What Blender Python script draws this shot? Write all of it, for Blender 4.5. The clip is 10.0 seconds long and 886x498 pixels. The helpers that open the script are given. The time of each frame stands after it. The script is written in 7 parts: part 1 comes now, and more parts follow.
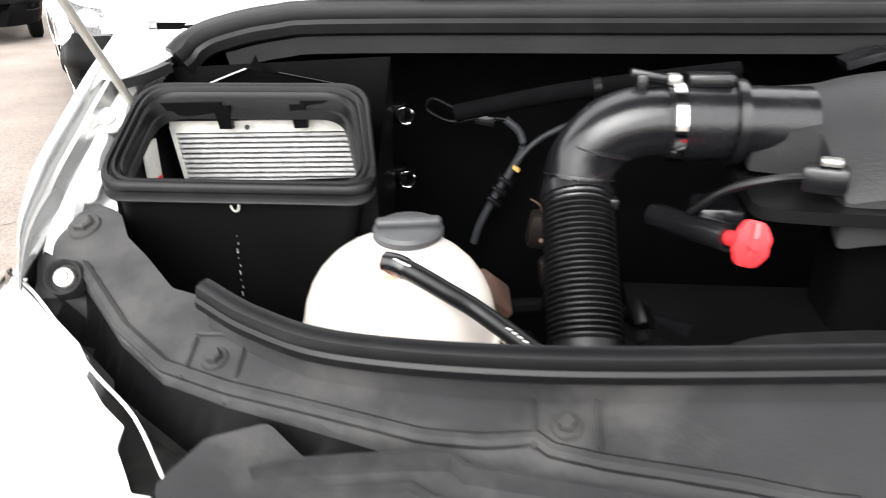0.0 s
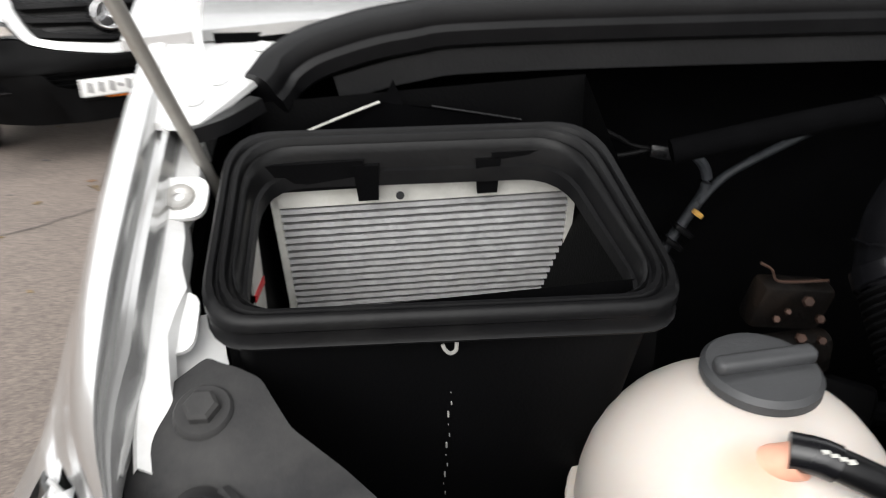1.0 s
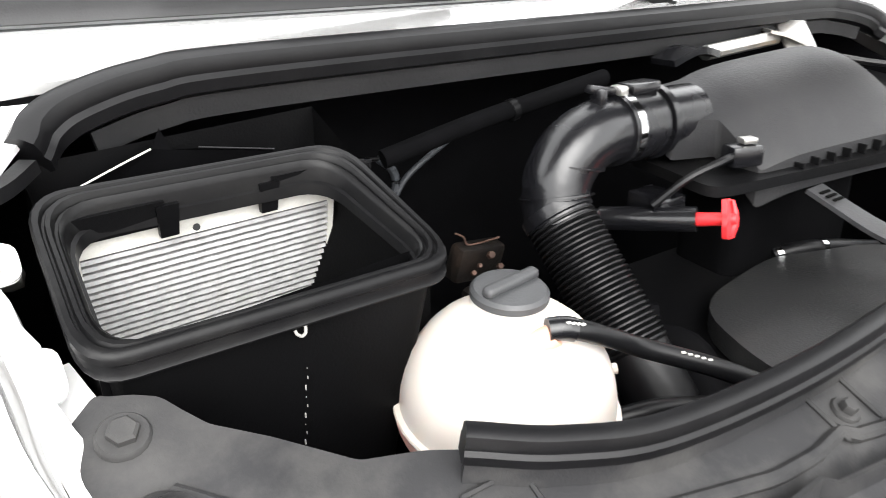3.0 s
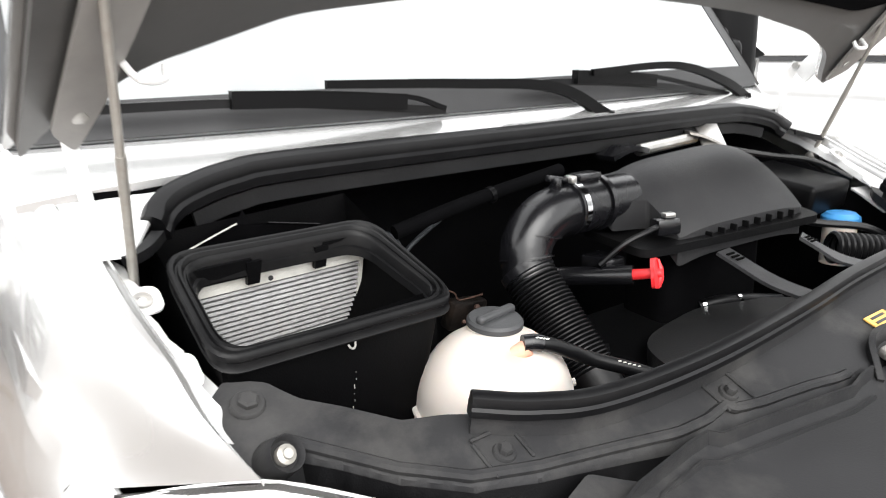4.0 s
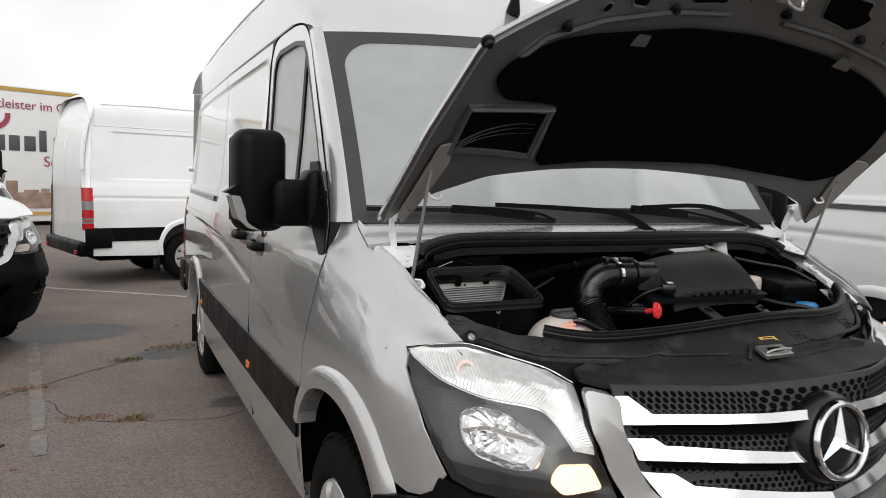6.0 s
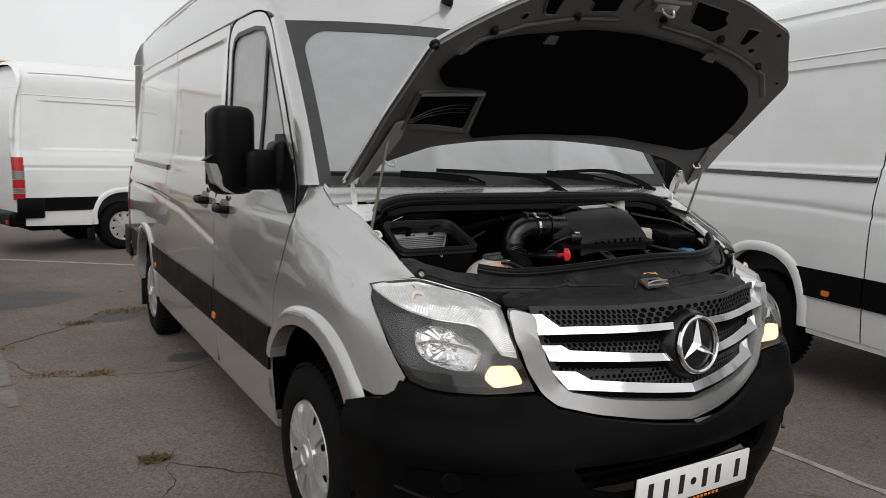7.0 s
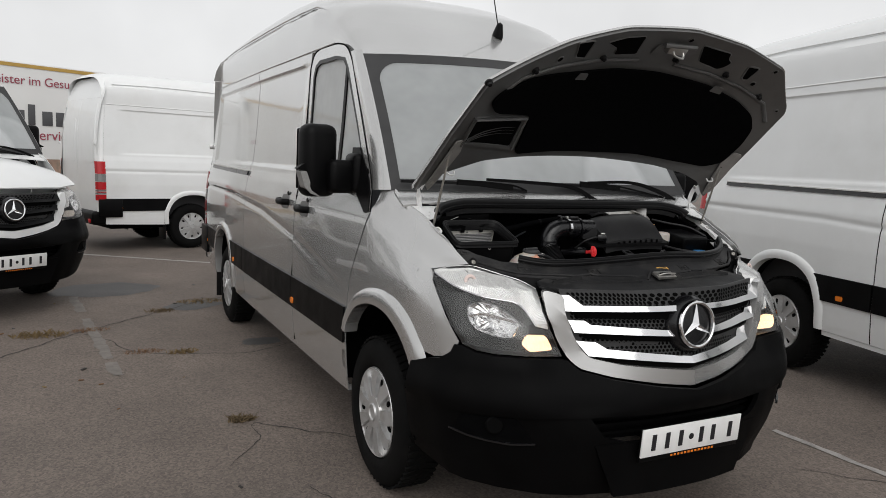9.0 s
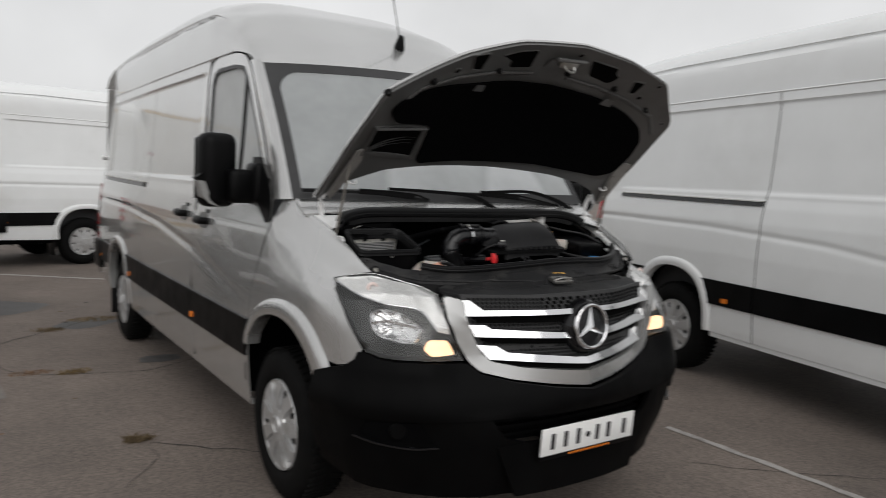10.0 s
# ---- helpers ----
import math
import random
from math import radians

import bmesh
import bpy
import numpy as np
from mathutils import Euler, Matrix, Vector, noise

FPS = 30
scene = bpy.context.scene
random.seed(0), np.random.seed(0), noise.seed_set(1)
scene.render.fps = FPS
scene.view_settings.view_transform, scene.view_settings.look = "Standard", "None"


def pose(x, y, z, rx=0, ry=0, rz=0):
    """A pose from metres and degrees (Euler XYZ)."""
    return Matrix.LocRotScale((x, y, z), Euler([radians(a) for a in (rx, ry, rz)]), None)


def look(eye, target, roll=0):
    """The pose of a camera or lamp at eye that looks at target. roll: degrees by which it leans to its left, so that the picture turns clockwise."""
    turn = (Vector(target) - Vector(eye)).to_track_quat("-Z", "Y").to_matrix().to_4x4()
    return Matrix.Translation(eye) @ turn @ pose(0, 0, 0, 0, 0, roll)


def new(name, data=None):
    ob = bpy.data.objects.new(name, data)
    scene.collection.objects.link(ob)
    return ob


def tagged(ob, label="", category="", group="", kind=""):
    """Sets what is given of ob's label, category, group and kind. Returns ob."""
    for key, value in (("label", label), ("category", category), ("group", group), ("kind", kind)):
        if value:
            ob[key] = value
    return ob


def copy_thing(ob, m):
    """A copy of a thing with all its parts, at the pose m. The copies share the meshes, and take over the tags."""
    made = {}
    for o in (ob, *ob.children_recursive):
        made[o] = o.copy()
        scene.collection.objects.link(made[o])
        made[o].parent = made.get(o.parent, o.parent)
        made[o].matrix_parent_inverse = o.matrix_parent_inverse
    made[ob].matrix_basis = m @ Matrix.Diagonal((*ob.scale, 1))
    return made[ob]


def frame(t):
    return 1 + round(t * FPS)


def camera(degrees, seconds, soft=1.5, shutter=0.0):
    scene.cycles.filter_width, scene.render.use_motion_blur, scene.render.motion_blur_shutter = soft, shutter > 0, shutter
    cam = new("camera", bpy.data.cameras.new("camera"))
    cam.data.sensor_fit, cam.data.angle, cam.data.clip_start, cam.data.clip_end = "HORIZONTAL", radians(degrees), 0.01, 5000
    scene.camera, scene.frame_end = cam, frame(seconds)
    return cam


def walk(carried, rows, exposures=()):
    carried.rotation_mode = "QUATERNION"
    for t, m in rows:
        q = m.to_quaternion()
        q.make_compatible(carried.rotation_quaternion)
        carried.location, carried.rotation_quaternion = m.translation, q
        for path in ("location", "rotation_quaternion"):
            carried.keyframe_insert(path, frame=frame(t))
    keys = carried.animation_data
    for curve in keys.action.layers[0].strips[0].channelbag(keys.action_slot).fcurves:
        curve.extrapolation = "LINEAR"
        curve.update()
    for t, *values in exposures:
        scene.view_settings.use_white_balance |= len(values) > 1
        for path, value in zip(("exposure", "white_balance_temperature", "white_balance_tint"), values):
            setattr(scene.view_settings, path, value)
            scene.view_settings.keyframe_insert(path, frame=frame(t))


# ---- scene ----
cam = camera(63.0, 10.0, soft=0.6, shutter=0.3)
PATH = [
    (0, (-0.3, -0.18, 1.451), (-0.488, 1.654, 0.674), -0.7),
    (0.5, (-0.484, -0.02, 1.446), (-0.653, 1.815, 0.669), -2.3),
    (0.8, (-0.556, 0.068, 1.443), (-0.699, 1.916, 0.691), -1.4),
    (1, (-0.622, 0.139, 1.436), (-0.554, 1.968, 0.629), -1.3),
    (1.2, (-0.685, 0.218, 1.426), (-0.347, 1.969, 0.521), -0.7),
    (1.5, (-0.73, 0.282, 1.424), (-0.094, 1.937, 0.498), -0.1),
    (2, (-0.73, 0.28, 1.408), (0.124, 1.86, 0.528), 1.0),
    (2.3, (-0.736, 0.213, 1.412), (0.209, 1.725, 0.505), 1.1),
    (2.5, (-0.747, 0.152, 1.422), (0.212, 1.675, 0.548), 0.1),
    (3, (-0.799, 0.052, 1.465), (0.245, 1.583, 0.714), -1.4),
    (3.2, (-0.825, 0.038, 1.466), (0.305, 1.513, 0.727), -1.4),
    (4.3, (-1.061, -0.294, 1.519), (0.048, 1.316, 1.098), -0.6),
    (4.5, (-1.114, -0.411, 1.52), (-0.136, 1.292, 1.141), 0.8),
    (4.8, (-1.207, -0.553, 1.534), (-0.293, 1.207, 1.278), 1.9),
    (5, (-1.281, -0.633, 1.536), (-0.417, 1.156, 1.311), 1.7),
    (5.2, (-1.377, -0.728, 1.516), (-0.541, 1.075, 1.291), 1.8),
    (6.3, (-1.645, -1.31, 1.541), (-0.773, 0.483, 1.382), 1.3),
    (6.5, (-1.706, -1.392, 1.538), (-0.76, 0.363, 1.381), 1.0),
    (6.8, (-1.808, -1.499, 1.538), (-0.77, 0.194, 1.302), 1.3),
    (7, (-1.865, -1.571, 1.537), (-0.847, 0.13, 1.274), 1.4),
    (7.2, (-1.896, -1.653, 1.538), (-0.92, 0.08, 1.326), 1.7),
    (7.5, (-1.92, -1.772, 1.538), (-1.023, 0.001, 1.314), 1.7),
    (8, (-1.973, -1.909, 1.553), (-1.099, -0.125, 1.323), 1.9),
    (8.2, (-2.015, -1.944, 1.552), (-1.095, -0.187, 1.296), 2.0),
    (8.5, (-2.092, -1.992, 1.55), (-1.177, -0.231, 1.299), 1.5),
    (9, (-2.186, -2.074, 1.548), (-1.271, -0.312, 1.307), 2.3),
    (9.5, (-2.202, -2.111, 1.552), (-1.236, -0.373, 1.335), 1.8),
    (9.8, (-2.19, -2.116, 1.543), (-1.19, -0.397, 1.336), 1.8),
    (10, (-2.176, -2.119, 1.531), (-1.046, -0.48, 1.336), 2.3),
]
EXPOSURES = [(0, 2.62), (0.5, 2.06), (1, 1.34), (1.5, 1.12), (2, 1.58), (2.5, 2.1), (3, 2.6), (4.5, 1.34), (5, 0.98), (6.5, 0.10), (7, 0.0), (9, 0.0), (9.5, -0.06), (10, -0.13)]
walk(cam, [(t, look(eye, target, roll)) for t, eye, target, roll in PATH], exposures=EXPOSURES)

SKY = 0.12
# ------------------------------------------------------------------ light
world = bpy.data.worlds.new("world")
scene.world = world
world.use_nodes = True
wn, wl = world.node_tree.nodes, world.node_tree.links
sky = wn.new("ShaderNodeTexSky")
sky.sky_type, sky.sun_disc = "NISHITA", False
sky.sun_elevation, sky.sun_rotation = radians(38), radians(200)
sky.dust_density, sky.air_density = 4.0, 1.0
grey = wn.new("ShaderNodeHueSaturation")
grey.inputs["Saturation"].default_value = 0.12
wl.new(sky.outputs[0], grey.inputs["Color"])
veil = wn.new("ShaderNodeMixRGB")
veil.inputs[0].default_value, veil.inputs[2].default_value = 0.7, (8.08, 8.1, 8.14, 1)
wl.new(grey.outputs[0], veil.inputs[1])
cloud = wn.new("ShaderNodeTexNoise")
cloud.inputs["Scale"].default_value, cloud.inputs["Detail"].default_value = 2.6, 5
cramp = wn.new("ShaderNodeMapRange")
cramp.inputs[1].default_value, cramp.inputs[2].default_value = 0.3, 0.7
cramp.inputs[3].default_value, cramp.inputs[4].default_value = 0.86, 1.12
wl.new(cloud.outputs[0], cramp.inputs[0])
cmul = wn.new("ShaderNodeMixRGB")
cmul.blend_type, cmul.inputs[0].default_value = "MULTIPLY", 1.0
wl.new(veil.outputs[0], cmul.inputs[1])
wl.new(cramp.outputs[0], cmul.inputs[2])
back = wn["Background"]
wl.new(cmul.outputs[0], back.inputs["Color"])
back.inputs["Strength"].default_value = SKY
sun = new("sun", bpy.data.lights.new("sun", "SUN"))
sun.data.energy, sun.data.angle, sun.data.color = 0.8, radians(60), (1, 0.985, 0.96)
sun.matrix_world = look((0, 0, 0), (0.25, 0.72, -0.75))


# ------------------------------------------------------------------ materials
def mat(name, color, rough=0.5, metal=0.0, vary=0.0, scale=8.0, bump=0.0, bscale=60.0, coat=0.0, spec=0.5, dirt=None, dscale=3.0, damt=0.5, rvary=0.0):
    """A Principled material; vary: lightness change; dirt: a second colour in stains; bump: fine relief."""
    m = bpy.data.materials.new(name)
    m.use_nodes = True
    n, l = m.node_tree.nodes, m.node_tree.links
    p = n["Principled BSDF"]
    p.inputs["Base Color"].default_value = (*color, 1)
    p.inputs["Roughness"].default_value = rough
    p.inputs["Metallic"].default_value = metal
    p.inputs["Coat Weight"].default_value = coat
    p.inputs["Coat Roughness"].default_value = 0.06
    p.inputs["Specular IOR Level"].default_value = spec
    tc = n.new("ShaderNodeTexCoord")
    if vary or dirt:
        t1 = n.new("ShaderNodeTexNoise")
        t1.inputs["Scale"].default_value, t1.inputs["Detail"].default_value = scale, 6
        l.new(tc.outputs["Object"], t1.inputs["Vector"])
        r1 = n.new("ShaderNodeMapRange")
        r1.inputs[1].default_value, r1.inputs[2].default_value = 0.3, 0.7
        r1.inputs[3].default_value, r1.inputs[4].default_value = 1 - vary, 1 + vary
        l.new(t1.outputs[0], r1.inputs[0])
        mx = n.new("ShaderNodeMixRGB")
        mx.blend_type, mx.inputs[0].default_value = "MULTIPLY", 1
        mx.inputs[1].default_value = (*color, 1)
        l.new(r1.outputs[0], mx.inputs[2])
        last = mx.outputs[0]
        if dirt:
            t2 = n.new("ShaderNodeTexNoise")
            t2.inputs["Scale"].default_value, t2.inputs["Detail"].default_value = dscale, 8
            t2.inputs["Roughness"].default_value = 0.65
            l.new(tc.outputs["Object"], t2.inputs["Vector"])
            r2 = n.new("ShaderNodeMapRange")
            r2.inputs[1].default_value, r2.inputs[2].default_value = 0.48, 0.72
            r2.inputs[3].default_value, r2.inputs[4].default_value = 0, damt
            l.new(t2.outputs[0], r2.inputs[0])
            m2 = n.new("ShaderNodeMixRGB")
            m2.inputs[2].default_value = (*dirt, 1)
            l.new(r2.outputs[0], m2.inputs[0])
            l.new(last, m2.inputs[1])
            last = m2.outputs[0]
        l.new(last, p.inputs["Base Color"])
        if rvary:
            r3 = n.new("ShaderNodeMapRange")
            r3.inputs[1].default_value, r3.inputs[2].default_value = 0.3, 0.7
            r3.inputs[3].default_value, r3.inputs[4].default_value = rough - rvary, rough + rvary
            l.new(t1.outputs[0], r3.inputs[0])
            l.new(r3.outputs[0], p.inputs["Roughness"])
    if bump:
        tb = n.new("ShaderNodeTexNoise")
        tb.inputs["Scale"].default_value, tb.inputs["Detail"].default_value = bscale, 4
        l.new(tc.outputs["Object"], tb.inputs["Vector"])
        bp = n.new("ShaderNodeBump")
        bp.inputs["Strength"].default_value, bp.inputs["Distance"].default_value = bump, 0.004
        l.new(tb.outputs[0], bp.inputs["Height"])
        l.new(bp.outputs[0], p.inputs["Normal"])
    return m


def glow(name, color, strength, base=(0.8, 0.8, 0.8)):
    m = mat(name, base, 0.2)
    p = m.node_tree.nodes["Principled BSDF"]
    p.inputs["Emission Color"].default_value = (*color, 1)
    p.inputs["Emission Strength"].default_value = strength
    return m


def glass(name, color=(1, 1, 1), rough=0.0, fog=0.0, fogcol=(0.7, 0.72, 0.73), glare_discs=(), shiny=0.09):
    """Thin clear glass: see-through with reflections, partly fogged with dew."""
    m = bpy.data.materials.new(name)
    m.use_nodes = True
    n, l = m.node_tree.nodes, m.node_tree.links
    out = n["Material Output"]
    n.remove(n["Principled BSDF"])
    clear = n.new("ShaderNodeBsdfTransparent")
    clear.inputs[0].default_value = (*color, 1)
    shine = n.new("ShaderNodeBsdfGlossy")
    shine.inputs["Roughness"].default_value = rough
    edge = n.new("ShaderNodeLayerWeight")
    edge.inputs[0].default_value = 0.5
    power, fres = n.new("ShaderNodeMath"), n.new("ShaderNodeMath")
    power.operation, power.inputs[1].default_value = "POWER", 5.0
    fres.operation, fres.inputs[1].default_value, fres.inputs[2].default_value = "MULTIPLY_ADD", 0.85, shiny
    l.new(edge.outputs["Facing"], power.inputs[0])
    l.new(power.outputs[0], fres.inputs[0])
    mix = n.new("ShaderNodeMixShader")
    l.new(fres.outputs[0], mix.inputs[0])
    l.new(clear.outputs[0], mix.inputs[1])
    l.new(shine.outputs[0], mix.inputs[2])
    last = mix.outputs[0]
    if fog:
        wet, veil2, dew = n.new("ShaderNodeBsdfDiffuse"), n.new("ShaderNodeBsdfTranslucent"), n.new("ShaderNodeMixShader")
        wet.inputs[0].default_value = veil2.inputs[0].default_value = (*fogcol, 1)
        dew.inputs[0].default_value = 0.45
        l.new(wet.outputs[0], dew.inputs[1])
        l.new(veil2.outputs[0], dew.inputs[2])
        tc = n.new("ShaderNodeTexCoord")
        t = n.new("ShaderNodeTexNoise")
        t.inputs["Scale"].default_value, t.inputs["Detail"].default_value = 1.6, 4
        t.inputs["Roughness"].default_value = 0.7
        l.new(tc.outputs["Object"], t.inputs["Vector"])
        r = n.new("ShaderNodeMapRange")
        r.inputs[1].default_value, r.inputs[2].default_value = 0.3, 0.7
        r.inputs[3].default_value, r.inputs[4].default_value = max(0, fog - 0.07), min(1, fog + 0.07)
        l.new(t.outputs[0], r.inputs[0])
        amount = r.outputs[0]
        for place, reach, left in glare_discs:
            # soft-edged disc of extra pale fog round a wiper pivot, painting in reflected sky
            far, edge2, keep = n.new("ShaderNodeVectorMath"), n.new("ShaderNodeMapRange"), n.new("ShaderNodeMath")
            far.operation, keep.operation = "DISTANCE", "MULTIPLY"
            far.inputs[1].default_value = place
            edge2.inputs[1].default_value, edge2.inputs[2].default_value = reach - 0.03, reach + 0.02
            edge2.inputs[3].default_value, edge2.inputs[4].default_value = left, 1.0
            l.new(tc.outputs["Object"], far.inputs[0])
            l.new(far.outputs["Value"], edge2.inputs[0])
            l.new(amount, keep.inputs[0])
            l.new(edge2.outputs[0], keep.inputs[1])
            amount = keep.outputs[0]
        m2 = n.new("ShaderNodeMixShader")
        l.new(amount, m2.inputs[0])
        l.new(last, m2.inputs[1])
        l.new(dew.outputs[0], m2.inputs[2])
        last = m2.outputs[0]
    l.new(last, out.inputs["Surface"])
    return m


SILVER = mat("silver_paint", (0.54, 0.54, 0.535), 0.27, 0.7, 0.05, 2.5, 0.02, 400, coat=1.0, dirt=(0.42, 0.41, 0.39), dscale=1.6, damt=0.25)
# darker copy of the silver: shade under the hood is put into its colour
SILVER_SHADE = mat("silver_paint_shaded", (0.16, 0.16, 0.158), 0.36, 0.5, 0.06, 6, 0.03, 200, dirt=(0.085, 0.082, 0.078), dscale=5, damt=0.4)
WHITE = mat("white_paint", (0.80, 0.81, 0.81), 0.3, 0.0, 0.03, 2, 0.02, 300, coat=0.5, dirt=(0.6, 0.59, 0.56), dscale=1.4, damt=0.25)
LEDGE = mat("silver_flange_paint", (0.74, 0.74, 0.735), 0.38, 0.1, 0.06, 9, 0.05, 150, coat=0.3, dirt=(0.4, 0.38, 0.35), dscale=14, damt=0.45)
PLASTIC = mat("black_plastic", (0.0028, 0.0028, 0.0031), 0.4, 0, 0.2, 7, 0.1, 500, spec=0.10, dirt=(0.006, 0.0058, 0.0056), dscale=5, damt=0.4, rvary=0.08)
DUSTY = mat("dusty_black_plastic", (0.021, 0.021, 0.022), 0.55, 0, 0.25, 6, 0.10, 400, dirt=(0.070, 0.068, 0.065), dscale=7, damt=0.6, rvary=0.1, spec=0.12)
MESHGREY = mat("grille_mesh_plastic", (0.042, 0.042, 0.043), 0.5, 0, 0.12, 9, 0.1, 400, spec=0.2)
GLOSSY = mat("smooth_black_plastic", (0.005, 0.005, 0.006), 0.24, 0, 0.2, 12, 0.08, 120, dirt=(0.025, 0.025, 0.025), dscale=9, damt=0.3, rvary=0.06)
RUBBER = mat("black_rubber", (0.004, 0.004, 0.0045), 0.36, 0, 0.15, 20, 0.035, 250, dirt=(0.014, 0.014, 0.014), dscale=12, damt=0.35, spec=0.21)
TYRE = mat("tyre_rubber", (0.005, 0.005, 0.005), 0.75, 0, 0.2, 14, 0.3, 160, spec=0.08, dirt=(0.012, 0.011, 0.010), dscale=6, damt=0.5)
CHROME = mat("chrome", (0.78, 0.78, 0.79), 0.1, 1.0, 0.04, 9)
STEEL = mat("worn_steel", (0.5, 0.49, 0.47), 0.35, 0.9, 0.15, 25, 0.1, 200, dirt=(0.22, 0.17, 0.12), dscale=18, damt=0.5)
HUB = mat("silver_hubcap", (0.55, 0.55, 0.55), 0.35, 0.6, 0.06, 14, coat=0.2, dirt=(0.28, 0.26, 0.23), dscale=9, damt=0.5)
BUMPER = mat("black_bumper_plastic", (0.0022, 0.0022, 0.0024), 0.5, 0, 0.2, 7, 0.15, 500, spec=0.06, dirt=(0.005, 0.0048, 0.0045), dscale=4, damt=0.4, rvary=0.08)
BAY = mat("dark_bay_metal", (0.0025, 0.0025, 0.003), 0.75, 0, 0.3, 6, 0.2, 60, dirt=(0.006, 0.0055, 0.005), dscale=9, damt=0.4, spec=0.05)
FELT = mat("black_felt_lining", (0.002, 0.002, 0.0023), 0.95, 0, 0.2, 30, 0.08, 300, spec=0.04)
# the two discs thicken the dew's pale colour to paint in the sky's reflection
GLASS = glass("windscreen_glass", (0.82, 0.86, 0.85), 0.02, 0.45, (0.76, 0.775, 0.785), glare_discs=(((0.10, 0.86, 1.42), 0.52, 1.5), ((0.62, 0.88, 1.42), 0.44, 1.45)))
# fog, its colour brightened to stand in for daylight seen through the cab
FOG_DAYLIT = glass("fogged_daylit_door_glass", (0.8, 0.82, 0.82), 0.05, 0.6, (0.86, 0.87, 0.87))
LENS = glass("lamp_lens", (0.97, 0.97, 0.97), 0.02, shiny=0.035)
TAR = mat("dark_interior", (0.03, 0.03, 0.032), 0.7, 0, 0.2, 5)
TRIMGREY = mat("grey_seat_fabric", (0.06, 0.06, 0.065), 0.9, 0, 0.2, 40)

# ------------------------------------------------------------------ mesh helpers
def part(name, bm, material, parent=None, label="", smooth=True, angle=35):
    """Links a bmesh as one mesh object under a thing or a part."""
    me = bpy.data.meshes.new(name)
    bmesh.ops.recalc_face_normals(bm, faces=bm.faces)
    for e in bm.edges:
        e.smooth = len(e.link_faces) < 2 or e.calc_face_angle(0) < radians(angle)
    for f in bm.faces:
        f.smooth = smooth
    bm.to_mesh(me)
    bm.free()
    me.materials.append(material)
    ob = new(name, me)
    ob.parent = parent
    if label:
        ob["label"] = label
    return ob


def thing(name, label, category, group="", kind="", m=None):
    ob = new(name)
    ob.empty_display_size = 0.1
    if m is not None:
        ob.matrix_world = m
    return tagged(ob, label, category, group, kind)


def box(sx, sy, sz, m=None, bevel=0.0, seg=2, bm=None):
    """A rounded box of full sizes, centred, moved by m."""
    b = bmesh.new()
    bmesh.ops.create_cube(b, size=1, matrix=Matrix.Diagonal((sx, sy, sz, 1)))
    if bevel:
        bmesh.ops.bevel(b, geom=b.edges[:], offset=bevel, segments=seg, affect="EDGES", profile=0.5)
    if m is not None:
        bmesh.ops.transform(b, matrix=m, verts=b.verts)
    return merge(bm, b)


def merge(bm, b):
    """Adds bmesh b to bmesh bm."""
    if bm is None:
        return b
    me = bpy.data.meshes.new("joined")
    b.to_mesh(me)
    b.free()
    bm.from_mesh(me)
    bpy.data.meshes.remove(me)
    return bm


def curve_points(pts, n=8, closed=False):
    """A smooth line through the points."""
    pts = [Vector(p) for p in pts]
    k = len(pts)
    out = []
    for i in range(k if closed else k - 1):
        p0 = pts[(i - 1) % k] if closed or i > 0 else pts[0] * 2 - pts[1]
        p1, p2 = pts[i], pts[(i + 1) % k]
        p3 = pts[(i + 2) % k] if closed or i + 2 < k else p2 * 2 - p1
        for j in range(n):
            t = j / n
            out.append(0.5 * (2 * p1 + (p2 - p0) * t + (2 * p0 - 5 * p1 + 4 * p2 - p3) * t * t + (3 * p1 - p0 - 3 * p2 + p3) * t ** 3))
    if not closed:
        out.append(pts[-1])
    return out


def sweep(pts, section, closed=False, up=(0, 0, 1), caps=True, scale=None):
    """A section (list of (across, up)) carried along a line of points."""
    bm = bmesh.new()
    up = Vector(up)
    rings = []
    k = len(pts)
    for i, p in enumerate(pts):
        a = pts[(i - 1) % k] if closed or i > 0 else p
        b = pts[(i + 1) % k] if closed or i < k - 1 else p
        d = (Vector(b) - Vector(a)).normalized()
        side = d.cross(up)
        if side.length < 1e-4:
            side = d.cross(Vector((0, 1, 0)))
        side.normalize()
        top = side.cross(d).normalized()
        s = scale(i / max(1, k - 1)) if scale else 1
        rings.append([bm.verts.new(Vector(p) + side * (q[0] * s) + top * (q[1] * s)) for q in section])
    m = len(section)
    for i in range(k if closed else k - 1):
        r, q = rings[i], rings[(i + 1) % k]
        for j in range(m):
            bm.faces.new((r[j], r[(j + 1) % m], q[(j + 1) % m], q[j]))
    if caps and not closed:
        bm.faces.new(rings[0])
        bm.faces.new(rings[-1])
    return bm


def circle(r, n=12):
    return [(r * math.cos(2 * math.pi * i / n), r * math.sin(2 * math.pi * i / n)) for i in range(n)]


def rect(w, h):
    return [(-w / 2, -h / 2), (w / 2, -h / 2), (w / 2, h / 2), (-w / 2, h / 2)]


def tube(pts, r, n=12, smooth=6, closed=False, scale=None):
    return sweep(curve_points(pts, smooth, closed) if smooth > 1 else [Vector(p) for p in pts], circle(r, n), closed, scale=scale)


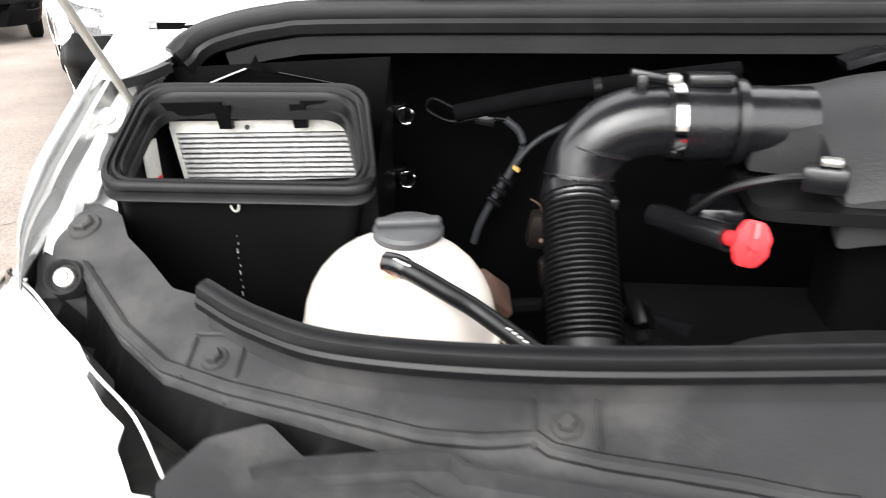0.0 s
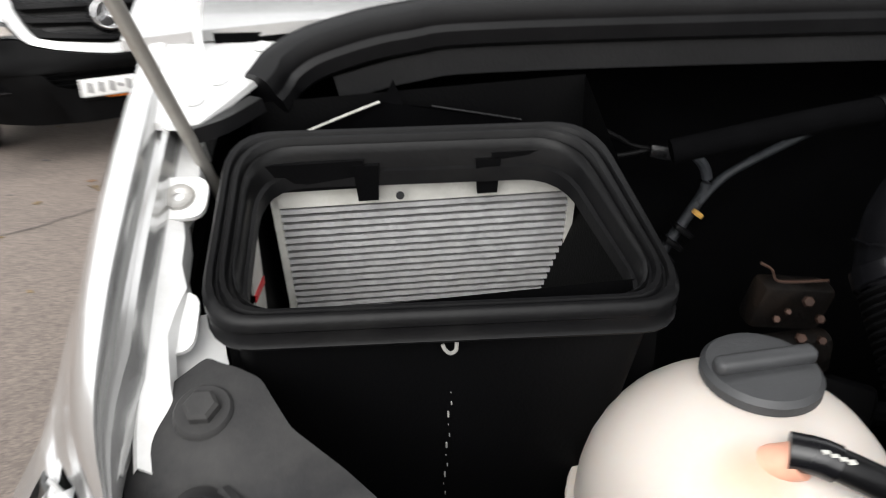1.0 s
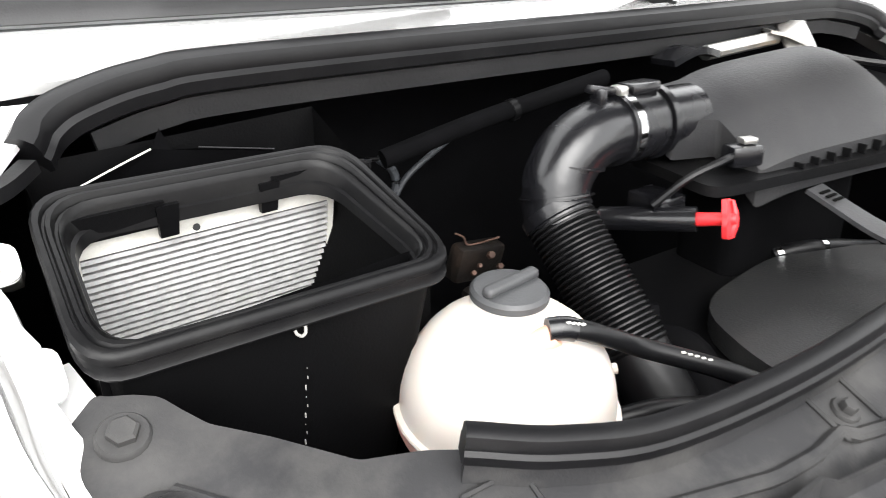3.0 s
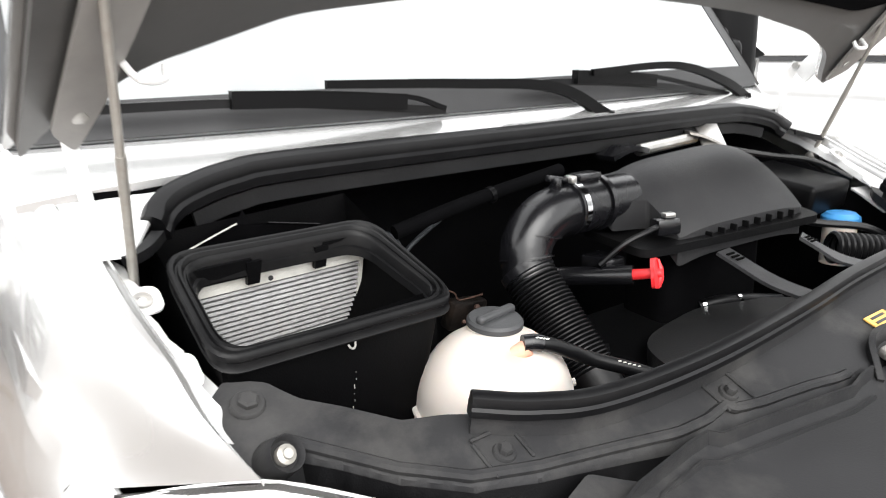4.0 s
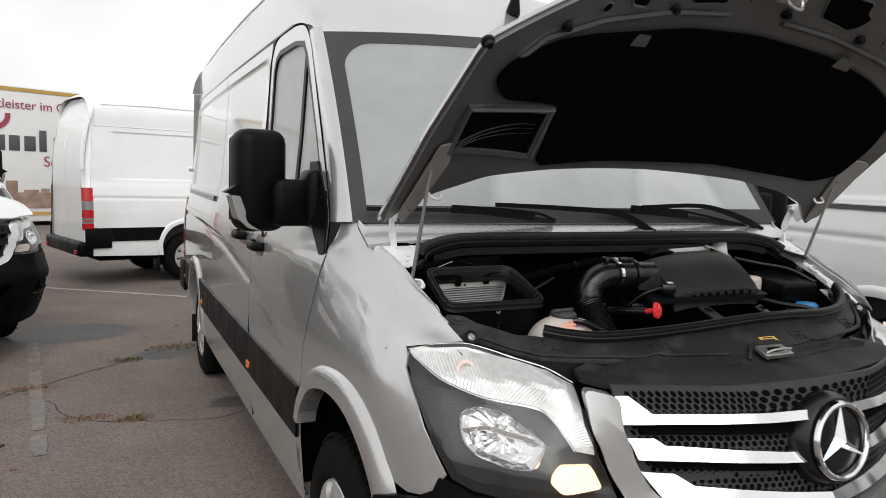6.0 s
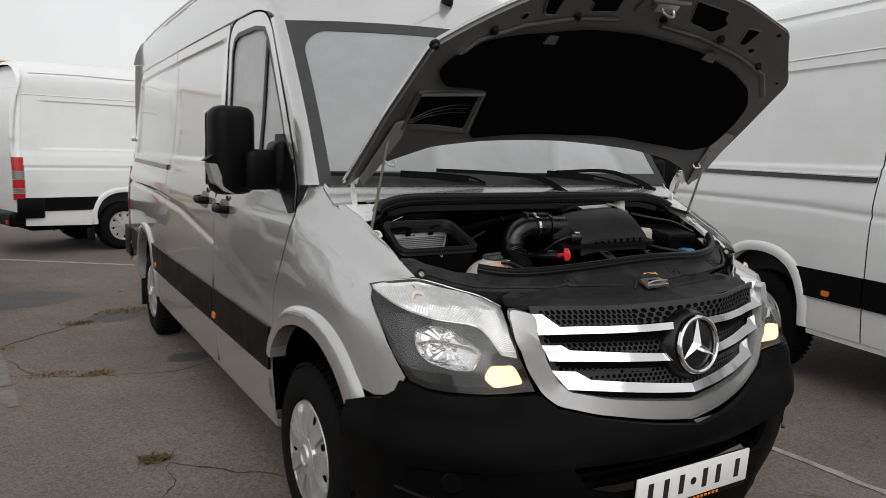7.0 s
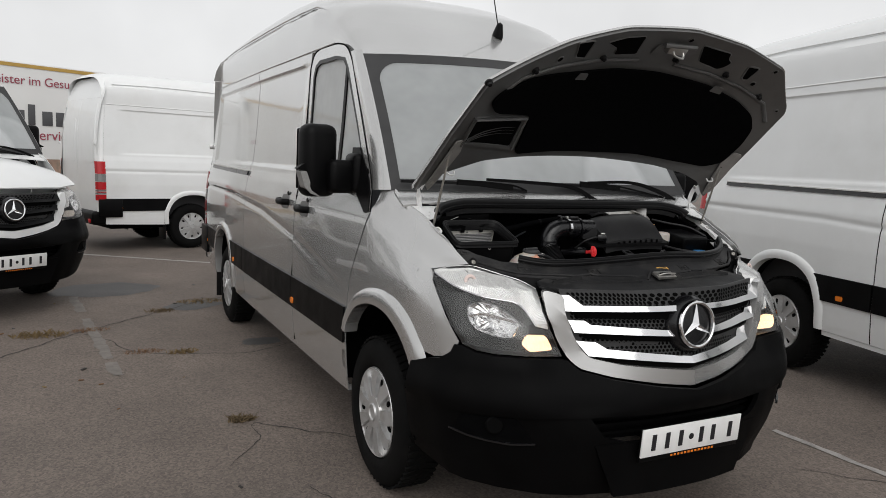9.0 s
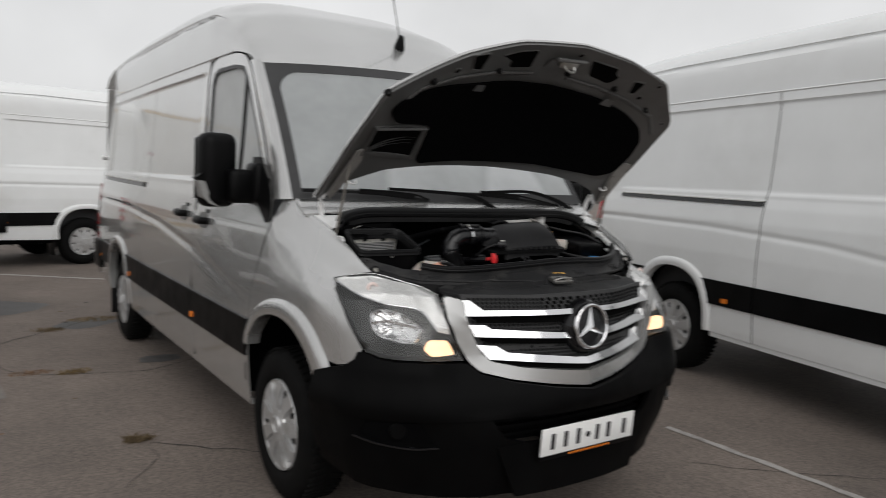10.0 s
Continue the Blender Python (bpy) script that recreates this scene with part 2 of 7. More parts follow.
def lathe(profile, n=32, m=None, bm=None, caps=False):
    """A turned body: profile of (radius, height), round z."""
    b = bmesh.new()
    rings = []
    for r, z in profile:
        rings.append([b.verts.new((r * math.cos(2 * math.pi * i / n), r * math.sin(2 * math.pi * i / n), z)) for i in range(n)] if r > 1e-6 else [b.verts.new((0, 0, z))])
    for r, q in zip(rings, rings[1:]):
        for i in range(n):
            j = (i + 1) % n
            if len(r) == 1 and len(q) > 1:
                b.faces.new((r[0], q[j], q[i]))
            elif len(q) == 1 and len(r) > 1:
                b.faces.new((r[i], r[j], q[0]))
            elif len(r) > 1:
                b.faces.new((r[i], r[j], q[j], q[i]))
    if m is not None:
        bmesh.ops.transform(b, matrix=m, verts=b.verts)
    return merge(bm, b)


def along(a, b):
    """A pose at a whose z axis points to b."""
    a, b = Vector(a), Vector(b)
    return Matrix.Translation(a) @ (b - a).to_track_quat("Z", "Y").to_matrix().to_4x4()


def rod(a, b, r, n=10, bm=None):
    h = (Vector(b) - Vector(a)).length
    return lathe([(0, 0), (r, 0), (r, h), (0, h)], n, along(a, b), bm)


def rounded(poly, r, n=4):
    """The outline with its corners rounded; r one number or one a corner."""
    out, k = [], len(poly)
    for i, p in enumerate(poly):
        p = Vector(p)
        ri = r[i] if isinstance(r, (list, tuple)) else r
        a, b = Vector(poly[i - 1]) - p, Vector(poly[(i + 1) % k]) - p
        ri = min(ri, a.length * 0.48, b.length * 0.48)
        if ri < 1e-4:
            out.append(tuple(p))
            continue
        a, b = p + a.normalized() * ri, p + b.normalized() * ri
        for j in range(n + 1):
            t = j / n
            out.append(tuple(a * (1 - t) ** 2 + p * 2 * t * (1 - t) + b * t * t))
    return out


def patch(poly, f, step=0.08, thick=0.006, bm=None, stepv=None):
    """A curved panel: the flat outline, cut into a grid and laid on the surface f(a, b, off)."""
    b = bmesh.new()
    b.faces.new([b.verts.new((p[0], p[1], 0)) for p in poly])
    for ax, st in ((0, step), (1, stepv or step)):
        lo, hi = min(p[ax] for p in poly), max(p[ax] for p in poly)
        k = max(1, math.ceil((hi - lo) / st))
        no = (1, 0, 0) if ax == 0 else (0, 1, 0)
        for i in range(1, k):
            c = lo + (hi - lo) * i / k + 1e-5
            bmesh.ops.bisect_plane(b, geom=b.verts[:] + b.edges[:] + b.faces[:], plane_co=(c, 0, 0) if ax == 0 else (0, c, 0), plane_no=no, dist=1e-6)
    top = {v: Vector(f(v.co.x, v.co.y, 0.0)) for v in b.verts}
    low = {v: Vector(f(v.co.x, v.co.y, -thick)) for v in b.verts}
    if thick:
        base = {v: b.verts.new(low[v]) for v in list(top)}
        for fc in list(b.faces):
            b.faces.new([base[v] for v in reversed(fc.verts)])
        for e in [e for e in b.edges if len(e.link_faces) == 1 and e.verts[0] in base and e.verts[1] in base]:
            v, w = e.verts
            b.faces.new((v, w, base[w], base[v]))
    for v, c in top.items():
        v.co = c
    return merge(bm, b)


# ------------------------------------------------------------------ the van's surfaces
PLAN_Y = [-0.052, -0.05, -0.038, 0.0, 0.065, 0.16, 0.26, 0.337, 0.5, 0.8, 1.1, 1.5, 3.6, 4.6, 5.5, 5.8, 5.9]
PLAN_X = [0.0, 0.14, 0.26, 0.5, 0.65, 0.78, 0.872, 0.910, 0.942, 0.955, 0.96, 0.962, 0.962, 0.95, 0.93, 0.915, 0.88]
TUM_Z = [0.25, 0.45, 0.62, 1.0, 1.12, 1.25, 1.36, 1.43, 1.7, 2.08, 2.3, 2.5]
TUM_X = [0.04, 0.012, 0.0, 0.0, 0.006, 0.014, 0.035, 0.055, 0.085, 0.115, 0.135, 0.165]
REC_Z = [0.3, 0.8, 0.9, 0.957, 1.065, 1.103, 1.2, 1.4]
REC_Y = [0.02, 0.0, 0.022, 0.05, 0.17, 0.31, 0.4, 0.5]


def half_width(y, z):
    r = np.interp(z, REC_Z, REC_Y)
    q = (y - 1.1 * r) / (1 - r) if y < 1.1 else y
    w = float(np.interp(q, PLAN_Y, PLAN_X) - np.interp(z, TUM_Z, TUM_X))
    if y < 1.08 and z > 1.03:
        # the wing rolls in towards the hood
        t = min(1.0, (1.08 - y) / 0.45)
        w -= 0.06 * t * (2 - t) * min(1.3, (z - 1.03) / 0.30) ** 1.6
    if y > 1.3:
        # a sunk field on the upper flank, and a crease that falls towards the front
        ins = min((y - 2.42) / 0.05, (5.50 - y) / 0.03, (z - 1.46) / 0.014, (2.115 - z) / 0.012)
        w -= 0.014 * min(1.0, max(0.0, ins))
        crease = float(np.interp(y, [1.3, 1.65, 2.3, 3.2, 4.3, 5.8], [0.84, 0.90, 1.02, 1.12, 1.17, 1.18]))
        w -= 0.010 * max(0.0, 1 - abs(z - crease - 0.03) / 0.03) * min(1.0, (y - 1.3) / 0.5)
    return w


def side(s):
    """The flank at the side s (-1 the van's right): from (y, z) to a place."""
    return lambda y, z, off=0.0: (s * (half_width(y, z) + off), y, z)


def nose_y(x, z):
    q = float(np.interp(abs(x) + np.interp(z, TUM_Z, TUM_X), PLAN_X[:10], PLAN_Y[:10]))
    return q + float(np.interp(z, REC_Z, REC_Y)) * max(0.0, 1.1 - q)


def nose(proud=0.0):
    """The front: from (x, z) to a place."""
    return lambda x, z, off=0.0: (x, nose_y(x, z) - off - proud, z)


ROOF_Y = [1.36, 1.5, 1.69, 2.0, 2.4, 2.8, 3.3, 4.5, 5.5, 5.75, 5.86]
ROOF_Z = [2.09, 2.175, 2.29, 2.46, 2.60, 2.67, 2.70, 2.70, 2.68, 2.66, 2.58]


def roof_z(y):
    return float(np.interp(y, ROOF_Y, ROOF_Z))


def screen(a, b, off=0.0):
    """The windscreen: a from -1 to 1 across, b from 0 at its foot to 1 at its head."""
    w = 0.900 - 0.055 * b
    x = a * w
    y = (0.87 + 0.078 * x * x) * (1 - b) + (1.36 + 0.17 * x * x) * b - 0.05 * b * (1 - b) * 2
    z = 1.41 + 0.69 * b - 0.025 * a * a * b
    return (x, y - off * 0.8, z + off * 0.6)


CUM = [0.0]
for i in range(1, len(PLAN_X)):
    CUM.append(CUM[-1] + math.hypot(PLAN_X[i] - PLAN_X[i - 1], PLAN_Y[i] - PLAN_Y[i - 1]))


def ux(x):
    """How far round the van's outline from the middle of the nose lies the half-width x."""
    return float(np.interp(x, PLAN_X[:13], CUM[:13]))


def uy(y):
    return float(np.interp(y, PLAN_Y, CUM))


FACE_U = [0, 0.1, 0.2, 0.3, 0.4, 0.5, 0.62, 0.72]
FACE_Z = [0.57, 0.66, 0.72, 0.80, 0.88, 0.95, 1.0, 1.066]
FACE = [[0] * 8,
        [-0.014, -0.004, 0.008, 0.020, 0.033, 0.043, 0.017, 0],
        [-0.010, 0.001, 0.013, 0.025, 0.039, 0.049, 0.025, 0],
        [-0.002, 0.010, 0.025, 0.041, 0.059, 0.076, 0.056, 0],
        [-0.023, -0.008, 0.010, 0.030, 0.053, 0.074, 0.058, 0],
        [-0.061, -0.042, -0.022, 0.0, 0.025, 0.044, 0.031, 0],
        [-0.133, -0.107, -0.081, -0.055, -0.028, -0.012, -0.020, 0],
        [-0.216, -0.185, -0.155, -0.123, -0.099, -0.083, -0.070, 0]]


def prow(a, z):
    """How far the upright, pointed face round the grille falls back behind the plain curve of the nose."""
    return float(np.interp(z, FACE_Z, [np.interp(a, FACE_U, row) for row in FACE]))


def skin(u, z, off=0.0):
    """The outer skin by the way u round the outline (minus: the van's right) and the height."""
    def at(v):
        x, q = float(np.interp(v, CUM, PLAN_X)), float(np.interp(v, CUM, PLAN_Y))
        x -= float(np.interp(z, TUM_Z, TUM_X)) * min(1, x / 0.4)
        return x, q + float(np.interp(z, REC_Z, REC_Y)) * max(0.0, 1.1 - q)
    s, a = (-1 if u < 0 else 1), abs(u)
    x, y = at(a)
    if off:
        (x0, y0), (x1, y1) = at(max(0, a - 0.02)), at(a + 0.02)
        d = math.hypot(x1 - x0, y1 - y0) or 1
        x, y = x + off * (y1 - y0) / d, y - off * (x1 - x0) / d
    if a < 0.72:
        p = prow(a, z)
        z -= 0.2 * p
        x, y = x - p * (0.70 - 0.20 * x) * min(1.0, a / 0.12), y + p * (0.69 + 0.19 * x)
    return (s * x, y, z)


def edge_u(y, z):
    """The way round the outline at which the skin passes y at the height z."""
    r = float(np.interp(z, REC_Z, REC_Y))
    return uy((y - 1.1 * r) / (1 - r) if y < 1.1 else y)


WING_LINE = [(0.285, 0.866), (0.335, 0.927), (0.400, 1.000), (0.460, 1.059), (0.548, 1.110)]
WING_LOW = [(1.046, 1.43), (1.05, 1.36), (1.08, 1.29), (0.94, 1.24), (0.81, 1.21), (0.69, 1.17), (0.61, 1.14), (0.575, 1.12), (0.548, 1.11)]
ARCH_IN = [(1.31, 0.50), (1.315, 0.62), (1.26, 0.74), (1.15, 0.835), (0.98, 0.885), (0.80, 0.88), (0.66, 0.82), (0.565, 0.74), (0.53, 0.68)]
ARCH_OUT = [(1.375, 0.50), (1.37, 0.65), (1.30, 0.79), (1.18, 0.895), (1.0, 0.955), (0.78, 0.965), (0.60, 0.905), (0.475, 0.805), (0.44, 0.74)]
REAR_IN = [(5.05, 0.40), (5.06, 0.58), (4.98, 0.74), (4.84, 0.83), (4.66, 0.855), (4.48, 0.83), (4.34, 0.74), (4.265, 0.58), (4.26, 0.40)]
REAR_OUT = [(5.115, 0.40), (5.125, 0.60), (5.04, 0.79), (4.87, 0.895), (4.66, 0.925), (4.45, 0.895), (4.28, 0.79), (4.195, 0.60), (4.19, 0.40)]


def strip(outer, inner, f, lift, lip):
    """A band between two lines on the surface f, standing proud and rolled in at its inner edge."""
    bm = bmesh.new()
    rows = []
    for o, i in zip(outer, inner):
        pts = []
        for t, h in ((0, 0.0), (0.12, 0.6), (0.4, 1.0), (0.75, 1.0), (1.0, 0.8)):
            pts.append(f(o[0] + (i[0] - o[0]) * t, o[1] + (i[1] - o[1]) * t, lift * h))
        pts.append(f(i[0], i[1], -lip))
        rows.append([bm.verts.new(p) for p in pts])
    for r, q in zip(rows, rows[1:]):
        for j in range(len(r) - 1):
            bm.faces.new((r[j], r[j + 1], q[j + 1], q[j]))
    return bm


def dense(line, n=4):
    return [(p.x, p.y) for p in curve_points([(a, b, 0) for a, b in line], n)]


def wheel(parent, x, y, s, spokes=9):
    """A van wheel with a moulded hubcap, axis along x."""
    out = Matrix.Translation((x, y, 0.355)) @ Matrix.Rotation(radians(90) * s, 4, "Y")
    w = new("wheel")
    w.parent = parent
    prof = [(0.205, -0.2), (0.25, -0.215), (0.31, -0.215), (0.338, -0.195), (0.352, -0.16), (0.355, -0.11), (0.352, -0.055), (0.338, -0.02), (0.31, -0.002), (0.26, 0.002), (0.225, -0.004), (0.212, -0.02), (0.205, -0.06)]
    bm = lathe(prof, 64, out)
    t = part("tyre", bm, TYRE, w, "worn black rubber tyre", angle=60)
    bm = None
    for i in range(56):
        a = 2 * math.pi * i / 56
        for off, tw in ((-0.065, 0.3), (-0.15, -0.3)):
            m = out @ Matrix.Rotation(a, 4, "Z") @ Matrix.Translation((0.353, 0, off)) @ Matrix.Rotation(tw, 4, "X")
            bm = box(0.012, 0.02, 0.075, m, bm=bm)
    part("tread", bm, TYRE, w, smooth=False)
    bm = lathe([(0.0, -0.03), (0.06, -0.03), (0.2, -0.055), (0.207, -0.02), (0.214, -0.008)], 48, out)
    part("rim", bm, BAY, w, "dark steel rim")
    part("hubcap_dish", lathe([(0.0, -0.010), (0.07, -0.010), (0.13, -0.013), (0.185, -0.014), (0.203, -0.010)], 48, out), HUB, w)
    for i in range(spokes):
        a = 2 * math.pi * (i + 0.5) / spokes
        c = out @ Matrix.Rotation(a, 4, "Z") @ Matrix.Translation((0.164, 0, -0.0125)) @ Matrix.Diagonal((1.5, 0.9, 1.0, 1.0))
        # dark disc on the uncut dish, painting in the shade inside a hole
        part("vent_hole", lathe([(0, 0.0012), (0.013, 0.0012), (0.0155, 0.0)], 12, c), HOLE, w)
    bm = lathe([(0.0, 0.006), (0.030, 0.006), (0.034, 0.012), (0.040, 0.012), (0.044, 0.004), (0.075, 0.002), (0.08, -0.012)], 32, out)
    ring = lathe([(0.200, -0.014), (0.203, -0.008), (0.209, -0.006), (0.214, -0.014)], 64, out)
    bm = merge(bm, ring)
    hub = bm
    for i in range(spokes):
        bm = bmesh.new()
        a = 2 * math.pi * i / spokes
        da, db = math.pi / spokes * 0.72, math.pi / spokes * 0.66
        pts = [(0.07, -da, 0.0), (0.13, -da * 0.86, 0.008), (0.185, -db * 0.9, 0.004), (0.203, -db * 0.7, -0.006), (0.203, db * 0.7, -0.006), (0.185, db * 0.62, 0.004), (0.13, da * 0.80, 0.008), (0.07, da, 0.0)]
        top = [bm.verts.new(out @ Vector((r * math.cos(a + q), r * math.sin(a + q), h))) for r, q, h in pts]
        low = [bm.verts.new(out @ Vector((r * math.cos(a + q), r * math.sin(a + q), h - 0.02))) for r, q, h in pts]
        bm.faces.new(top)
        for j in range(8):
            bm.faces.new((top[j], top[(j + 1) % 8], low[(j + 1) % 8], low[j]))
        part("hubcap_petal", bm, HUB, w)
        bm = hub
    part("hubcap", bm, HUB, w, "scuffed silver plastic hubcap")
    return w


def hood_frame(opened):
    if opened:
        return (0.80, 1.42), (-0.703, 0.702), (0.707, 0.707)
    return (0.84, 1.385), (-0.72, -0.27), (-0.35, 0.937)


def hood_at(opened):
    """The hood's surface: x across, s from its hinge 0 to its front 1; a crowned middle between two straight edges."""
    (y0, z0), (dy, dz), (ny, nz) = hood_frame(opened)

    def f(x, s, off=0.0):
        b = 0.1 * 4 * s * (1 - s)
        t = (x / 0.86) ** 2
        if opened:
            cy, cz = y0 + dy * s + ny * b, z0 + dz * s + nz * b
            ey, ez = 0.765 - 0.55 * s / 0.71, 1.41 + 0.44 * s / 0.71
            return (x, cy + (ey - cy) * t + ny * off, cz + (ez - cz) * t + nz * off)
        n = b - 0.2 * x * x + off
        return (x, y0 + dy * s + ny * n, z0 + dz * s + nz * n)
    return f


HOOD = [(-0.87, 0.0), (0.87, 0.0), (0.875, 0.35), (0.86, 0.71), (0.60, 0.885), (0.35, 0.955), (0.0, 0.995), (-0.35, 0.955), (-0.60, 0.885), (-0.86, 0.71), (-0.875, 0.35)]
HOOD_R = [0.03, 0.03, 0.2, 0.04, 0.04, 0.2, 0.2, 0.2, 0.04, 0.04, 0.2]
OPEN_HOOD = [(0.0, 0.207), (0.40, 0.195), (0.60, 0.172), (0.72, 0.13), (0.79, 0.055), (0.825, 0.03), (0.812, 0.43), (0.795, 0.688), (0.61, 0.89), (0.35, 0.955), (0.05, 0.985), (-0.28, 0.95), (-0.523, 0.864), (-0.675, 0.783), (-0.845, 0.695), (-0.885, 0.42), (-0.900, 0.03), (-0.872, 0.09), (-0.785, 0.16), (-0.614, 0.205), (-0.396, 0.21)]


def build_van(van, paint, opened=False, dark_grille=False, dr=0.0):
    """A high-roofed panel van, nose at y = 0, its length along y, all its outer parts; dr: how far its rear axle is shifted."""
    rear_in, rear_out = [(a + dr, b) for a, b in REAR_IN], [(a + dr, b) for a, b in REAR_OUT]
    for s in (-1, 1):
        f = side(s)
        # front wing
        line = [(1.316, 0.385), (1.316, 0.75), (1.278, 0.95), (1.08, 1.29), (1.05, 1.36), (1.046, 1.43), (0.95, 1.43), (0.82, 1.395), (0.73, 1.325), (0.65, 1.22), (0.59, 1.15), (0.56, 1.12)] + WING_LINE[::-1] + [(0.30, 0.83), (0.345, 0.80), (0.40, 0.785), (0.47, 0.79)] + [p for p in dense(ARCH_OUT)[::-1][4:]]
        if opened:
            line = line[:3] + WING_LOW[2:-1] + line[12:]
        part("wing", patch(line, f, 0.05, 0.004), paint, van)
        part("wheel_arch", strip(dense([(1.345, 0.70)] + ARCH_OUT[2:]), dense([(1.287, 0.68)] + ARCH_IN[2:]), f, 0.022, 0.05), paint, van)
        # door: skin, window frame, glass
        door = part("front_door", patch([(1.324, 0.395), (2.288, 0.395), (2.315, 0.82), (2.31, 1.3), (2.312, 1.49), (1.20, 1.49), (1.128, 1.40), (1.09, 1.30), (1.286, 0.95), (1.324, 0.75)], f, 0.06, 0.004, stepv=0.025), paint, van)
        outer = [(2.312, 1.49), (2.365, 2.0), (2.365, 2.10), (2.32, 2.165), (2.22, 2.185), (1.90, 2.18), (1.74, 2.15), (1.64, 2.08), (1.20, 1.49)]
        inner = [(1.27, 1.49), (1.665, 2.02), (1.74, 2.085), (1.90, 2.11), (2.20, 2.115), (2.27, 2.09), (2.30, 2.03), (2.26, 1.49)]
        outer = rounded(outer, [0.0, 0.05, 0.06, 0.06, 0.08, 0.1, 0.1, 0.12, 0.0], 4)
        part("window_frame", patch(outer + inner, f, 0.06, 0.004), paint, door)
        gap = [(1.086, 1.30), (1.124, 1.40), (1.196, 1.495)] + outer[::-1][1:-1] + [(2.316, 1.49), (2.314, 1.3), (2.319, 0.82), (2.292, 0.40)]
        part("door_gap", sweep([Vector(f(a, b, 0.0005)) for a, b in gap], [(p[0] * 0.6, p[1]) for p in circle(0.005, 6)]), HOLE, van)
        part("window_seal", patch([(1.27, 1.50), (1.685, 2.045), (1.76, 2.10), (1.90, 2.12), (2.20, 2.125), (2.28, 2.10), (2.31, 2.03), (2.27, 1.50), (2.245, 1.52), (2.28, 2.02), (2.25, 2.075), (2.19, 2.092), (1.90, 2.09), (1.77, 2.07), (1.70, 2.02), (1.31, 1.52)], lambda a, b, o=0: f(a, b, o - 0.001), 0.1, 0.01), RUBBER, door)
        pane = part("window_pane", patch([(1.28, 1.49), (1.68, 2.03), (1.75, 2.09), (1.90, 2.11), (2.20, 2.11), (2.29, 2.08), (2.295, 2.02), (2.255, 1.49)], lambda a, b, o=0: f(a, b, o - 0.012), 0.1, 0.004), FOG_DAYLIT, door)
        pane.visible_shadow = False
        part("window_divider", patch([(1.66, 1.49), (1.70, 1.49), (1.725, 2.08), (1.69, 2.05)], lambda a, b, o=0: f(a, b, o - 0.004), 0.1, 0.014), PLASTIC, door)
        part("window_ledge", patch([(1.20, 1.475), (2.31, 1.475), (2.312, 1.498), (1.215, 1.498)], lambda a, b, o=0: f(a, b, o + 0.003), 0.1, 0.006), RUBBER, door)
        part("mirror_base", patch([(1.10, 1.30), (1.15, 1.29), (1.44, 1.45), (1.46, 1.60), (1.36, 1.60), (1.24, 1.50), (1.13, 1.38)], lambda a, b, o=0: f(a, b, o + 0.006), 0.1, 0.012), PLASTIC, door)
        for yh, pr in ((2.12, door),):
            handle(f, yh, 1.235, pr)
        part("door_moulding", patch([(1.33, 0.615), (2.30, 0.615), (2.307, 0.80), (1.33, 0.80)], lambda a, b, o=0: f(a, b, o + 0.012), 0.15, 0.014), PLASTIC, door)
        lamp = part("side_marker", patch(rounded([(2.235, 0.64), (2.29, 0.64), (2.29, 0.675), (2.235, 0.675)], 0.012), lambda a, b, o=0: f(a, b, o + 0.018), 0.05, 0.012), AMBER, door)
        my = 1.18 if opened and s > 0 else 1.45
        arm = box(0.19, 0.11, 0.165, Matrix.Translation(Vector(f(my - 0.05, 1.452, 0.055))) @ Matrix.Rotation(radians(-10 * s), 4, "Z"), 0.028, 3)
        arm = box(0.06, 0.16, 0.20, Matrix.Translation(Vector(f(my - 0.06, 1.47, 0.005))), 0.028, 3, arm)
        part("mirror_arm", arm, PLASTIC, door)
        head = box(0.185, 0.13, 0.36, Matrix.Translation((s * (1.083 if my > 1.3 else 1.12), my, 1.527)) @ Matrix.Rotation(radians(-14 * s), 4, "Z"), 0.05, 4)
        part("mirror_housing", head, PLASTIC, door, "tall black plastic mirror housing")
        mm = Matrix.Translation((s * (1.083 if my > 1.3 else 1.12), my, 1.535)) @ Matrix.Rotation(radians(-14 * s), 4, "Z")
        part("repeater_lens", patch(rounded([(s * 0.114, -0.060), (s * 0.088, -0.062), (s * 0.056, -0.160), (s * 0.012, -0.186), (s * 0.064, -0.172), (s * 0.096, -0.138)], 0.006), lambda a, b, o=0, mm=mm: mm @ Vector((a, -0.058 + 1.6 * max(0.0, abs(a) - 0.05) ** 2 * 4 - o, b)), 0.02, 0.045), CLEAR, door, "clear turn repeater lens")
        part("mirror_fin", patch([(s * 0.136, -0.050), (s * 0.085, -0.020), (s * 0.085, -0.062)], lambda a, b, o=0, mm=mm: mm @ Vector((a, -0.035 - o, b)), 0.02, 0.03), PLASTIC, door)
        glassm = box(0.165, 0.004, 0.30, Matrix.Translation((s * (1.098 if my > 1.3 else 1.135), my + 0.065, 1.535)) @ Matrix.Rotation(radians(-14 * s), 4, "Z"), 0.002)
        part("mirror_glass", glassm, CHROME, door)
        # sliding door or side panel
        sl = part("sliding_door" if s < 0 else "side_panel", patch([(2.296, 0.395), (3.75, 0.395), (3.76, 2.18), (2.372, 2.18), (2.375, 2.0), (2.32, 1.49), (2.323, 0.82)], f, 0.07, 0.004, stepv=0.0125), paint, van)
        if s < 0:
            handle(f, 2.55, 1.252, sl)
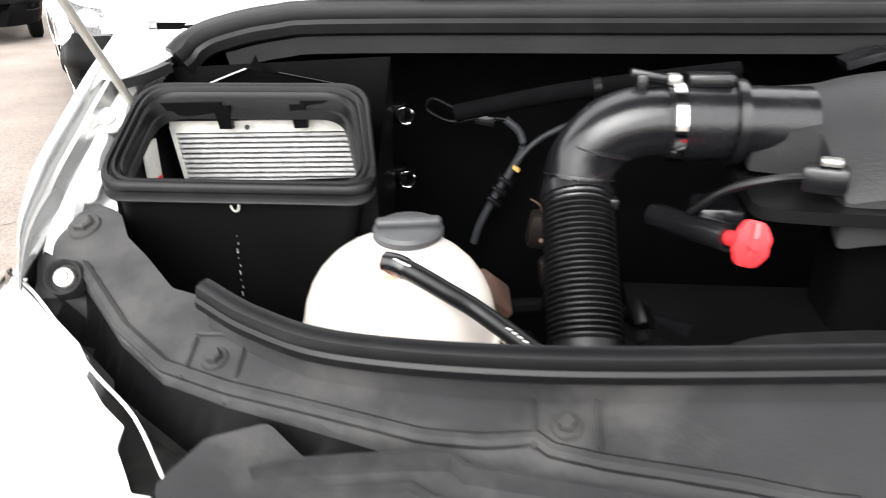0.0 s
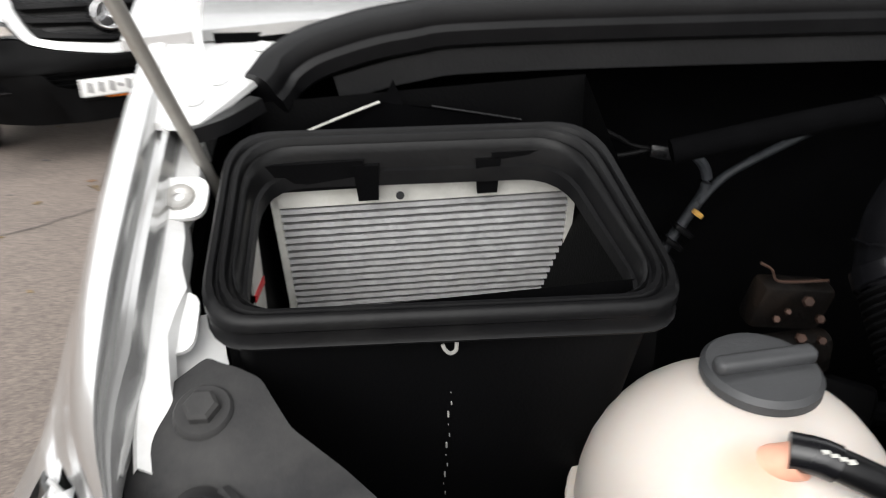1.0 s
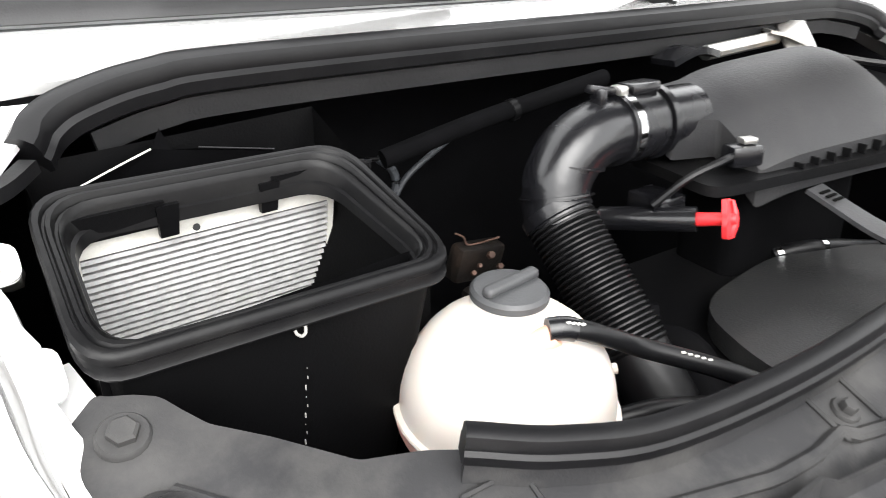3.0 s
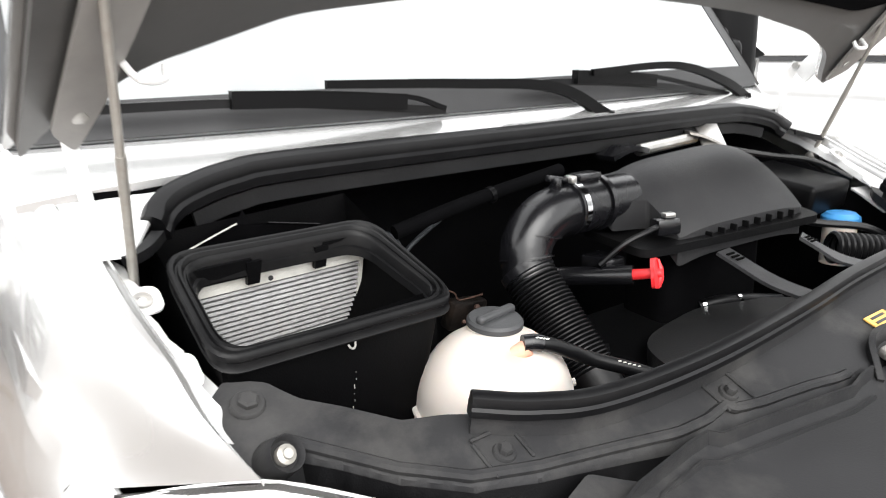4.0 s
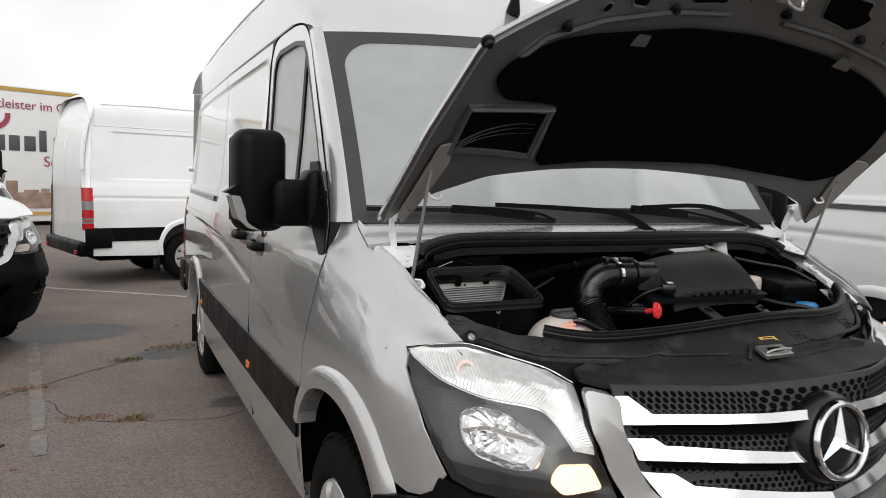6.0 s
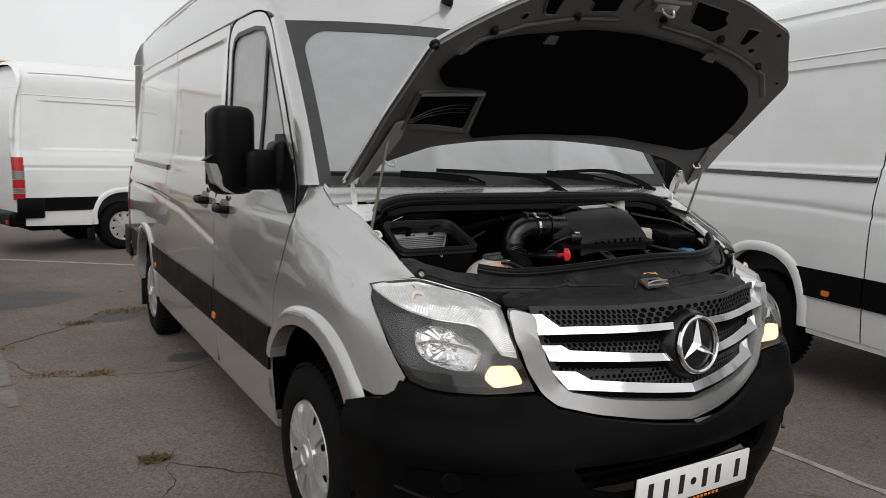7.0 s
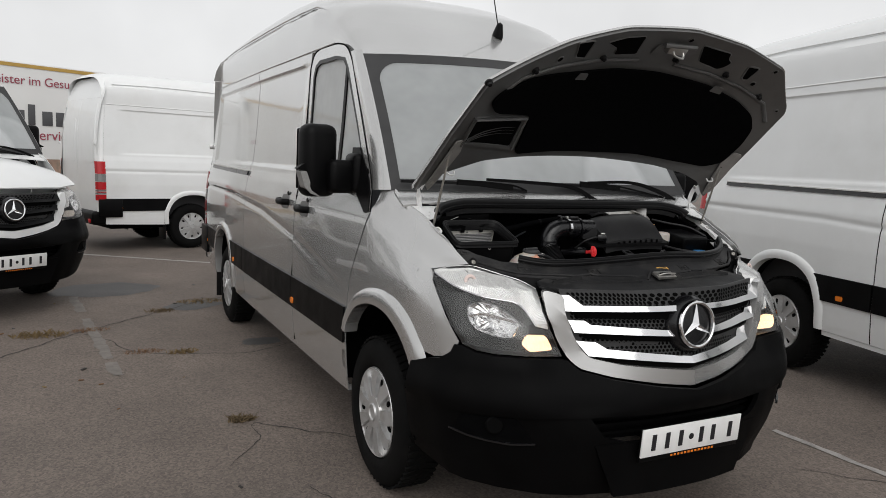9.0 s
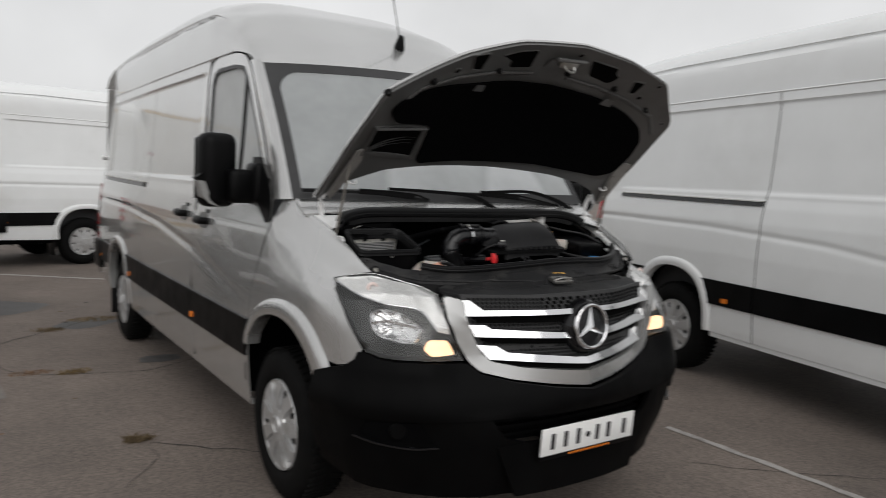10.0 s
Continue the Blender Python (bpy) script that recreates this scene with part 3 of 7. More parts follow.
        part("moulding", patch([(2.312, 0.615), (3.748, 0.615), (3.748, 0.80), (2.318, 0.80)], lambda a, b, o=0: f(a, b, o + 0.012), 0.15, 0.014), PLASTIC, sl)
        q = part("rear_quarter", patch([(3.762, 0.395), (4.19 + dr, 0.395)] + dense(rear_out)[::-1][2:-2] + [(5.115 + dr, 0.395), (5.78, 0.42), (5.80, 1.3), (5.74, 2.18), (3.772, 2.18)], f, 0.07, 0.004, stepv=0.0125), paint, van)
        part("moulding", patch([(3.762, 0.615), (4.215 + dr, 0.615), (4.27 + dr, 0.77), (4.30 + dr, 0.80), (3.762, 0.80)], lambda a, b, o=0: f(a, b, o + 0.012), 0.15, 0.014), PLASTIC, q)
        part("moulding", patch([(5.12 + dr, 0.615), (5.79, 0.615), (5.79, 0.80), (5.03 + dr, 0.80)], lambda a, b, o=0: f(a, b, o + 0.012), 0.15, 0.014), PLASTIC, q)
        ym = 4.08 if opened else 4.0
        part("side_marker", patch(rounded([(ym, 0.64), (ym + 0.06, 0.64), (ym + 0.06, 0.675), (ym, 0.675)], 0.012), lambda a, b, o=0: f(a, b, o + 0.018), 0.05, 0.012), AMBER, q)
        part("side_marker", patch(rounded([(5.55, 0.64), (5.62, 0.64), (5.62, 0.675), (5.55, 0.675)], 0.012), lambda a, b, o=0: f(a, b, o + 0.018), 0.05, 0.012), AMBER, q)
        part("wheel_arch", strip(dense(rear_out), dense(rear_in), f, 0.02, 0.05), paint, van)
        if s < 0:
            rail = part("door_rail", patch([(3.77, 1.378), (5.50, 1.395), (5.50, 1.425), (3.77, 1.41)], lambda a, b, o=0: f(a, b, o + 0.014), 0.15, 0.018), GLOSSY, van)
            part("rail_edge", patch([(3.77, 1.408), (5.50, 1.423), (5.50, 1.43), (3.77, 1.416)], lambda a, b, o=0: f(a, b, o + 0.02), 0.15, 0.02), STEEL, rail)
        part("sill", patch([(1.33, 0.36), (4.20 + dr, 0.36), (4.20 + dr, 0.392), (1.33, 0.392)], lambda a, b, o=0: f(a, b, o - 0.004), 0.2, 0.02), paint, van)
        # corner of the tail with its lamp
        bm = bmesh.new()
        cols = []
        for z in np.linspace(0.55, 2.185, 24):
            y0 = float(np.interp(z, [0.42, 1.3, 2.18], [5.782, 5.802, 5.742]))
            w0 = half_width(y0, z)
            shrink = 0.10 * max(0, (z - 1.6) / 0.7) ** 2
            cols.append([bm.verts.new(p) for p in ((s * w0, y0, z), (s * (w0 - 0.006), y0 + 0.035, z), (s * (w0 - 0.03), y0 + 0.068 - shrink * 0.2, z), (s * (w0 - 0.07), 5.888 - shrink, z))])
        for a, b in zip(cols, cols[1:]):
            for j in range(3):
                bm.faces.new((a[j], a[j + 1], b[j + 1], b[j]))
        part("rear_pillar", bm, paint, van)
        for z0, z1, m in ((0.775, 0.86, RED), (0.865, 0.885, CLEAR), (0.89, 0.905, RED), (0.91, 0.93, CLEAR), (0.935, 1.045, RED), (1.05, 1.16, CLEAR), (1.165, 1.345, RED)):
            bm = bmesh.new()
            cols = []
            for z in (z0, z1):
                w0 = half_width(5.80, z) + 0.006
                cols.append([bm.verts.new(p) for p in ((s * w0, 5.775, z), (s * (w0 + 0.002), 5.83, z), (s * (w0 - 0.02), 5.882, z), (s * (w0 - 0.09), 5.9, z))])
            for j in range(3):
                bm.faces.new((cols[0][j], cols[0][j + 1], cols[1][j + 1], cols[1][j]))
            part("tail_lamp", bm, m, van)
        part("mud_flap", box(0.26, 0.012, 0.40, Matrix.Translation((s * 0.80, 5.10 + dr, 0.36)), 0.004), RUBBER, van)
        wheel(van, s * 0.925, 1.0, s)
        wheel(van, s * 0.915, 4.665 + dr, s)
        # pillar beside the windscreen
        bm = bmesh.new()
        cols = []
        for b in np.linspace(0, 1.03, 15):
            p = Vector(screen(s * 1.0, b, 0.004))
            yd, zd = 1.125 + (1.64 - 1.125) * b, 1.40 + (2.08 - 1.40) * b
            e = Vector(f(yd, zd, 0))
            mid = p.lerp(e, 0.45) + Vector((s * 0.022, -0.018, 0.0))
            mid2 = p.lerp(e, 0.8) + Vector((s * 0.014, -0.004, 0.0))
            cols.append([bm.verts.new(c) for c in (p, p.lerp(e, 0.1) + Vector((s * 0.004, -0.016, 0)), mid, mid2, e)])
        for a, b in zip(cols, cols[1:]):
            for j in range(4):
                bm.faces.new((a[j], a[j + 1], b[j + 1], b[j]))
        part("windscreen_pillar", bm, paint, van)
    # roof
    bm = bmesh.new()
    rows = []
    for t in list(np.linspace(1.362, 2.5, 16)) + list(np.linspace(2.7, 5.5, 15)) + [5.6, 5.68, 5.74, 5.78]:
        zs = float(np.interp(t, [1.36, 1.5, 1.7, 1.95, 5.5, 5.8], [2.060, 2.075, 2.135, 2.176, 2.178, 2.165]))
        fade = max(0.0, 1 - (t - 1.36) / 1.1)
        top = roof_z(t + (0.06 if t > 5.5 else 0))
        ring = []
        for k in range(-24, 25):
            th = math.pi / 2 * (1 - abs(k) / 24)
            c, sn = math.cos(th) ** 0.5, math.sin(th) ** 0.55
            x0 = half_width(min(5.8, t + 0.12 * fade), zs) - 0.022 * fade
            zz = zs + (top - zs) * sn
            c *= 1 - 0.028 * min(1, max(0, (zz - 2.45) / 0.012)) * (1 - fade)
            x = (1 if k > 0 else -1) * x0 * c
            ring.append(bm.verts.new((x, t + 0.19 * x * x * fade, zs + (top - zs) * sn)))
        rows.append(ring)
    for r, q in zip(rows, rows[1:]):
        for j in range(48):
            bm.faces.new((r[j], r[j + 1], q[j + 1], q[j]))
    bmesh.ops.remove_doubles(bm, verts=bm.verts, dist=1e-5)
    roof = part("roof", bm, paint, van, angle=24)
    for s in (-1, 1):
        line = []
        for y in np.linspace(2.05, 5.62, 40):
            zr = float(np.interp(y, [2.05, 2.12, 2.25, 2.5, 5.0, 5.62], [2.30, 2.37, 2.43, 2.485, 2.50, 2.48]))
            sn = (zr - 2.177) / (roof_z(y) - 2.177)
            th = math.asin(min(1.0, sn ** (1 / 0.55)))
            fade = max(0.0, 1 - (y - 1.36) / 1.1)
            x0 = half_width(min(5.8, y + 0.12 * fade), 2.176) - 0.022 * fade
            c = math.cos(th) ** 0.5 * (1 - (0.014 if zr > 2.455 else 0.0))
            line.append(Vector((s * x0 * c, y + 0.19 * (x0 * c) ** 2 * fade, zr)))
        part("roof_ridge", sweep(line, [(p[0], p[1] * 0.8) for p in circle(0.007, 8)], scale=lambda t: min(1.0, 0.1 + 8 * t)), paint, roof)
        part("roof_seam", tube([(s * (half_width(y, 2.186) + 0.002), y, 2.186) for y in np.linspace(1.95, 5.72, 12)], 0.006, 6, 2), paint, roof)
    bm = lathe([(0, 0), (0.028, 0), (0.026, 0.02), (0.014, 0.075), (0, 0.085)], 16, Matrix.Translation((0.07, 1.685, 2.285)) @ Matrix.Rotation(radians(18), 4, "X") @ Matrix.Diagonal((1, 1.6, 1, 1)))
    bm = rod((0.07, 1.685, 2.35), (0.07, 1.84, 2.78), 0.0035, 6, bm)
    part("aerial", bm, PLASTIC, roof, "short black roof aerial")
    # windscreen with its black band, cowl
    outer = [(-1, 0), (1, 0), (1, 1), (-1, 1)]
    ws = part("windscreen", patch(outer, screen, 0.1, 0.005, stepv=0.1), GLASS, van)
    ws.visible_shadow = False
    arc = [(-0.80 - 0.143 * math.cos(k), 0.76 + 0.172 * math.sin(k)) for k in np.linspace(0, math.pi / 2, 8)]
    CORNERS = [[(-0.95, 0.76)] + arc + [(-0.80, 0.937), (-0.95, 0.937)]]
    CORNERS.append([(-a, b) for a, b in CORNERS[0][::-1]])
    for poly in ([(-1, 0), (1, 0), (1, 0.075), (-1, 0.075)], [(-1, 0.075), (-0.945, 0.075), (-0.94, 0.93), (-1, 0.93)], [(0.945, 0.075), (1, 0.075), (1, 0.93), (0.94, 0.93)], [(-1, 0.93), (1, 0.93), (1, 1), (-1, 1)], *CORNERS):
        part("black_glass_border", patch(poly, lambda a, b, o=0: screen(a, b, o + 0.002), 0.12, 0.002), MESHGREY, ws)
    bm = patch([(-0.885, 0), (0.885, 0), (0.885, 1), (-0.885, 1)], lambda x, t, o=0: (x, (0.812 + 0.022 * x * x) * (1 - t) + screen(x / 0.89, 0)[1] * t, 1.375 + 0.03 * t - 0.02 * (abs(x) / 0.84) ** 4 * (1 - t) + o), 0.08, 0.01, stepv=0.35)
    part("scuttle_panel", bm, paint, van)
    # wipers
    for blade, joint, arm in (([(-0.86, 1.452), (-0.58, 1.450), (-0.40, 1.436), (-0.217, 1.417)], [(-0.59, 1.455), (-0.45, 1.449), (-0.30, 1.437)], [(0.19, 1.380), (0.036, 1.444), (-0.20, 1.462), (-0.446, 1.471)]),
                              ([(-0.05, 1.453), (0.10, 1.452), (0.40, 1.430), (0.70, 1.394)], [(0.10, 1.462), (0.22, 1.456), (0.36, 1.444)], [(0.766, 1.386), (0.648, 1.430), (0.43, 1.474), (0.14, 1.469)])):
        at = lambda p, d=0.0: Vector((p[0], 0.868 + 0.075 * p[0] ** 2 - d, p[1]))
        wip = part("wiper_arm", sweep(curve_points([at(p, 0.022) for p in arm], 6), rect(0.014, 0.020), scale=lambda t: 1.15 - 0.5 * t), PLASTIC, van)
        part("arm_cap", lathe([(0, 0.012), (0.014, 0.010), (0.018, -0.01), (0.018, -0.03)], 14, Matrix.Translation(at(arm[0], 0.022))), PLASTIC, wip)
        part("wiper_blade", sweep(curve_points([at(p, 0.006) for p in blade], 6), rect(0.010, 0.013)), RUBBER, wip)
        part("blade_holder", sweep(curve_points([at(p, 0.012) for p in joint], 5), rect(0.016, 0.026)), PLASTIC, wip)
        part("blade_spring", sweep(curve_points([at(joint[1], 0.016), at(joint[2], 0.016) + Vector((0, 0, 0.008)), at(blade[3], 0.008) + Vector((0, 0, 0.004))], 5), rect(0.008, 0.008)), PLASTIC, wip)
    # bumper
    RECESS_LIP = [(0.993, 0.538), (0.901, 0.518), (0.773, 0.506), (0.671, 0.515)]
    pr = 0.022
    fb = lambda u, z, o=0.0: skin(u, z, o + 0.006 + float(np.interp(z, [0.60, 0.62, 0.645, 0.67, 0.70, 0.76, 0.86], [0.030, 0.040, 0.046, 0.046, 0.040, 0.022, 0.0])))
    ue = uy(0.505)
    upper = [(-ue, 0.66), (-ue, 0.745), (-uy(0.42), 0.775), (-uy(0.345), 0.795), (-uy(0.30), 0.828), (-uy(0.288), 0.856), (-0.955, 0.855), (-0.905, 0.838), (-0.844, 0.834), (-0.725, 0.834), (-0.585, 0.834), (-0.56, 0.828), (-0.517, 0.792), (-0.38, 0.755), (-0.19, 0.722), (0, 0.696)]
    upper = upper + [(-a, b) for a, b in upper[-2::-1]]
    low = [(uy(0.505), 0.62), (ux(0.86), 0.615), (ux(0.5), 0.62), (0.16, 0.615), (-0.16, 0.615), (-ux(0.5), 0.62), (-ux(0.86), 0.615), (-uy(0.505), 0.62)]
    bumper = part("front_bumper", patch(upper + low, fb, 0.03, 0.02, stepv=0.015), BUMPER, van, "black textured plastic bumper")
    fl = lambda u, z, o=0.0: skin(u, z, o + float(np.interp(z, [0.30, 0.42, 0.50, 0.56, 0.60, 0.62], [-0.03, 0.006, 0.020, 0.024, 0.028, 0.036])))
    for s in (-1, 1):
        lowpoly = [(s * ux(0.47), 0.618), (s * ux(0.86), 0.613), (s * uy(0.545), 0.62), (s * uy(0.56), 0.36), (s * uy(0.34), 0.31), (s * ux(0.6), 0.28), (s * ux(0.3), 0.27), (s * ux(0.3), 0.50), (s * ux(0.40), 0.53)]
        part("lower_side", patch(lowpoly, fl, 0.04, 0.02), BUMPER, bumper)
        # flush near-black patch: the recess's shade is put into its colour
        well = patch(rounded([(s * 0.68, 0.525), (s * 0.90, 0.530), (s * 0.97, 0.550), (s * 0.95, 0.602), (s * 0.74, 0.610)], 0.015), lambda u, z, o=0: fl(u, z, o + 0.004), 0.04, 0.004)
        part("fog_lamp_recess", well, FELT, bumper)
        part("recess_lip", sweep(curve_points([fl(s * u, z, 0.010) for u, z in RECESS_LIP], 5), rect(0.012, 0.007)), GLOSSY, bumper)
        c = Vector(fl(s * 0.819, 0.576, 0.006))
        part("fog_lamp_cap", lathe([(0, 0.006), (0.03, 0.006), (0.036, 0.0), (0.036, -0.01)], 20, along(c, c + Vector((s * 0.5, -1, 0)))), BUMPER, bumper)
    mid = [(-ux(0.44), 0.50), (ux(0.44), 0.50), (ux(0.36), 0.28), (-ux(0.36), 0.28)]
    part("plate_panel", patch(mid, lambda u, z, o=0: skin(u, z, o + 0.022), 0.05, 0.02), BUMPER, bumper)
    part("air_intake", patch([(-ux(0.46), 0.62), (ux(0.46), 0.62), (ux(0.44), 0.49), (-ux(0.44), 0.49)], lambda u, z, o=0: skin(u, z, o - 0.06), 0.06, 0.01), BAY, bumper)
    for z in (0.525, 0.56, 0.595):
        part("intake_slat", patch([(-ux(0.45), z - 0.006), (ux(0.45), z - 0.006), (ux(0.45), z + 0.006), (-ux(0.45), z + 0.006)], lambda u, z, o=0: skin(u, z, o - 0.03), 0.06, 0.03), BUMPER, bumper)
    # plate: white with dark bars for its characters
    pl = new("number_plate")
    pl.parent = van
    pm = Matrix.Translation((0, -0.082, 0.505)) @ Matrix.Rotation(radians(4), 4, "X")
    part("sheet", box(0.53, 0.008, 0.115, pm, 0.003), PLATE, pl, "white plate with plain dark bars")
    for k, x in enumerate((-0.205, -0.135, -0.065, 0.045, 0.11, 0.205)):
        part("character_bar", box(0.022, 0.003, 0.066, pm @ Matrix.Translation((x, -0.005, 0.0)), 0.001, 1), INK, pl)
    part("seal_dot", lathe([(0, 0.001), (0.013, 0.001), (0.013, 0)], 16, pm @ Matrix.Translation((-0.01, -0.005, 0)) @ Matrix.Rotation(radians(90), 4, "X")), DUSTY, pl)
    part("holder", box(0.53, 0.012, 0.135, pm @ Matrix.Translation((0, 0.008, -0.012)), 0.003), PLASTIC, pl)
    for k in range(13):
        part("holder_bar", box(0.011, 0.003, 0.009, pm @ Matrix.Translation((-0.10 + 0.0185 * k, 0.0, -0.069)), 0.001, 1), AMBER, pl)
    headlamps(van, opened)
    grille(van, paint, dark_grille)
    # belly, load space, cab
    part("floor_pan", box(1.66, 4.3, 0.12, Matrix.Translation((0, 3.55, 0.40)), 0.02), BAY, van)
    part("load_space", box(1.60, 3.2, 1.55, Matrix.Translation((0, 4.10, 1.28)), 0.02), TAR, van)
    for s in (-1, 1):
        for y in (1.0, 4.665 + dr):
            bm = bmesh.new()
            arcs = [[bm.verts.new((s * x, y + 0.46 * math.cos(a), 0.44 + 0.45 * math.sin(a))) for a in np.linspace(-0.12, math.pi + 0.12, 20)] for x in (0.58, 0.93)]
            for j in range(19):
                bm.faces.new((arcs[0][j], arcs[0][j + 1], arcs[1][j + 1], arcs[1][j]))
            part("wheel_well", bm, BAY, van)
            part("well_back", box(0.02, 0.94, 0.56, Matrix.Translation((s * 0.575, y, 0.62))), BAY, van)
    part("dashboard", box(1.55, 0.38, 0.34, Matrix.Translation((0, 1.25, 1.22)), 0.08, 4), TAR, van)
    for x in (-0.5, 0.45):
        seat = part("seat", box(0.5, 0.14, 0.75, Matrix.Translation((x, 2.28, 1.35)) @ Matrix.Rotation(radians(-10), 4, "X"), 0.05, 3), TRIMGREY, van)
        part("headrest", box(0.26, 0.09, 0.18, Matrix.Translation((x, 2.37, 1.80)), 0.04, 3), TRIMGREY, seat)
    # tail
    for s in (-1, 1):
        x0, x1 = (-0.83, -0.004) if s < 0 else (0.004, 0.83)
        rd = part("rear_door", patch([(x0, 0.60), (x1, 0.60), (x1, 2.27), (x0, 2.27)], lambda x, z, o=0: (x, 5.888 - 0.10 * max(0, (z - 1.6) / 0.7) ** 2 - 0.02 * (x / 0.83) ** 4 + o, z), 0.12, 0.006), paint, van)
        xa, xb = (-0.72, -0.10) if s < 0 else (0.10, 0.72)
        part("pressed_field", patch(rounded([(xa, 1.32), (xb, 1.32), (xb, 1.98), (xa, 1.98)], 0.06), lambda x, z, o=0: (x, 5.894 - 0.10 * max(0, (z - 1.6) / 0.7) ** 2 - 0.02 * (x / 0.83) ** 4 + o, z), 0.12, 0.006), paint, rd)
        part("hinge", box(0.05, 0.03, 0.045, Matrix.Translation((s * 0.84, 5.90, 1.60)), 0.008), paint, rd)
    part("rear_header", patch([(-0.845, 2.272), (0.845, 2.272), (0.825, 2.37), (0.785, 2.455), (0.71, 2.52), (0.6, 2.56), (0.4, 2.59), (-0.4, 2.59), (-0.6, 2.56), (-0.71, 2.52), (-0.785, 2.455), (-0.825, 2.37)], lambda x, z, o=0: (x, 5.80 - 0.12 * max(0, (z - 2.25) / 0.4) - 0.02 * (x / 0.83) ** 4 + o, z), 0.1, 0.006), paint, van)
    rb = part("rear_bumper", box(1.80, 0.22, 0.20, Matrix.Translation((0, 5.86, 0.51)), 0.05, 3), PLASTIC, van)
    for s in (-1, 1):
        part("reflector", box(0.09, 0.02, 0.06, Matrix.Translation((s * 0.78, 5.975, 0.47)), 0.008), RED, rb)
        part("step_cover", box(0.03, 0.34, 0.27, Matrix.Translation((s * 0.935, 5.72, 0.66)), 0.012), PLASTIC, rb)
    f = hood_at(opened)
    if not opened:
        hd = part("hood", patch(rounded(HOOD, HOOD_R), f, 0.08, 0.012), paint, van)
        for s in (-1, 1):
            part("hood_vent", patch(rounded([(s * 0.30, 0.10), (s * 0.70, 0.12), (s * 0.70, 0.2), (s * 0.30, 0.17)], 0.02), lambda a, b, o=0: f(a, b, o + 0.003), 0.1, 0.004), PLASTIC, hd)


def handle(f, y, z, parent):
    """A door handle: a dark grip before a shallow cup, with a lock."""
    # flat patch; the cup's shade is put into its darker colour
    part("handle_cup", patch(rounded([(y - 0.085, z - 0.045), (y + 0.085, z - 0.045), (y + 0.085, z + 0.045), (y - 0.085, z + 0.045)], 0.04), lambda a, b, o=0: f(a, b, o + 0.002), 0.05, 0.003), SILVER_SHADE, parent)
    part("door_handle", sweep(curve_points([f(y - 0.10, z, 0.004), f(y - 0.07, z, 0.035), f(y, z, 0.042), f(y + 0.07, z, 0.035), f(y + 0.09, z, 0.004)], 4), [(p[0] * 0.7, p[1] * 1.3) for p in circle(0.016, 10)]), PLASTIC, parent, "black plastic door handle")
    c = Vector(f(y - 0.06, z + 0.055, 0.004))
    part("lock", lathe([(0, 0.006), (0.012, 0.006), (0.014, 0)], 14, along(c, c + Vector((f(y, z, 1)[0] - f(y, z, 0)[0], 0, 0)))), PLASTIC, parent)


LAMP = [(0.576, 1.066), (0.605, 0.994), (0.611, 0.936), (0.582, 0.842), (0.725, 0.840), (0.844, 0.840), (0.905, 0.844), (0.960, 0.862)] + [(edge_u(y - 0.006, z), z) for y, z in WING_LINE[1:]] + [(0.904, 1.119), (0.817, 1.116), (0.711, 1.103), (0.623, 1.090)]
STRIP_UP = [(0.617, 0.937), (0.610, 0.994), (0.584, 1.062), (0.627, 1.0885), (0.711, 1.102), (0.817, 1.115), (0.904, 1.118), (edge_u(0.536, 1.106), 1.105)]
STRIP_LOW = [(0.663, 0.946), (0.672, 0.975), (0.683, 0.998), (0.716, 1.021), (0.802, 1.028), (0.860, 1.036), (0.945, 1.062), (edge_u(0.526, 1.099), 1.098)]


def lamp_face(u, z, off=0.0):
    """The lamp's own surface: the van's skin, with a fuller upper edge."""
    a = abs(u)
    x, y, h = skin(u, z, off)
    top = float(np.interp(a, [0.576, 0.623, 0.711, 0.817, 0.904, 0.99], [1.066, 1.090, 1.103, 1.116, 1.119, 1.110]))
    t = max(0.0, min(1.05, (z - 0.96) / (top - 0.96)))
    dy = float(np.interp(a, [0.576, 0.623, 0.711, 0.817, 0.904, 0.99], [0.117, 0.027, -0.065, -0.049, -0.034, -0.008]))
    dx = float(np.interp(a, [0.576, 0.623, 0.711, 0.817, 0.904, 0.99], [-0.059, -0.039, -0.015, -0.003, 0.0, 0.0]))
    dz = float(np.interp(a, [0.576, 0.623, 0.711, 0.817, 0.904, 0.99], [-0.015, -0.011, 0.007, 0.022, 0.010, 0.001]))
    return (x + (dx if u > 0 else -dx) * t * t, y + dy * t * t, h + dz * t * t)


def lamp_back(u, z, o=0.0, deep=0.05):
    """The lamp's inner shell: deep in the middle, close below the lens at its upper edge."""
    t = max(0.0, min(1.0, (z - 0.98) / 0.11))
    x, y, h = lamp_face(u, z, o - deep * (1 - 0.85 * t))
    return (x, y, h - 0.035 * t)


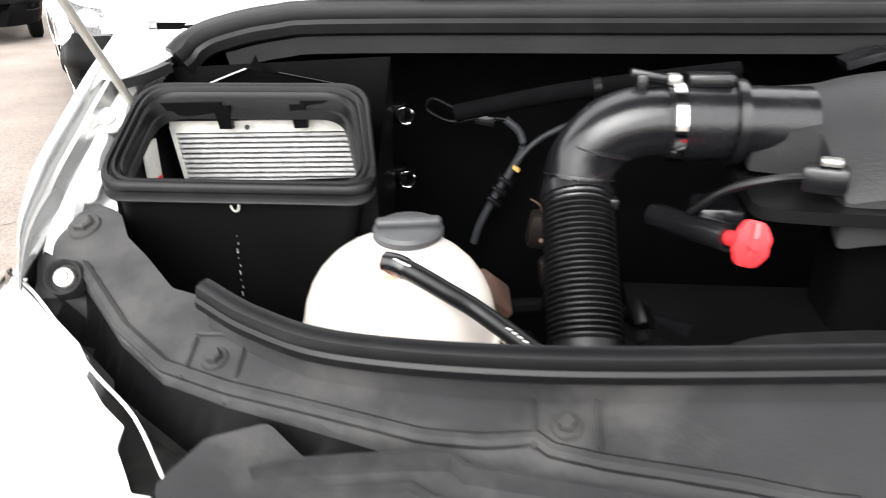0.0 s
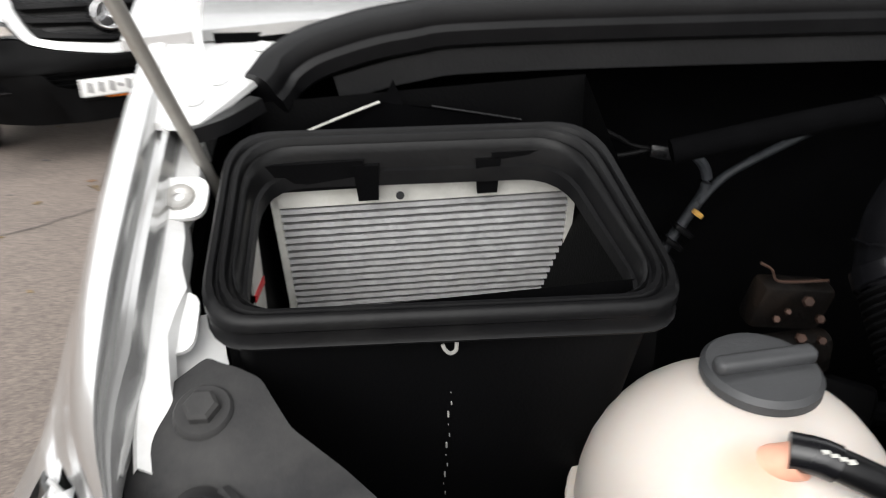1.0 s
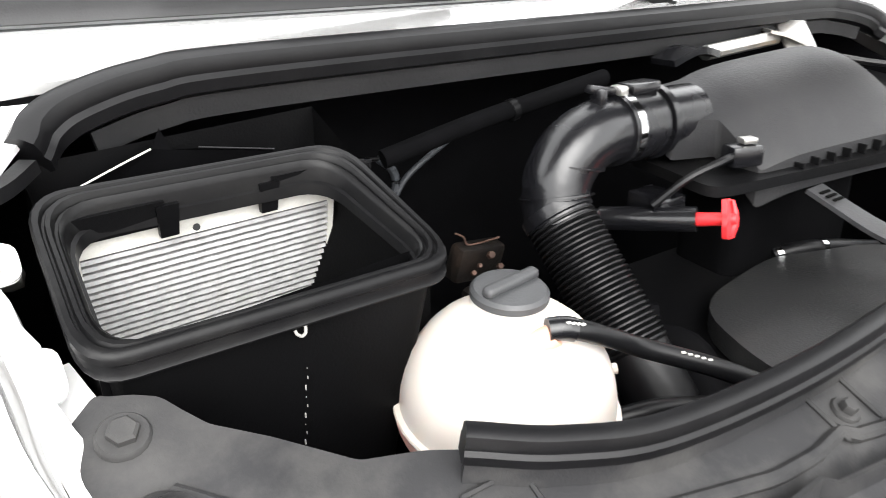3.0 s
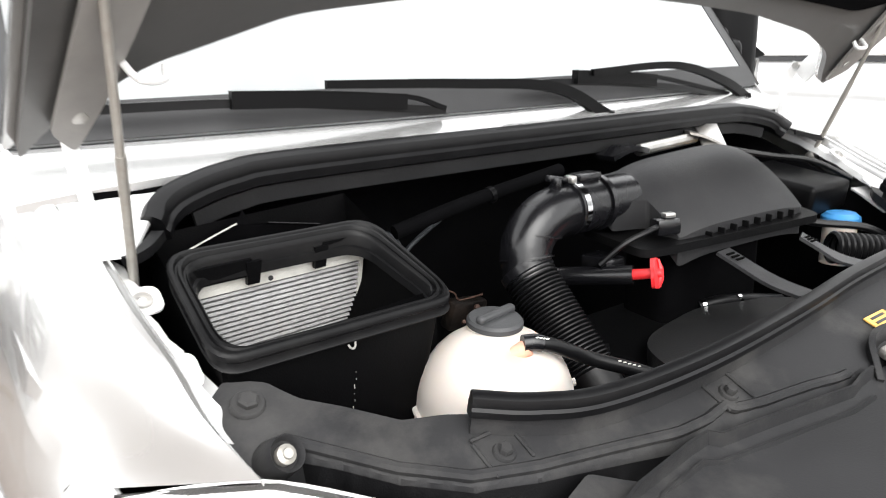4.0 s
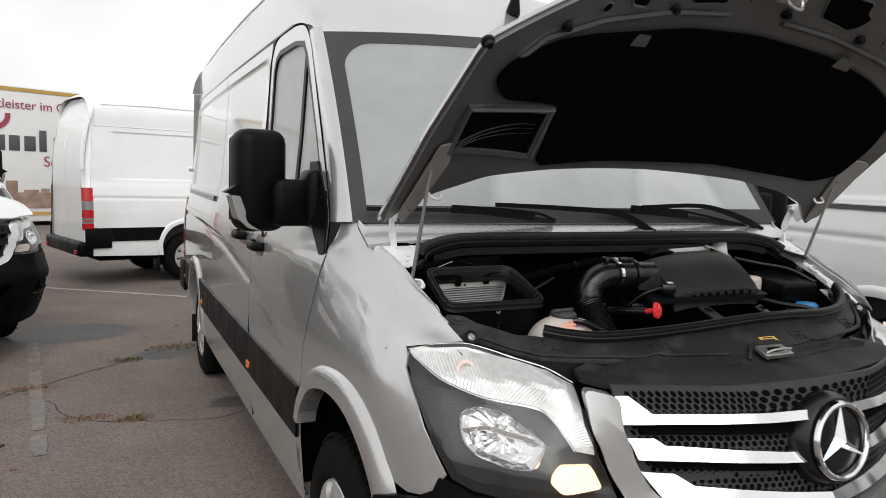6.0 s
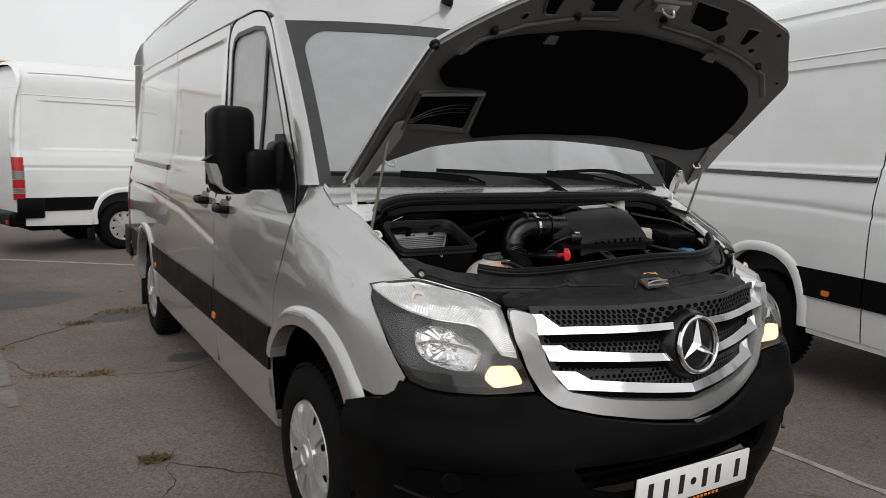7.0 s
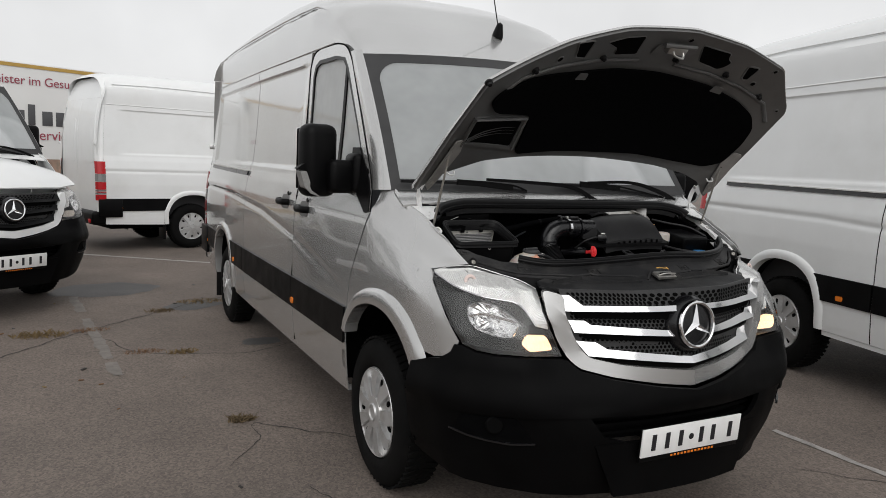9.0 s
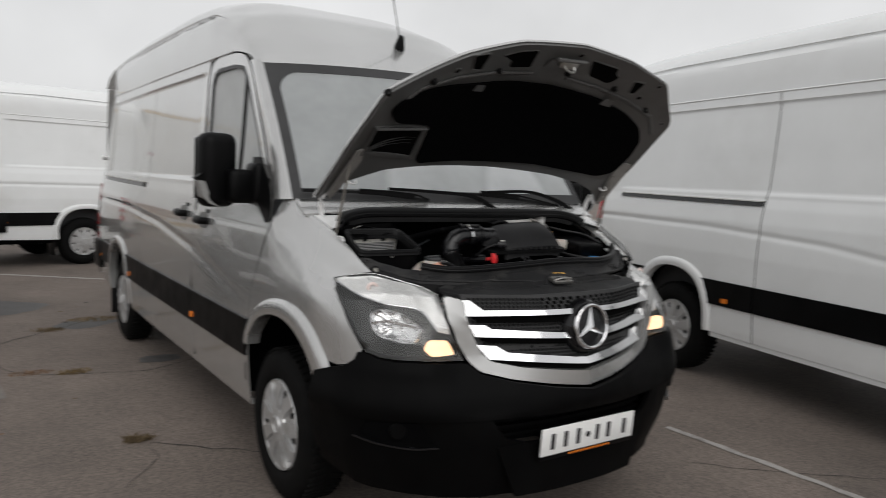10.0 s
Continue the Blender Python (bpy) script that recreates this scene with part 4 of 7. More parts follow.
def headlamps(van, opened=False):
    for s in (-1, 1):
        line = [(s * u, z) for u, z in LAMP]
        root = new("headlamp")
        root.parent = van
        root["label"] = "clear headlamp with lit turn signal" if opened else "clear unlit headlamp"

        def deep(u):
            return float(np.interp(abs(u), [0.58, 0.70, 0.88, 1.0, 1.06], [0.03, 0.06, 0.06, 0.02, 0.008]))
        part("housing", patch(line, lambda u, z, o=0: lamp_back(u, z, o, deep(u)), 0.025, 0.01, stepv=0.008), LAMPGREY, root)
        bm = bmesh.new()
        a = [bm.verts.new(lamp_face(u, z, 0.0)) for u, z in line]
        b = [bm.verts.new(lamp_back(u, z, -0.004, deep(u))) for u, z in line]
        for i in range(len(a)):
            j = (i + 1) % len(a)
            bm.faces.new((a[i], a[j], b[j], b[i]))
        part("side_wall", bm, LAMPGREY, root)
        bm = bmesh.new()
        rows = []
        for i in range(141):
            k = i / 140 * (len(STRIP_UP) - 1)
            j = min(int(k), len(STRIP_UP) - 2)
            a = Vector(STRIP_UP[j]).lerp(Vector(STRIP_UP[j + 1]), k - j)
            b = Vector(STRIP_LOW[j]).lerp(Vector(STRIP_LOW[j + 1]), k - j)
            h = 0.0011 * (1 if i % 2 else -1)
            pts = [lamp_face(s * p.x, p.y, -0.006 + h * min(1, 3.5 * (t - 0.04)) - 0.004 * t * t) for p, t in ((a.lerp(b, t), t) for t in (0.04, 0.14, 0.25, 0.36, 0.48, 0.6, 0.72, 0.86, 1.0))]
            pts.append(lamp_face(s * b.x, b.y, -0.026))
            rows.append([bm.verts.new(p) for p in pts])
        for r, q in zip(rows, rows[1:]):
            for j in range(9):
                bm.faces.new((r[j], r[j + 1], q[j + 1], q[j]))
        part("light_strip", bm, DRL, root, "bright ribbed reflector strip", angle=12)
        part("strip_edge", sweep(curve_points([lamp_face(s * u, z, -0.008) for u, z in STRIP_LOW], 4), circle(0.0032, 8)), CHROME, root)
        part("strip_upper_edge", sweep(curve_points([lamp_face(s * u, z, -0.004) for u, z in STRIP_UP[2:]], 5), circle(0.0018, 8)), DRL, root)
        c = Vector(lamp_face(s * 0.86, 1.078, -0.008))
        part("position_bulb", lathe([(0.012, -0.002), (0.016, 0.002), (0.022, 0.002), (0.025, -0.004)], 20, along(c, c + Vector((s * 0.4, -1, 0.3)))), BULBRED, root)
        turn = rounded([(s * 0.612, 0.862), (s * 0.705, 0.854), (s * 0.733, 0.882), (s * 0.708, 0.912), (s * 0.632, 0.912)], 0.012)
        part("turn_signal", patch(turn, lambda u, z, o=0: skin(u, z, o - 0.012), 0.02, 0.02), TURNLIT if opened else AMBERPALE, root, "lit warm white turn signal" if opened else "unlit pale turn signal")
        for k in range(7):
            u = 0.632 + 0.013 * k
            part("signal_rib", sweep([Vector(skin(s * (u + 0.006 * t), 0.862 + 0.046 * t, -0.0105)) for t in (0.0, 0.5, 1.0)], rect(0.0022, 0.003)), TURNLIT if opened else AMBERPALE, root)
        bowl = rounded([(0.945, 0.950), (0.930, 0.995), (0.875, 1.018), (0.800, 1.008), (0.735, 0.958), (0.775, 0.900), (0.840, 0.902), (0.915, 0.918)], 0.02, 3)
        bowl = [(a - 0.010, b - 0.002) for a, b in bowl]
        cu, cz = 0.838, 0.955
        bm = bmesh.new()
        rows = []
        for k, h in ((1.04, -0.020), (1.0, -0.016), (0.97, -0.020), (0.82, -0.034), (0.6, -0.044), (0.36, -0.050), (0.15, -0.052)):
            rows.append([bm.verts.new(lamp_face(s * (cu + (a - cu) * k), cz + (b - cz) * k, h + (0.0022 if i % 2 and k < 0.95 else 0.0))) for i, (a, b) in enumerate(bowl)])
        for r, q in zip(rows, rows[1:]):
            for i in range(len(r)):
                bm.faces.new((r[i], r[(i + 1) % len(r)], q[(i + 1) % len(q)], q[i]))
        bm.faces.new(rows[-1])
        part("reflector", bm, REFLECT, root, "faceted mirror bowl", angle=8)
        part("bowl_plate", sweep(curve_points([lamp_face(s * u, z, h) for u, z, h in ((0.925, 0.962, -0.022), (0.86, 0.972, -0.030), (0.80, 0.965, -0.026), (0.75, 0.957, -0.018))], 5), rect(0.003, 0.010)), REFLECT, root)
        for u, z, r in ((0.885, 0.945, 0.030), (0.815, 0.978, 0.022)):
            c = Vector(lamp_face(s * u, z, -0.044))
            m = along(c, c + Vector((s * 0.42, -1, 0.30)))
            part("bulb", lathe([(0, 0.016), (0.007, 0.013), (0.010, 0.002), (r * 0.6, -0.002), (r, 0.008), (r * 1.08, 0.004)], 14, m), REFLECT, root)
        cl = part("lens", patch(line, lambda u, z, o=0: lamp_face(u, z, o + 0.002), 0.025, 0.003, stepv=0.008), LENS, root)
        cl.visible_shadow = False


def grille(van, paint, dark):
    root = new("grille")
    root.parent = van
    root["label"] = "chrome barred radiator grille with round emblem"
    fr = lambda u, z, o=0.0: skin(u, z, o + 0.008)
    outer = [(-0.572, 1.066), (-0.604, 0.98), (-0.597, 0.902), (-0.56, 0.836), (-0.517, 0.799), (-0.38, 0.762), (-0.19, 0.729), (0, 0.702)]
    inner = [(0, 0.764), (-0.17, 0.785), (-0.336, 0.806), (-0.479, 0.838), (-0.515, 0.879), (-0.533, 0.934), (-0.528, 0.991), (-0.495, 1.050)]
    full_o = outer + [(-x, z) for x, z in outer[-2::-1]]
    full_i = [(-x, z) for x, z in inner[::-1]][:-1] + inner
    part("surround", patch(rounded(full_o + full_i, 0.02, 3), fr, 0.04, 0.03), paint, root)
    fm = lambda u, z, o=0.0: skin(u, z, o - 0.026)
    half = [(a, b) for a, b in inner[::-1]]
    edge = [(0, 1.044), (-0.15, 1.048), (-0.30, 1.055), (-0.49, 1.064)] + half + [(-x, z) for x, z in half[-2::-1]] + [(0.49, 1.064), (0.30, 1.055), (0.15, 1.048)]
    part("mesh_panel", patch(edge, fm, 0.05, 0.01), MESHGREY, root)
    part("perforation", hole_rows(fm), HOLE, root, smooth=False)["kind"] = "stuff"
    bars = ([(0.521, 1.0), (0.497, 1.046), (0.461, 1.045), (0.432, 1.014), (0.0, 0.998), (0.0, 0.983)],
            [(0.523, 0.931), (0.529, 0.969), (0.457, 0.966), (0.44, 0.953), (0.07, 0.920), (0.07, 0.902)],
            [(0.480, 0.845), (0.517, 0.896), (0.43, 0.888), (0.388, 0.863), (0.0, 0.818), (0.0, 0.794)])
    for k, poly in enumerate(bars):
        for s in (-1, 1):
            pts = [(s * a, b) for a, b in poly]
            floor_z = lambda x, p=poly: float(np.interp(abs(x), (p[-1][0], p[0][0]), (p[-1][1], p[0][1])))
            part("bar", patch(pts, lambda x, z, o=0: fm(x, z, o + 0.034 - 0.6 * (z - floor_z(x))), 0.04, 0.03, stepv=0.008), PLASTIC if dark else CHROME, root, "" if dark else "bright chrome bar")
            # near-black strip laid below each bar
            lo = [(s * (poly[0][0] - 0.03), poly[0][1]), (s * poly[-1][0], poly[-1][1]), (s * poly[-1][0], poly[-1][1] - 0.026), (s * (poly[0][0] - 0.045), poly[0][1] - 0.026)]
            part("bar_foot", patch(lo, lambda x, z, o=0: fm(x, z, o + 0.012), 0.05, 0.012), HOLE, root)
    c = Vector((0, -0.052, 0.949))
    m = along(c, c + Vector((0, -1, 0.13)))
    part("emblem_dish", lathe([(0, 0.0), (0.078, 0.0), (0.100, -0.002), (0.112, -0.02), (0.118, -0.06), (0.120, -0.12)], 40, m), GLOSSY, root)
    bm = lathe([(0.079, 0.004), (0.081, 0.013), (0.087, 0.016), (0.093, 0.013), (0.095, 0.006)], 48, m)
    for k in range(3):
        a = math.pi / 2 + k * 2 * math.pi / 3
        e1 = Vector((math.cos(a), math.sin(a), 0))
        e2 = Vector((-math.sin(a), math.cos(a), 0))
        tip, l, r, mid = e1 * 0.086, e2 * 0.016 + e1 * 0.006, -e2 * 0.016 + e1 * 0.006, Vector((0, 0, 0.02))
        vs = [bm.verts.new(m @ v) for v in (tip + Vector((0, 0, 0.008)), l, r, mid)]
        bm.faces.new((vs[0], vs[1], vs[3]))
        bm.faces.new((vs[0], vs[3], vs[2]))
    part("emblem", bm, CHROME, root, "round chrome emblem")


def hole_rows(fm):
    """Rows of small round holes in the grille's sheet, each a flat disc coloured dark for its inner shade."""
    bm = bmesh.new()
    for k in range(20):
        z = 0.785 + k * 0.0145
        for i in range(51):
            x = -0.51 + 1.02 * (i + 0.5 * (k % 2)) / 50
            lim = float(np.interp(z, [0.764, 0.785, 0.806, 0.838, 0.879, 0.934, 0.991, 1.06], [0.0, 0.15, 0.31, 0.455, 0.49, 0.51, 0.50, 0.475]))
            if abs(x) > lim or z > 1.085:
                continue
            zz = z
            for _ in range(3):
                zz = z + 0.2 * prow(abs(x), zz)
            if zz > np.interp(abs(x), [0, 0.15, 0.30, 0.49], [1.036, 1.040, 1.047, 1.056]):
                continue
            bm.faces.new([bm.verts.new(fm(x + 0.0072 * math.cos(a * math.pi / 4 + 0.39), zz + 0.0062 * math.sin(a * math.pi / 4 + 0.39), 0.0015)) for a in range(8)])
    return bm
AMBER = mat("amber_lens", (0.75, 0.20, 0.02), 0.25, 0, 0.1, 60)
RED = mat("red_lens", (0.45, 0.01, 0.015), 0.2, 0, 0.15, 90)
CLEAR = mat("clear_lens", (0.24, 0.24, 0.235), 0.12, 0.1, 0.1, 90)
PLATE = mat("white_plate", (0.8, 0.8, 0.79), 0.4, 0, 0.03, 30)
INK = mat("plate_ink", (0.015, 0.015, 0.018), 0.45)
LAMPGREY = mat("lamp_housing_grey", (0.016, 0.0165, 0.016), 0.35, 0.3, 0.1, 20)
DRL = mat("lamp_reflector_strip", (0.88, 0.88, 0.87), 0.22, 0.35, 0.1, 60)
STICKER = mat("orange_sticker", (0.75, 0.42, 0.10), 0.5, 0, 0.2, 60)
PLEAT = mat("filter_fleece", (0.30, 0.30, 0.30), 0.95, 0, 0.14, 120, 0.25, 500, dirt=(0.30, 0.29, 0.27), dscale=45, damt=0.35)
FLEECE = mat("white_fleece", (0.58, 0.57, 0.53), 0.9, 0, 0.08, 60, 0.2, 300, dirt=(0.45, 0.43, 0.36), dscale=25, damt=0.5)
TANK = mat("cream_plastic", (0.58, 0.53, 0.485), 0.38, 0, 0.03, 8, 0.03, 120)
tn, tl = TANK.node_tree.nodes, TANK.node_tree.links
tco, tfar, tedge, tmix = tn.new("ShaderNodeTexCoord"), tn.new("ShaderNodeVectorMath"), tn.new("ShaderNodeMapRange"), tn.new("ShaderNodeMixRGB")
tfar.operation, tfar.inputs[1].default_value = "DISTANCE", (-0.436, 0.452, 1.150)
tedge.inputs[1].default_value, tedge.inputs[2].default_value, tedge.inputs[3].default_value, tedge.inputs[4].default_value = 0.008, 0.026, 0.6, 0.0
tmix.inputs[2].default_value = (0.66, 0.27, 0.17, 1)
tl.new(tco.outputs["Object"], tfar.inputs[0])
tl.new(tfar.outputs["Value"], tedge.inputs[0])
tl.new(tedge.outputs[0], tmix.inputs[0])
tl.new(tn["Principled BSDF"].inputs["Base Color"].links[0].from_socket, tmix.inputs[1])
tl.new(tmix.outputs[0], tn["Principled BSDF"].inputs["Base Color"])
TANK.node_tree.nodes["Principled BSDF"].inputs["Subsurface Weight"].default_value = 0.3
TANK.node_tree.nodes["Principled BSDF"].inputs["Subsurface Radius"].default_value = (0.02, 0.012, 0.008)
tn, tl = TANK.node_tree.nodes, TANK.node_tree.links
tp = tn["Principled BSDF"]
ob_co, dist, ring, blend = tn.new("ShaderNodeTexCoord"), tn.new("ShaderNodeVectorMath"), tn.new("ShaderNodeMapRange"), tn.new("ShaderNodeMixRGB")
dist.operation = "DISTANCE"
dist.inputs[1].default_value = (-0.448, 0.438, 1.150)
ring.inputs[1].default_value, ring.inputs[2].default_value, ring.inputs[3].default_value, ring.inputs[4].default_value = 0.014, 0.034, 0.6, 0.0
tl.new(ob_co.outputs["Object"], dist.inputs[0])
tl.new(dist.outputs["Value"], ring.inputs[0])
tl.new(ring.outputs[0], blend.inputs[0])
tl.new(tp.inputs["Base Color"].links[0].from_socket, blend.inputs[1])
blend.inputs[2].default_value = (0.84, 0.44, 0.32, 1)
tl.new(blend.outputs[0], tp.inputs["Base Color"])
REFLECT = mat("lamp_mirror", (0.78, 0.78, 0.78), 0.05, 1.0, 0.02, 9, 1.3, 28)
BULBRED = mat("amber_bulb_cap", (0.74, 0.60, 0.56), 0.4, 0.0, 0.1, 40)
TANKLOW = mat("pink_coolant_plastic", (0.62, 0.36, 0.32), 0.4, 0, 0.06, 10)
TANKPINK = mat("coolant_stain", (0.78, 0.40, 0.28), 0.45, 0, 0.12, 60)
CAPMAT = mat("grey_black_cap", (0.035, 0.036, 0.038), 0.5, 0, 0.1, 40, 0.1, 300)
REDCAP = mat("red_plastic", (0.75, 0.03, 0.035), 0.4, 0, 0.08, 60)
BLUE = mat("blue_plastic", (0.05, 0.25, 0.55), 0.4, 0, 0.05, 40)
LOOM = mat("grey_loom_tape", (0.028, 0.031, 0.036), 0.6, 0, 0.2, 60, 0.3, 200)
GRIME = mat("grimy_brown_metal", (0.10, 0.055, 0.04), 0.7, 0.2, 0.4, 30, 0.4, 100)
# near-black; on flat hole discs and slots it paints in the shade inside
HOLE = mat("near_black", (0.003, 0.003, 0.003), 0.9, spec=0.03)
TURNLIT = glow("lit_turn_signal", (1.0, 0.60, 0.30), 1.6, (0.5, 0.45, 0.4))
AMBERPALE = mat("pale_signal_lens", (0.55, 0.5, 0.45), 0.2, 0.2, 0.1, 60)
ASPHALT = mat("asphalt", (0.142, 0.115, 0.098), 0.85, 0, 0.18, 1.1, 0.8, 140, dirt=(0.078, 0.066, 0.058), dscale=0.4, damt=0.7)

# ------------------------------------------------------------------ ground
bm = bmesh.new()
bmesh.ops.create_grid(bm, x_segments=40, y_segments=40, size=600)
tagged(part("ground", bm, ASPHALT), "grey worn asphalt of a car park", "ground", kind="structure")

# ------------------------------------------------------------------ the silver van
silver_van = thing("van", "silver panel van with its hood propped open", "van", "parked vans")
build_van(silver_van, SILVER, True)
white_van = thing("van", "white high-roofed panel van parked alongside", "van", "parked vans")
build_van(white_van, WHITE, False, True)
white_van.matrix_basis = pose(2.838, -2.975, 0, 0, 0, -11.96)
white_van.scale = (1, 1, 1.03)
v2 = thing("van", "white long-tailed panel van parked with its rear to the silver van", "van", "parked vans")
build_van(v2, WHITE, False, True, -0.2)
v2.matrix_basis = pose(3.59, 12.14, 0, 0, 0, 106.05)
v3 = copy_thing(white_van, pose(-2.649, 5.283, 0, 0, 0, 34.1))
for ob in [o for o in v2.children_recursive if o.name.startswith(("door_rail", "rail_edge"))]:
    bpy.data.objects.remove(ob)
v4 = copy_thing(white_van, pose(-8.9, 11.2, 0, 0, 0, 38))

# ------------------------------------------------------------------ the silver van's open hood
BRACKET = mat("dull_silver_bracket", (0.33, 0.32, 0.305), 0.42, 0.3, 0.1, 20, 0.05, 200)
STRUT = mat("dull_steel_strut", (0.36, 0.345, 0.315), 0.35, 0.4, 0.12, 40, 0.05, 200, dirt=(0.15, 0.12, 0.09), dscale=40, damt=0.4)
hf = hood_at(True)
hood = part("hood", patch(rounded(OPEN_HOOD, 0.03), hf, 0.06, 0.012), SILVER, silver_van, "hood propped open on gas struts")
INNER = [(x * 0.988, 0.006 + s * 0.988) for x, s in OPEN_HOOD]
part("inner_frame", patch(rounded(INNER, 0.03), lambda a, b, o=0: hf(a, b, o - 0.013), 0.06, 0.014), SILVER_SHADE, hood, "silver inner frame, darkened for the shade under the hood")
LINING = [(-0.455, 0.242), (-0.223, 0.25), (0.018, 0.25), (0.248, 0.258), (0.442, 0.25), (0.65, 0.25), (0.724, 0.30), (0.734, 0.435), (0.715, 0.54), (0.654, 0.616), (0.548, 0.663), (0.352, 0.707), (0.062, 0.725), (-0.178, 0.721), (-0.36, 0.70), (-0.504, 0.694), (-0.608, 0.683), (-0.733, 0.637), (-0.76, 0.588), (-0.724, 0.535), (-0.68, 0.505), (-0.476, 0.462), (-0.458, 0.345)]
part("felt_lining", patch(rounded(LINING, 0.03), lambda a, b, o=0: hf(a, b, o - 0.029), 0.06, 0.012), FELT, hood, "black felt lining")


# holes and vent opening are uncut: flat black patches paint in their inner shade
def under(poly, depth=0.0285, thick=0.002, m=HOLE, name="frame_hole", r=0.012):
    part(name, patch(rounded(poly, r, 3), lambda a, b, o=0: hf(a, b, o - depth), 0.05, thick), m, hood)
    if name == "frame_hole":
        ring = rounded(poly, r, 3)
        part("hole_rim", sweep([Vector(hf(a, b, -0.028)) for a, b in ring], circle(0.0045 if len(poly) < 6 else 0.003, 6), closed=True), SILVER_SHADE, hood)


vent = [(-0.785, 0.489), (-0.503, 0.43), (-0.500, 0.285), (-0.782, 0.356)]
rim_v = [(-0.802, 0.507), (-0.480, 0.452), (-0.474, 0.262), (-0.800, 0.342)]
part("vent_frame", patch(rounded(rim_v + [vent[3], vent[2], vent[1], vent[0], vent[3], rim_v[3]], 0.0), lambda a, b, o=0: hf(a, b, o - 0.028), 0.05, 0.010), SILVER_SHADE, hood)
under(vent, 0.030, 0.002, HOLE, "vent_opening")
# the folded sheet seen inside the vent
for k, (a, b, c) in enumerate(((0.372, 0.40, 0.405), (0.360, 0.385, 0.39), (0.350, 0.372, 0.372))):
    part("vent_fold", sweep(curve_points([hf(-0.775, a, -0.034), hf(-0.70, b, -0.034), hf(-0.60, c, -0.034), hf(-0.52, c - 0.012, -0.034)], 5), [(p[0], p[1] * 0.5) for p in circle(0.005 - 0.001 * k, 6)], scale=lambda t: 1.15 - t), SILVER_SHADE, hood)
part("vent_lip", sweep([Vector(hf(a, b, -0.041)) for a, b in ((-0.795, 0.345), (-0.796, 0.50), (-0.488, 0.444), (-0.484, 0.272))], circle(0.006, 8)), SILVER_SHADE, hood)
for poly in ([(-0.488, 0.868), (-0.411, 0.882), (-0.391, 0.779), (-0.445, 0.785)], [(-0.334, 0.869), (-0.266, 0.904), (-0.175, 0.921), (-0.137, 0.814), (-0.249, 0.801), (-0.262, 0.84)], [(0.139, 0.916), (0.302, 0.903), (0.318, 0.87), (0.349, 0.854), (0.338, 0.82), (0.315, 0.802), (0.201, 0.821)], [(0.437, 0.86), (0.494, 0.864), (0.493, 0.785), (0.465, 0.782)]):
    under(poly)
for a, b, r in ((-0.521, 0.778, 0.014), (0.056, 0.931, 0.012), (0.534, 0.774, 0.012), (0.742, 0.675, 0.007), (0.568, 0.869, 0.01)):
    under([(a + r * math.cos(k), b + r * math.sin(k)) for k in np.linspace(0, 6.283, 9)[:-1]], 0.0285, 0.002, HOLE, "frame_hole", 0.002)
for a, b in ((-0.618, 0.728), (-0.849, 0.71), (-0.289, 0.779), (0.086, 0.81), (0.381, 0.785), (0.614, 0.718)):
    c = Vector(hf(a, b, -0.027))
    part("rubber_buffer", lathe([(0.016, 0.0), (0.015, 0.006), (0.010, 0.010), (0.008, 0.018), (0, 0.019)], 14, along(c, c - Vector((0, 0.7, 0.7)))), RUBBER, hood)
for a, b in ((-0.333, 0.675), (0.40, 0.695)):
    under([(a - 0.03, b - 0.012), (a + 0.03, b - 0.016), (a + 0.022, b + 0.022), (a - 0.026, b + 0.026)], 0.0415, 0.002, SILVER_SHADE, "lining_clip", 0.006)
for s in (-1, 1):
    part("frame_ridge", sweep([Vector(hf(s * a, b, -0.029)) for a, b in ((0.74, 0.60), (0.66, 0.69), (0.50, 0.735), (0.30, 0.765), (0.10, 0.778))], [(p[0], p[1] * 0.6) for p in circle(0.012, 8)]), SILVER_SHADE, hood)
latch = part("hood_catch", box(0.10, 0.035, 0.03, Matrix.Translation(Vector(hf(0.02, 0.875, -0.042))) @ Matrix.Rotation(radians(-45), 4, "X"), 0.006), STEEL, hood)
part("catch_plate", patch(rounded([(-0.075, 0.825), (0.105, 0.835), (0.10, 0.90), (-0.07, 0.885)], 0.015), lambda a, b, o=0: hf(a, b, o - 0.030), 0.05, 0.006), SILVER_SHADE, hood)
part("catch_bar", rod(hf(-0.06, 0.895, -0.045), hf(0.10, 0.905, -0.045), 0.009, 10), SILVER_SHADE, hood)
part("catch_hook", tube([hf(0.0, 0.875, -0.05), hf(0.0, 0.865, -0.075), hf(0.045, 0.86, -0.08), hf(0.05, 0.875, -0.05)], 0.005, 8, 4), STEEL, latch)
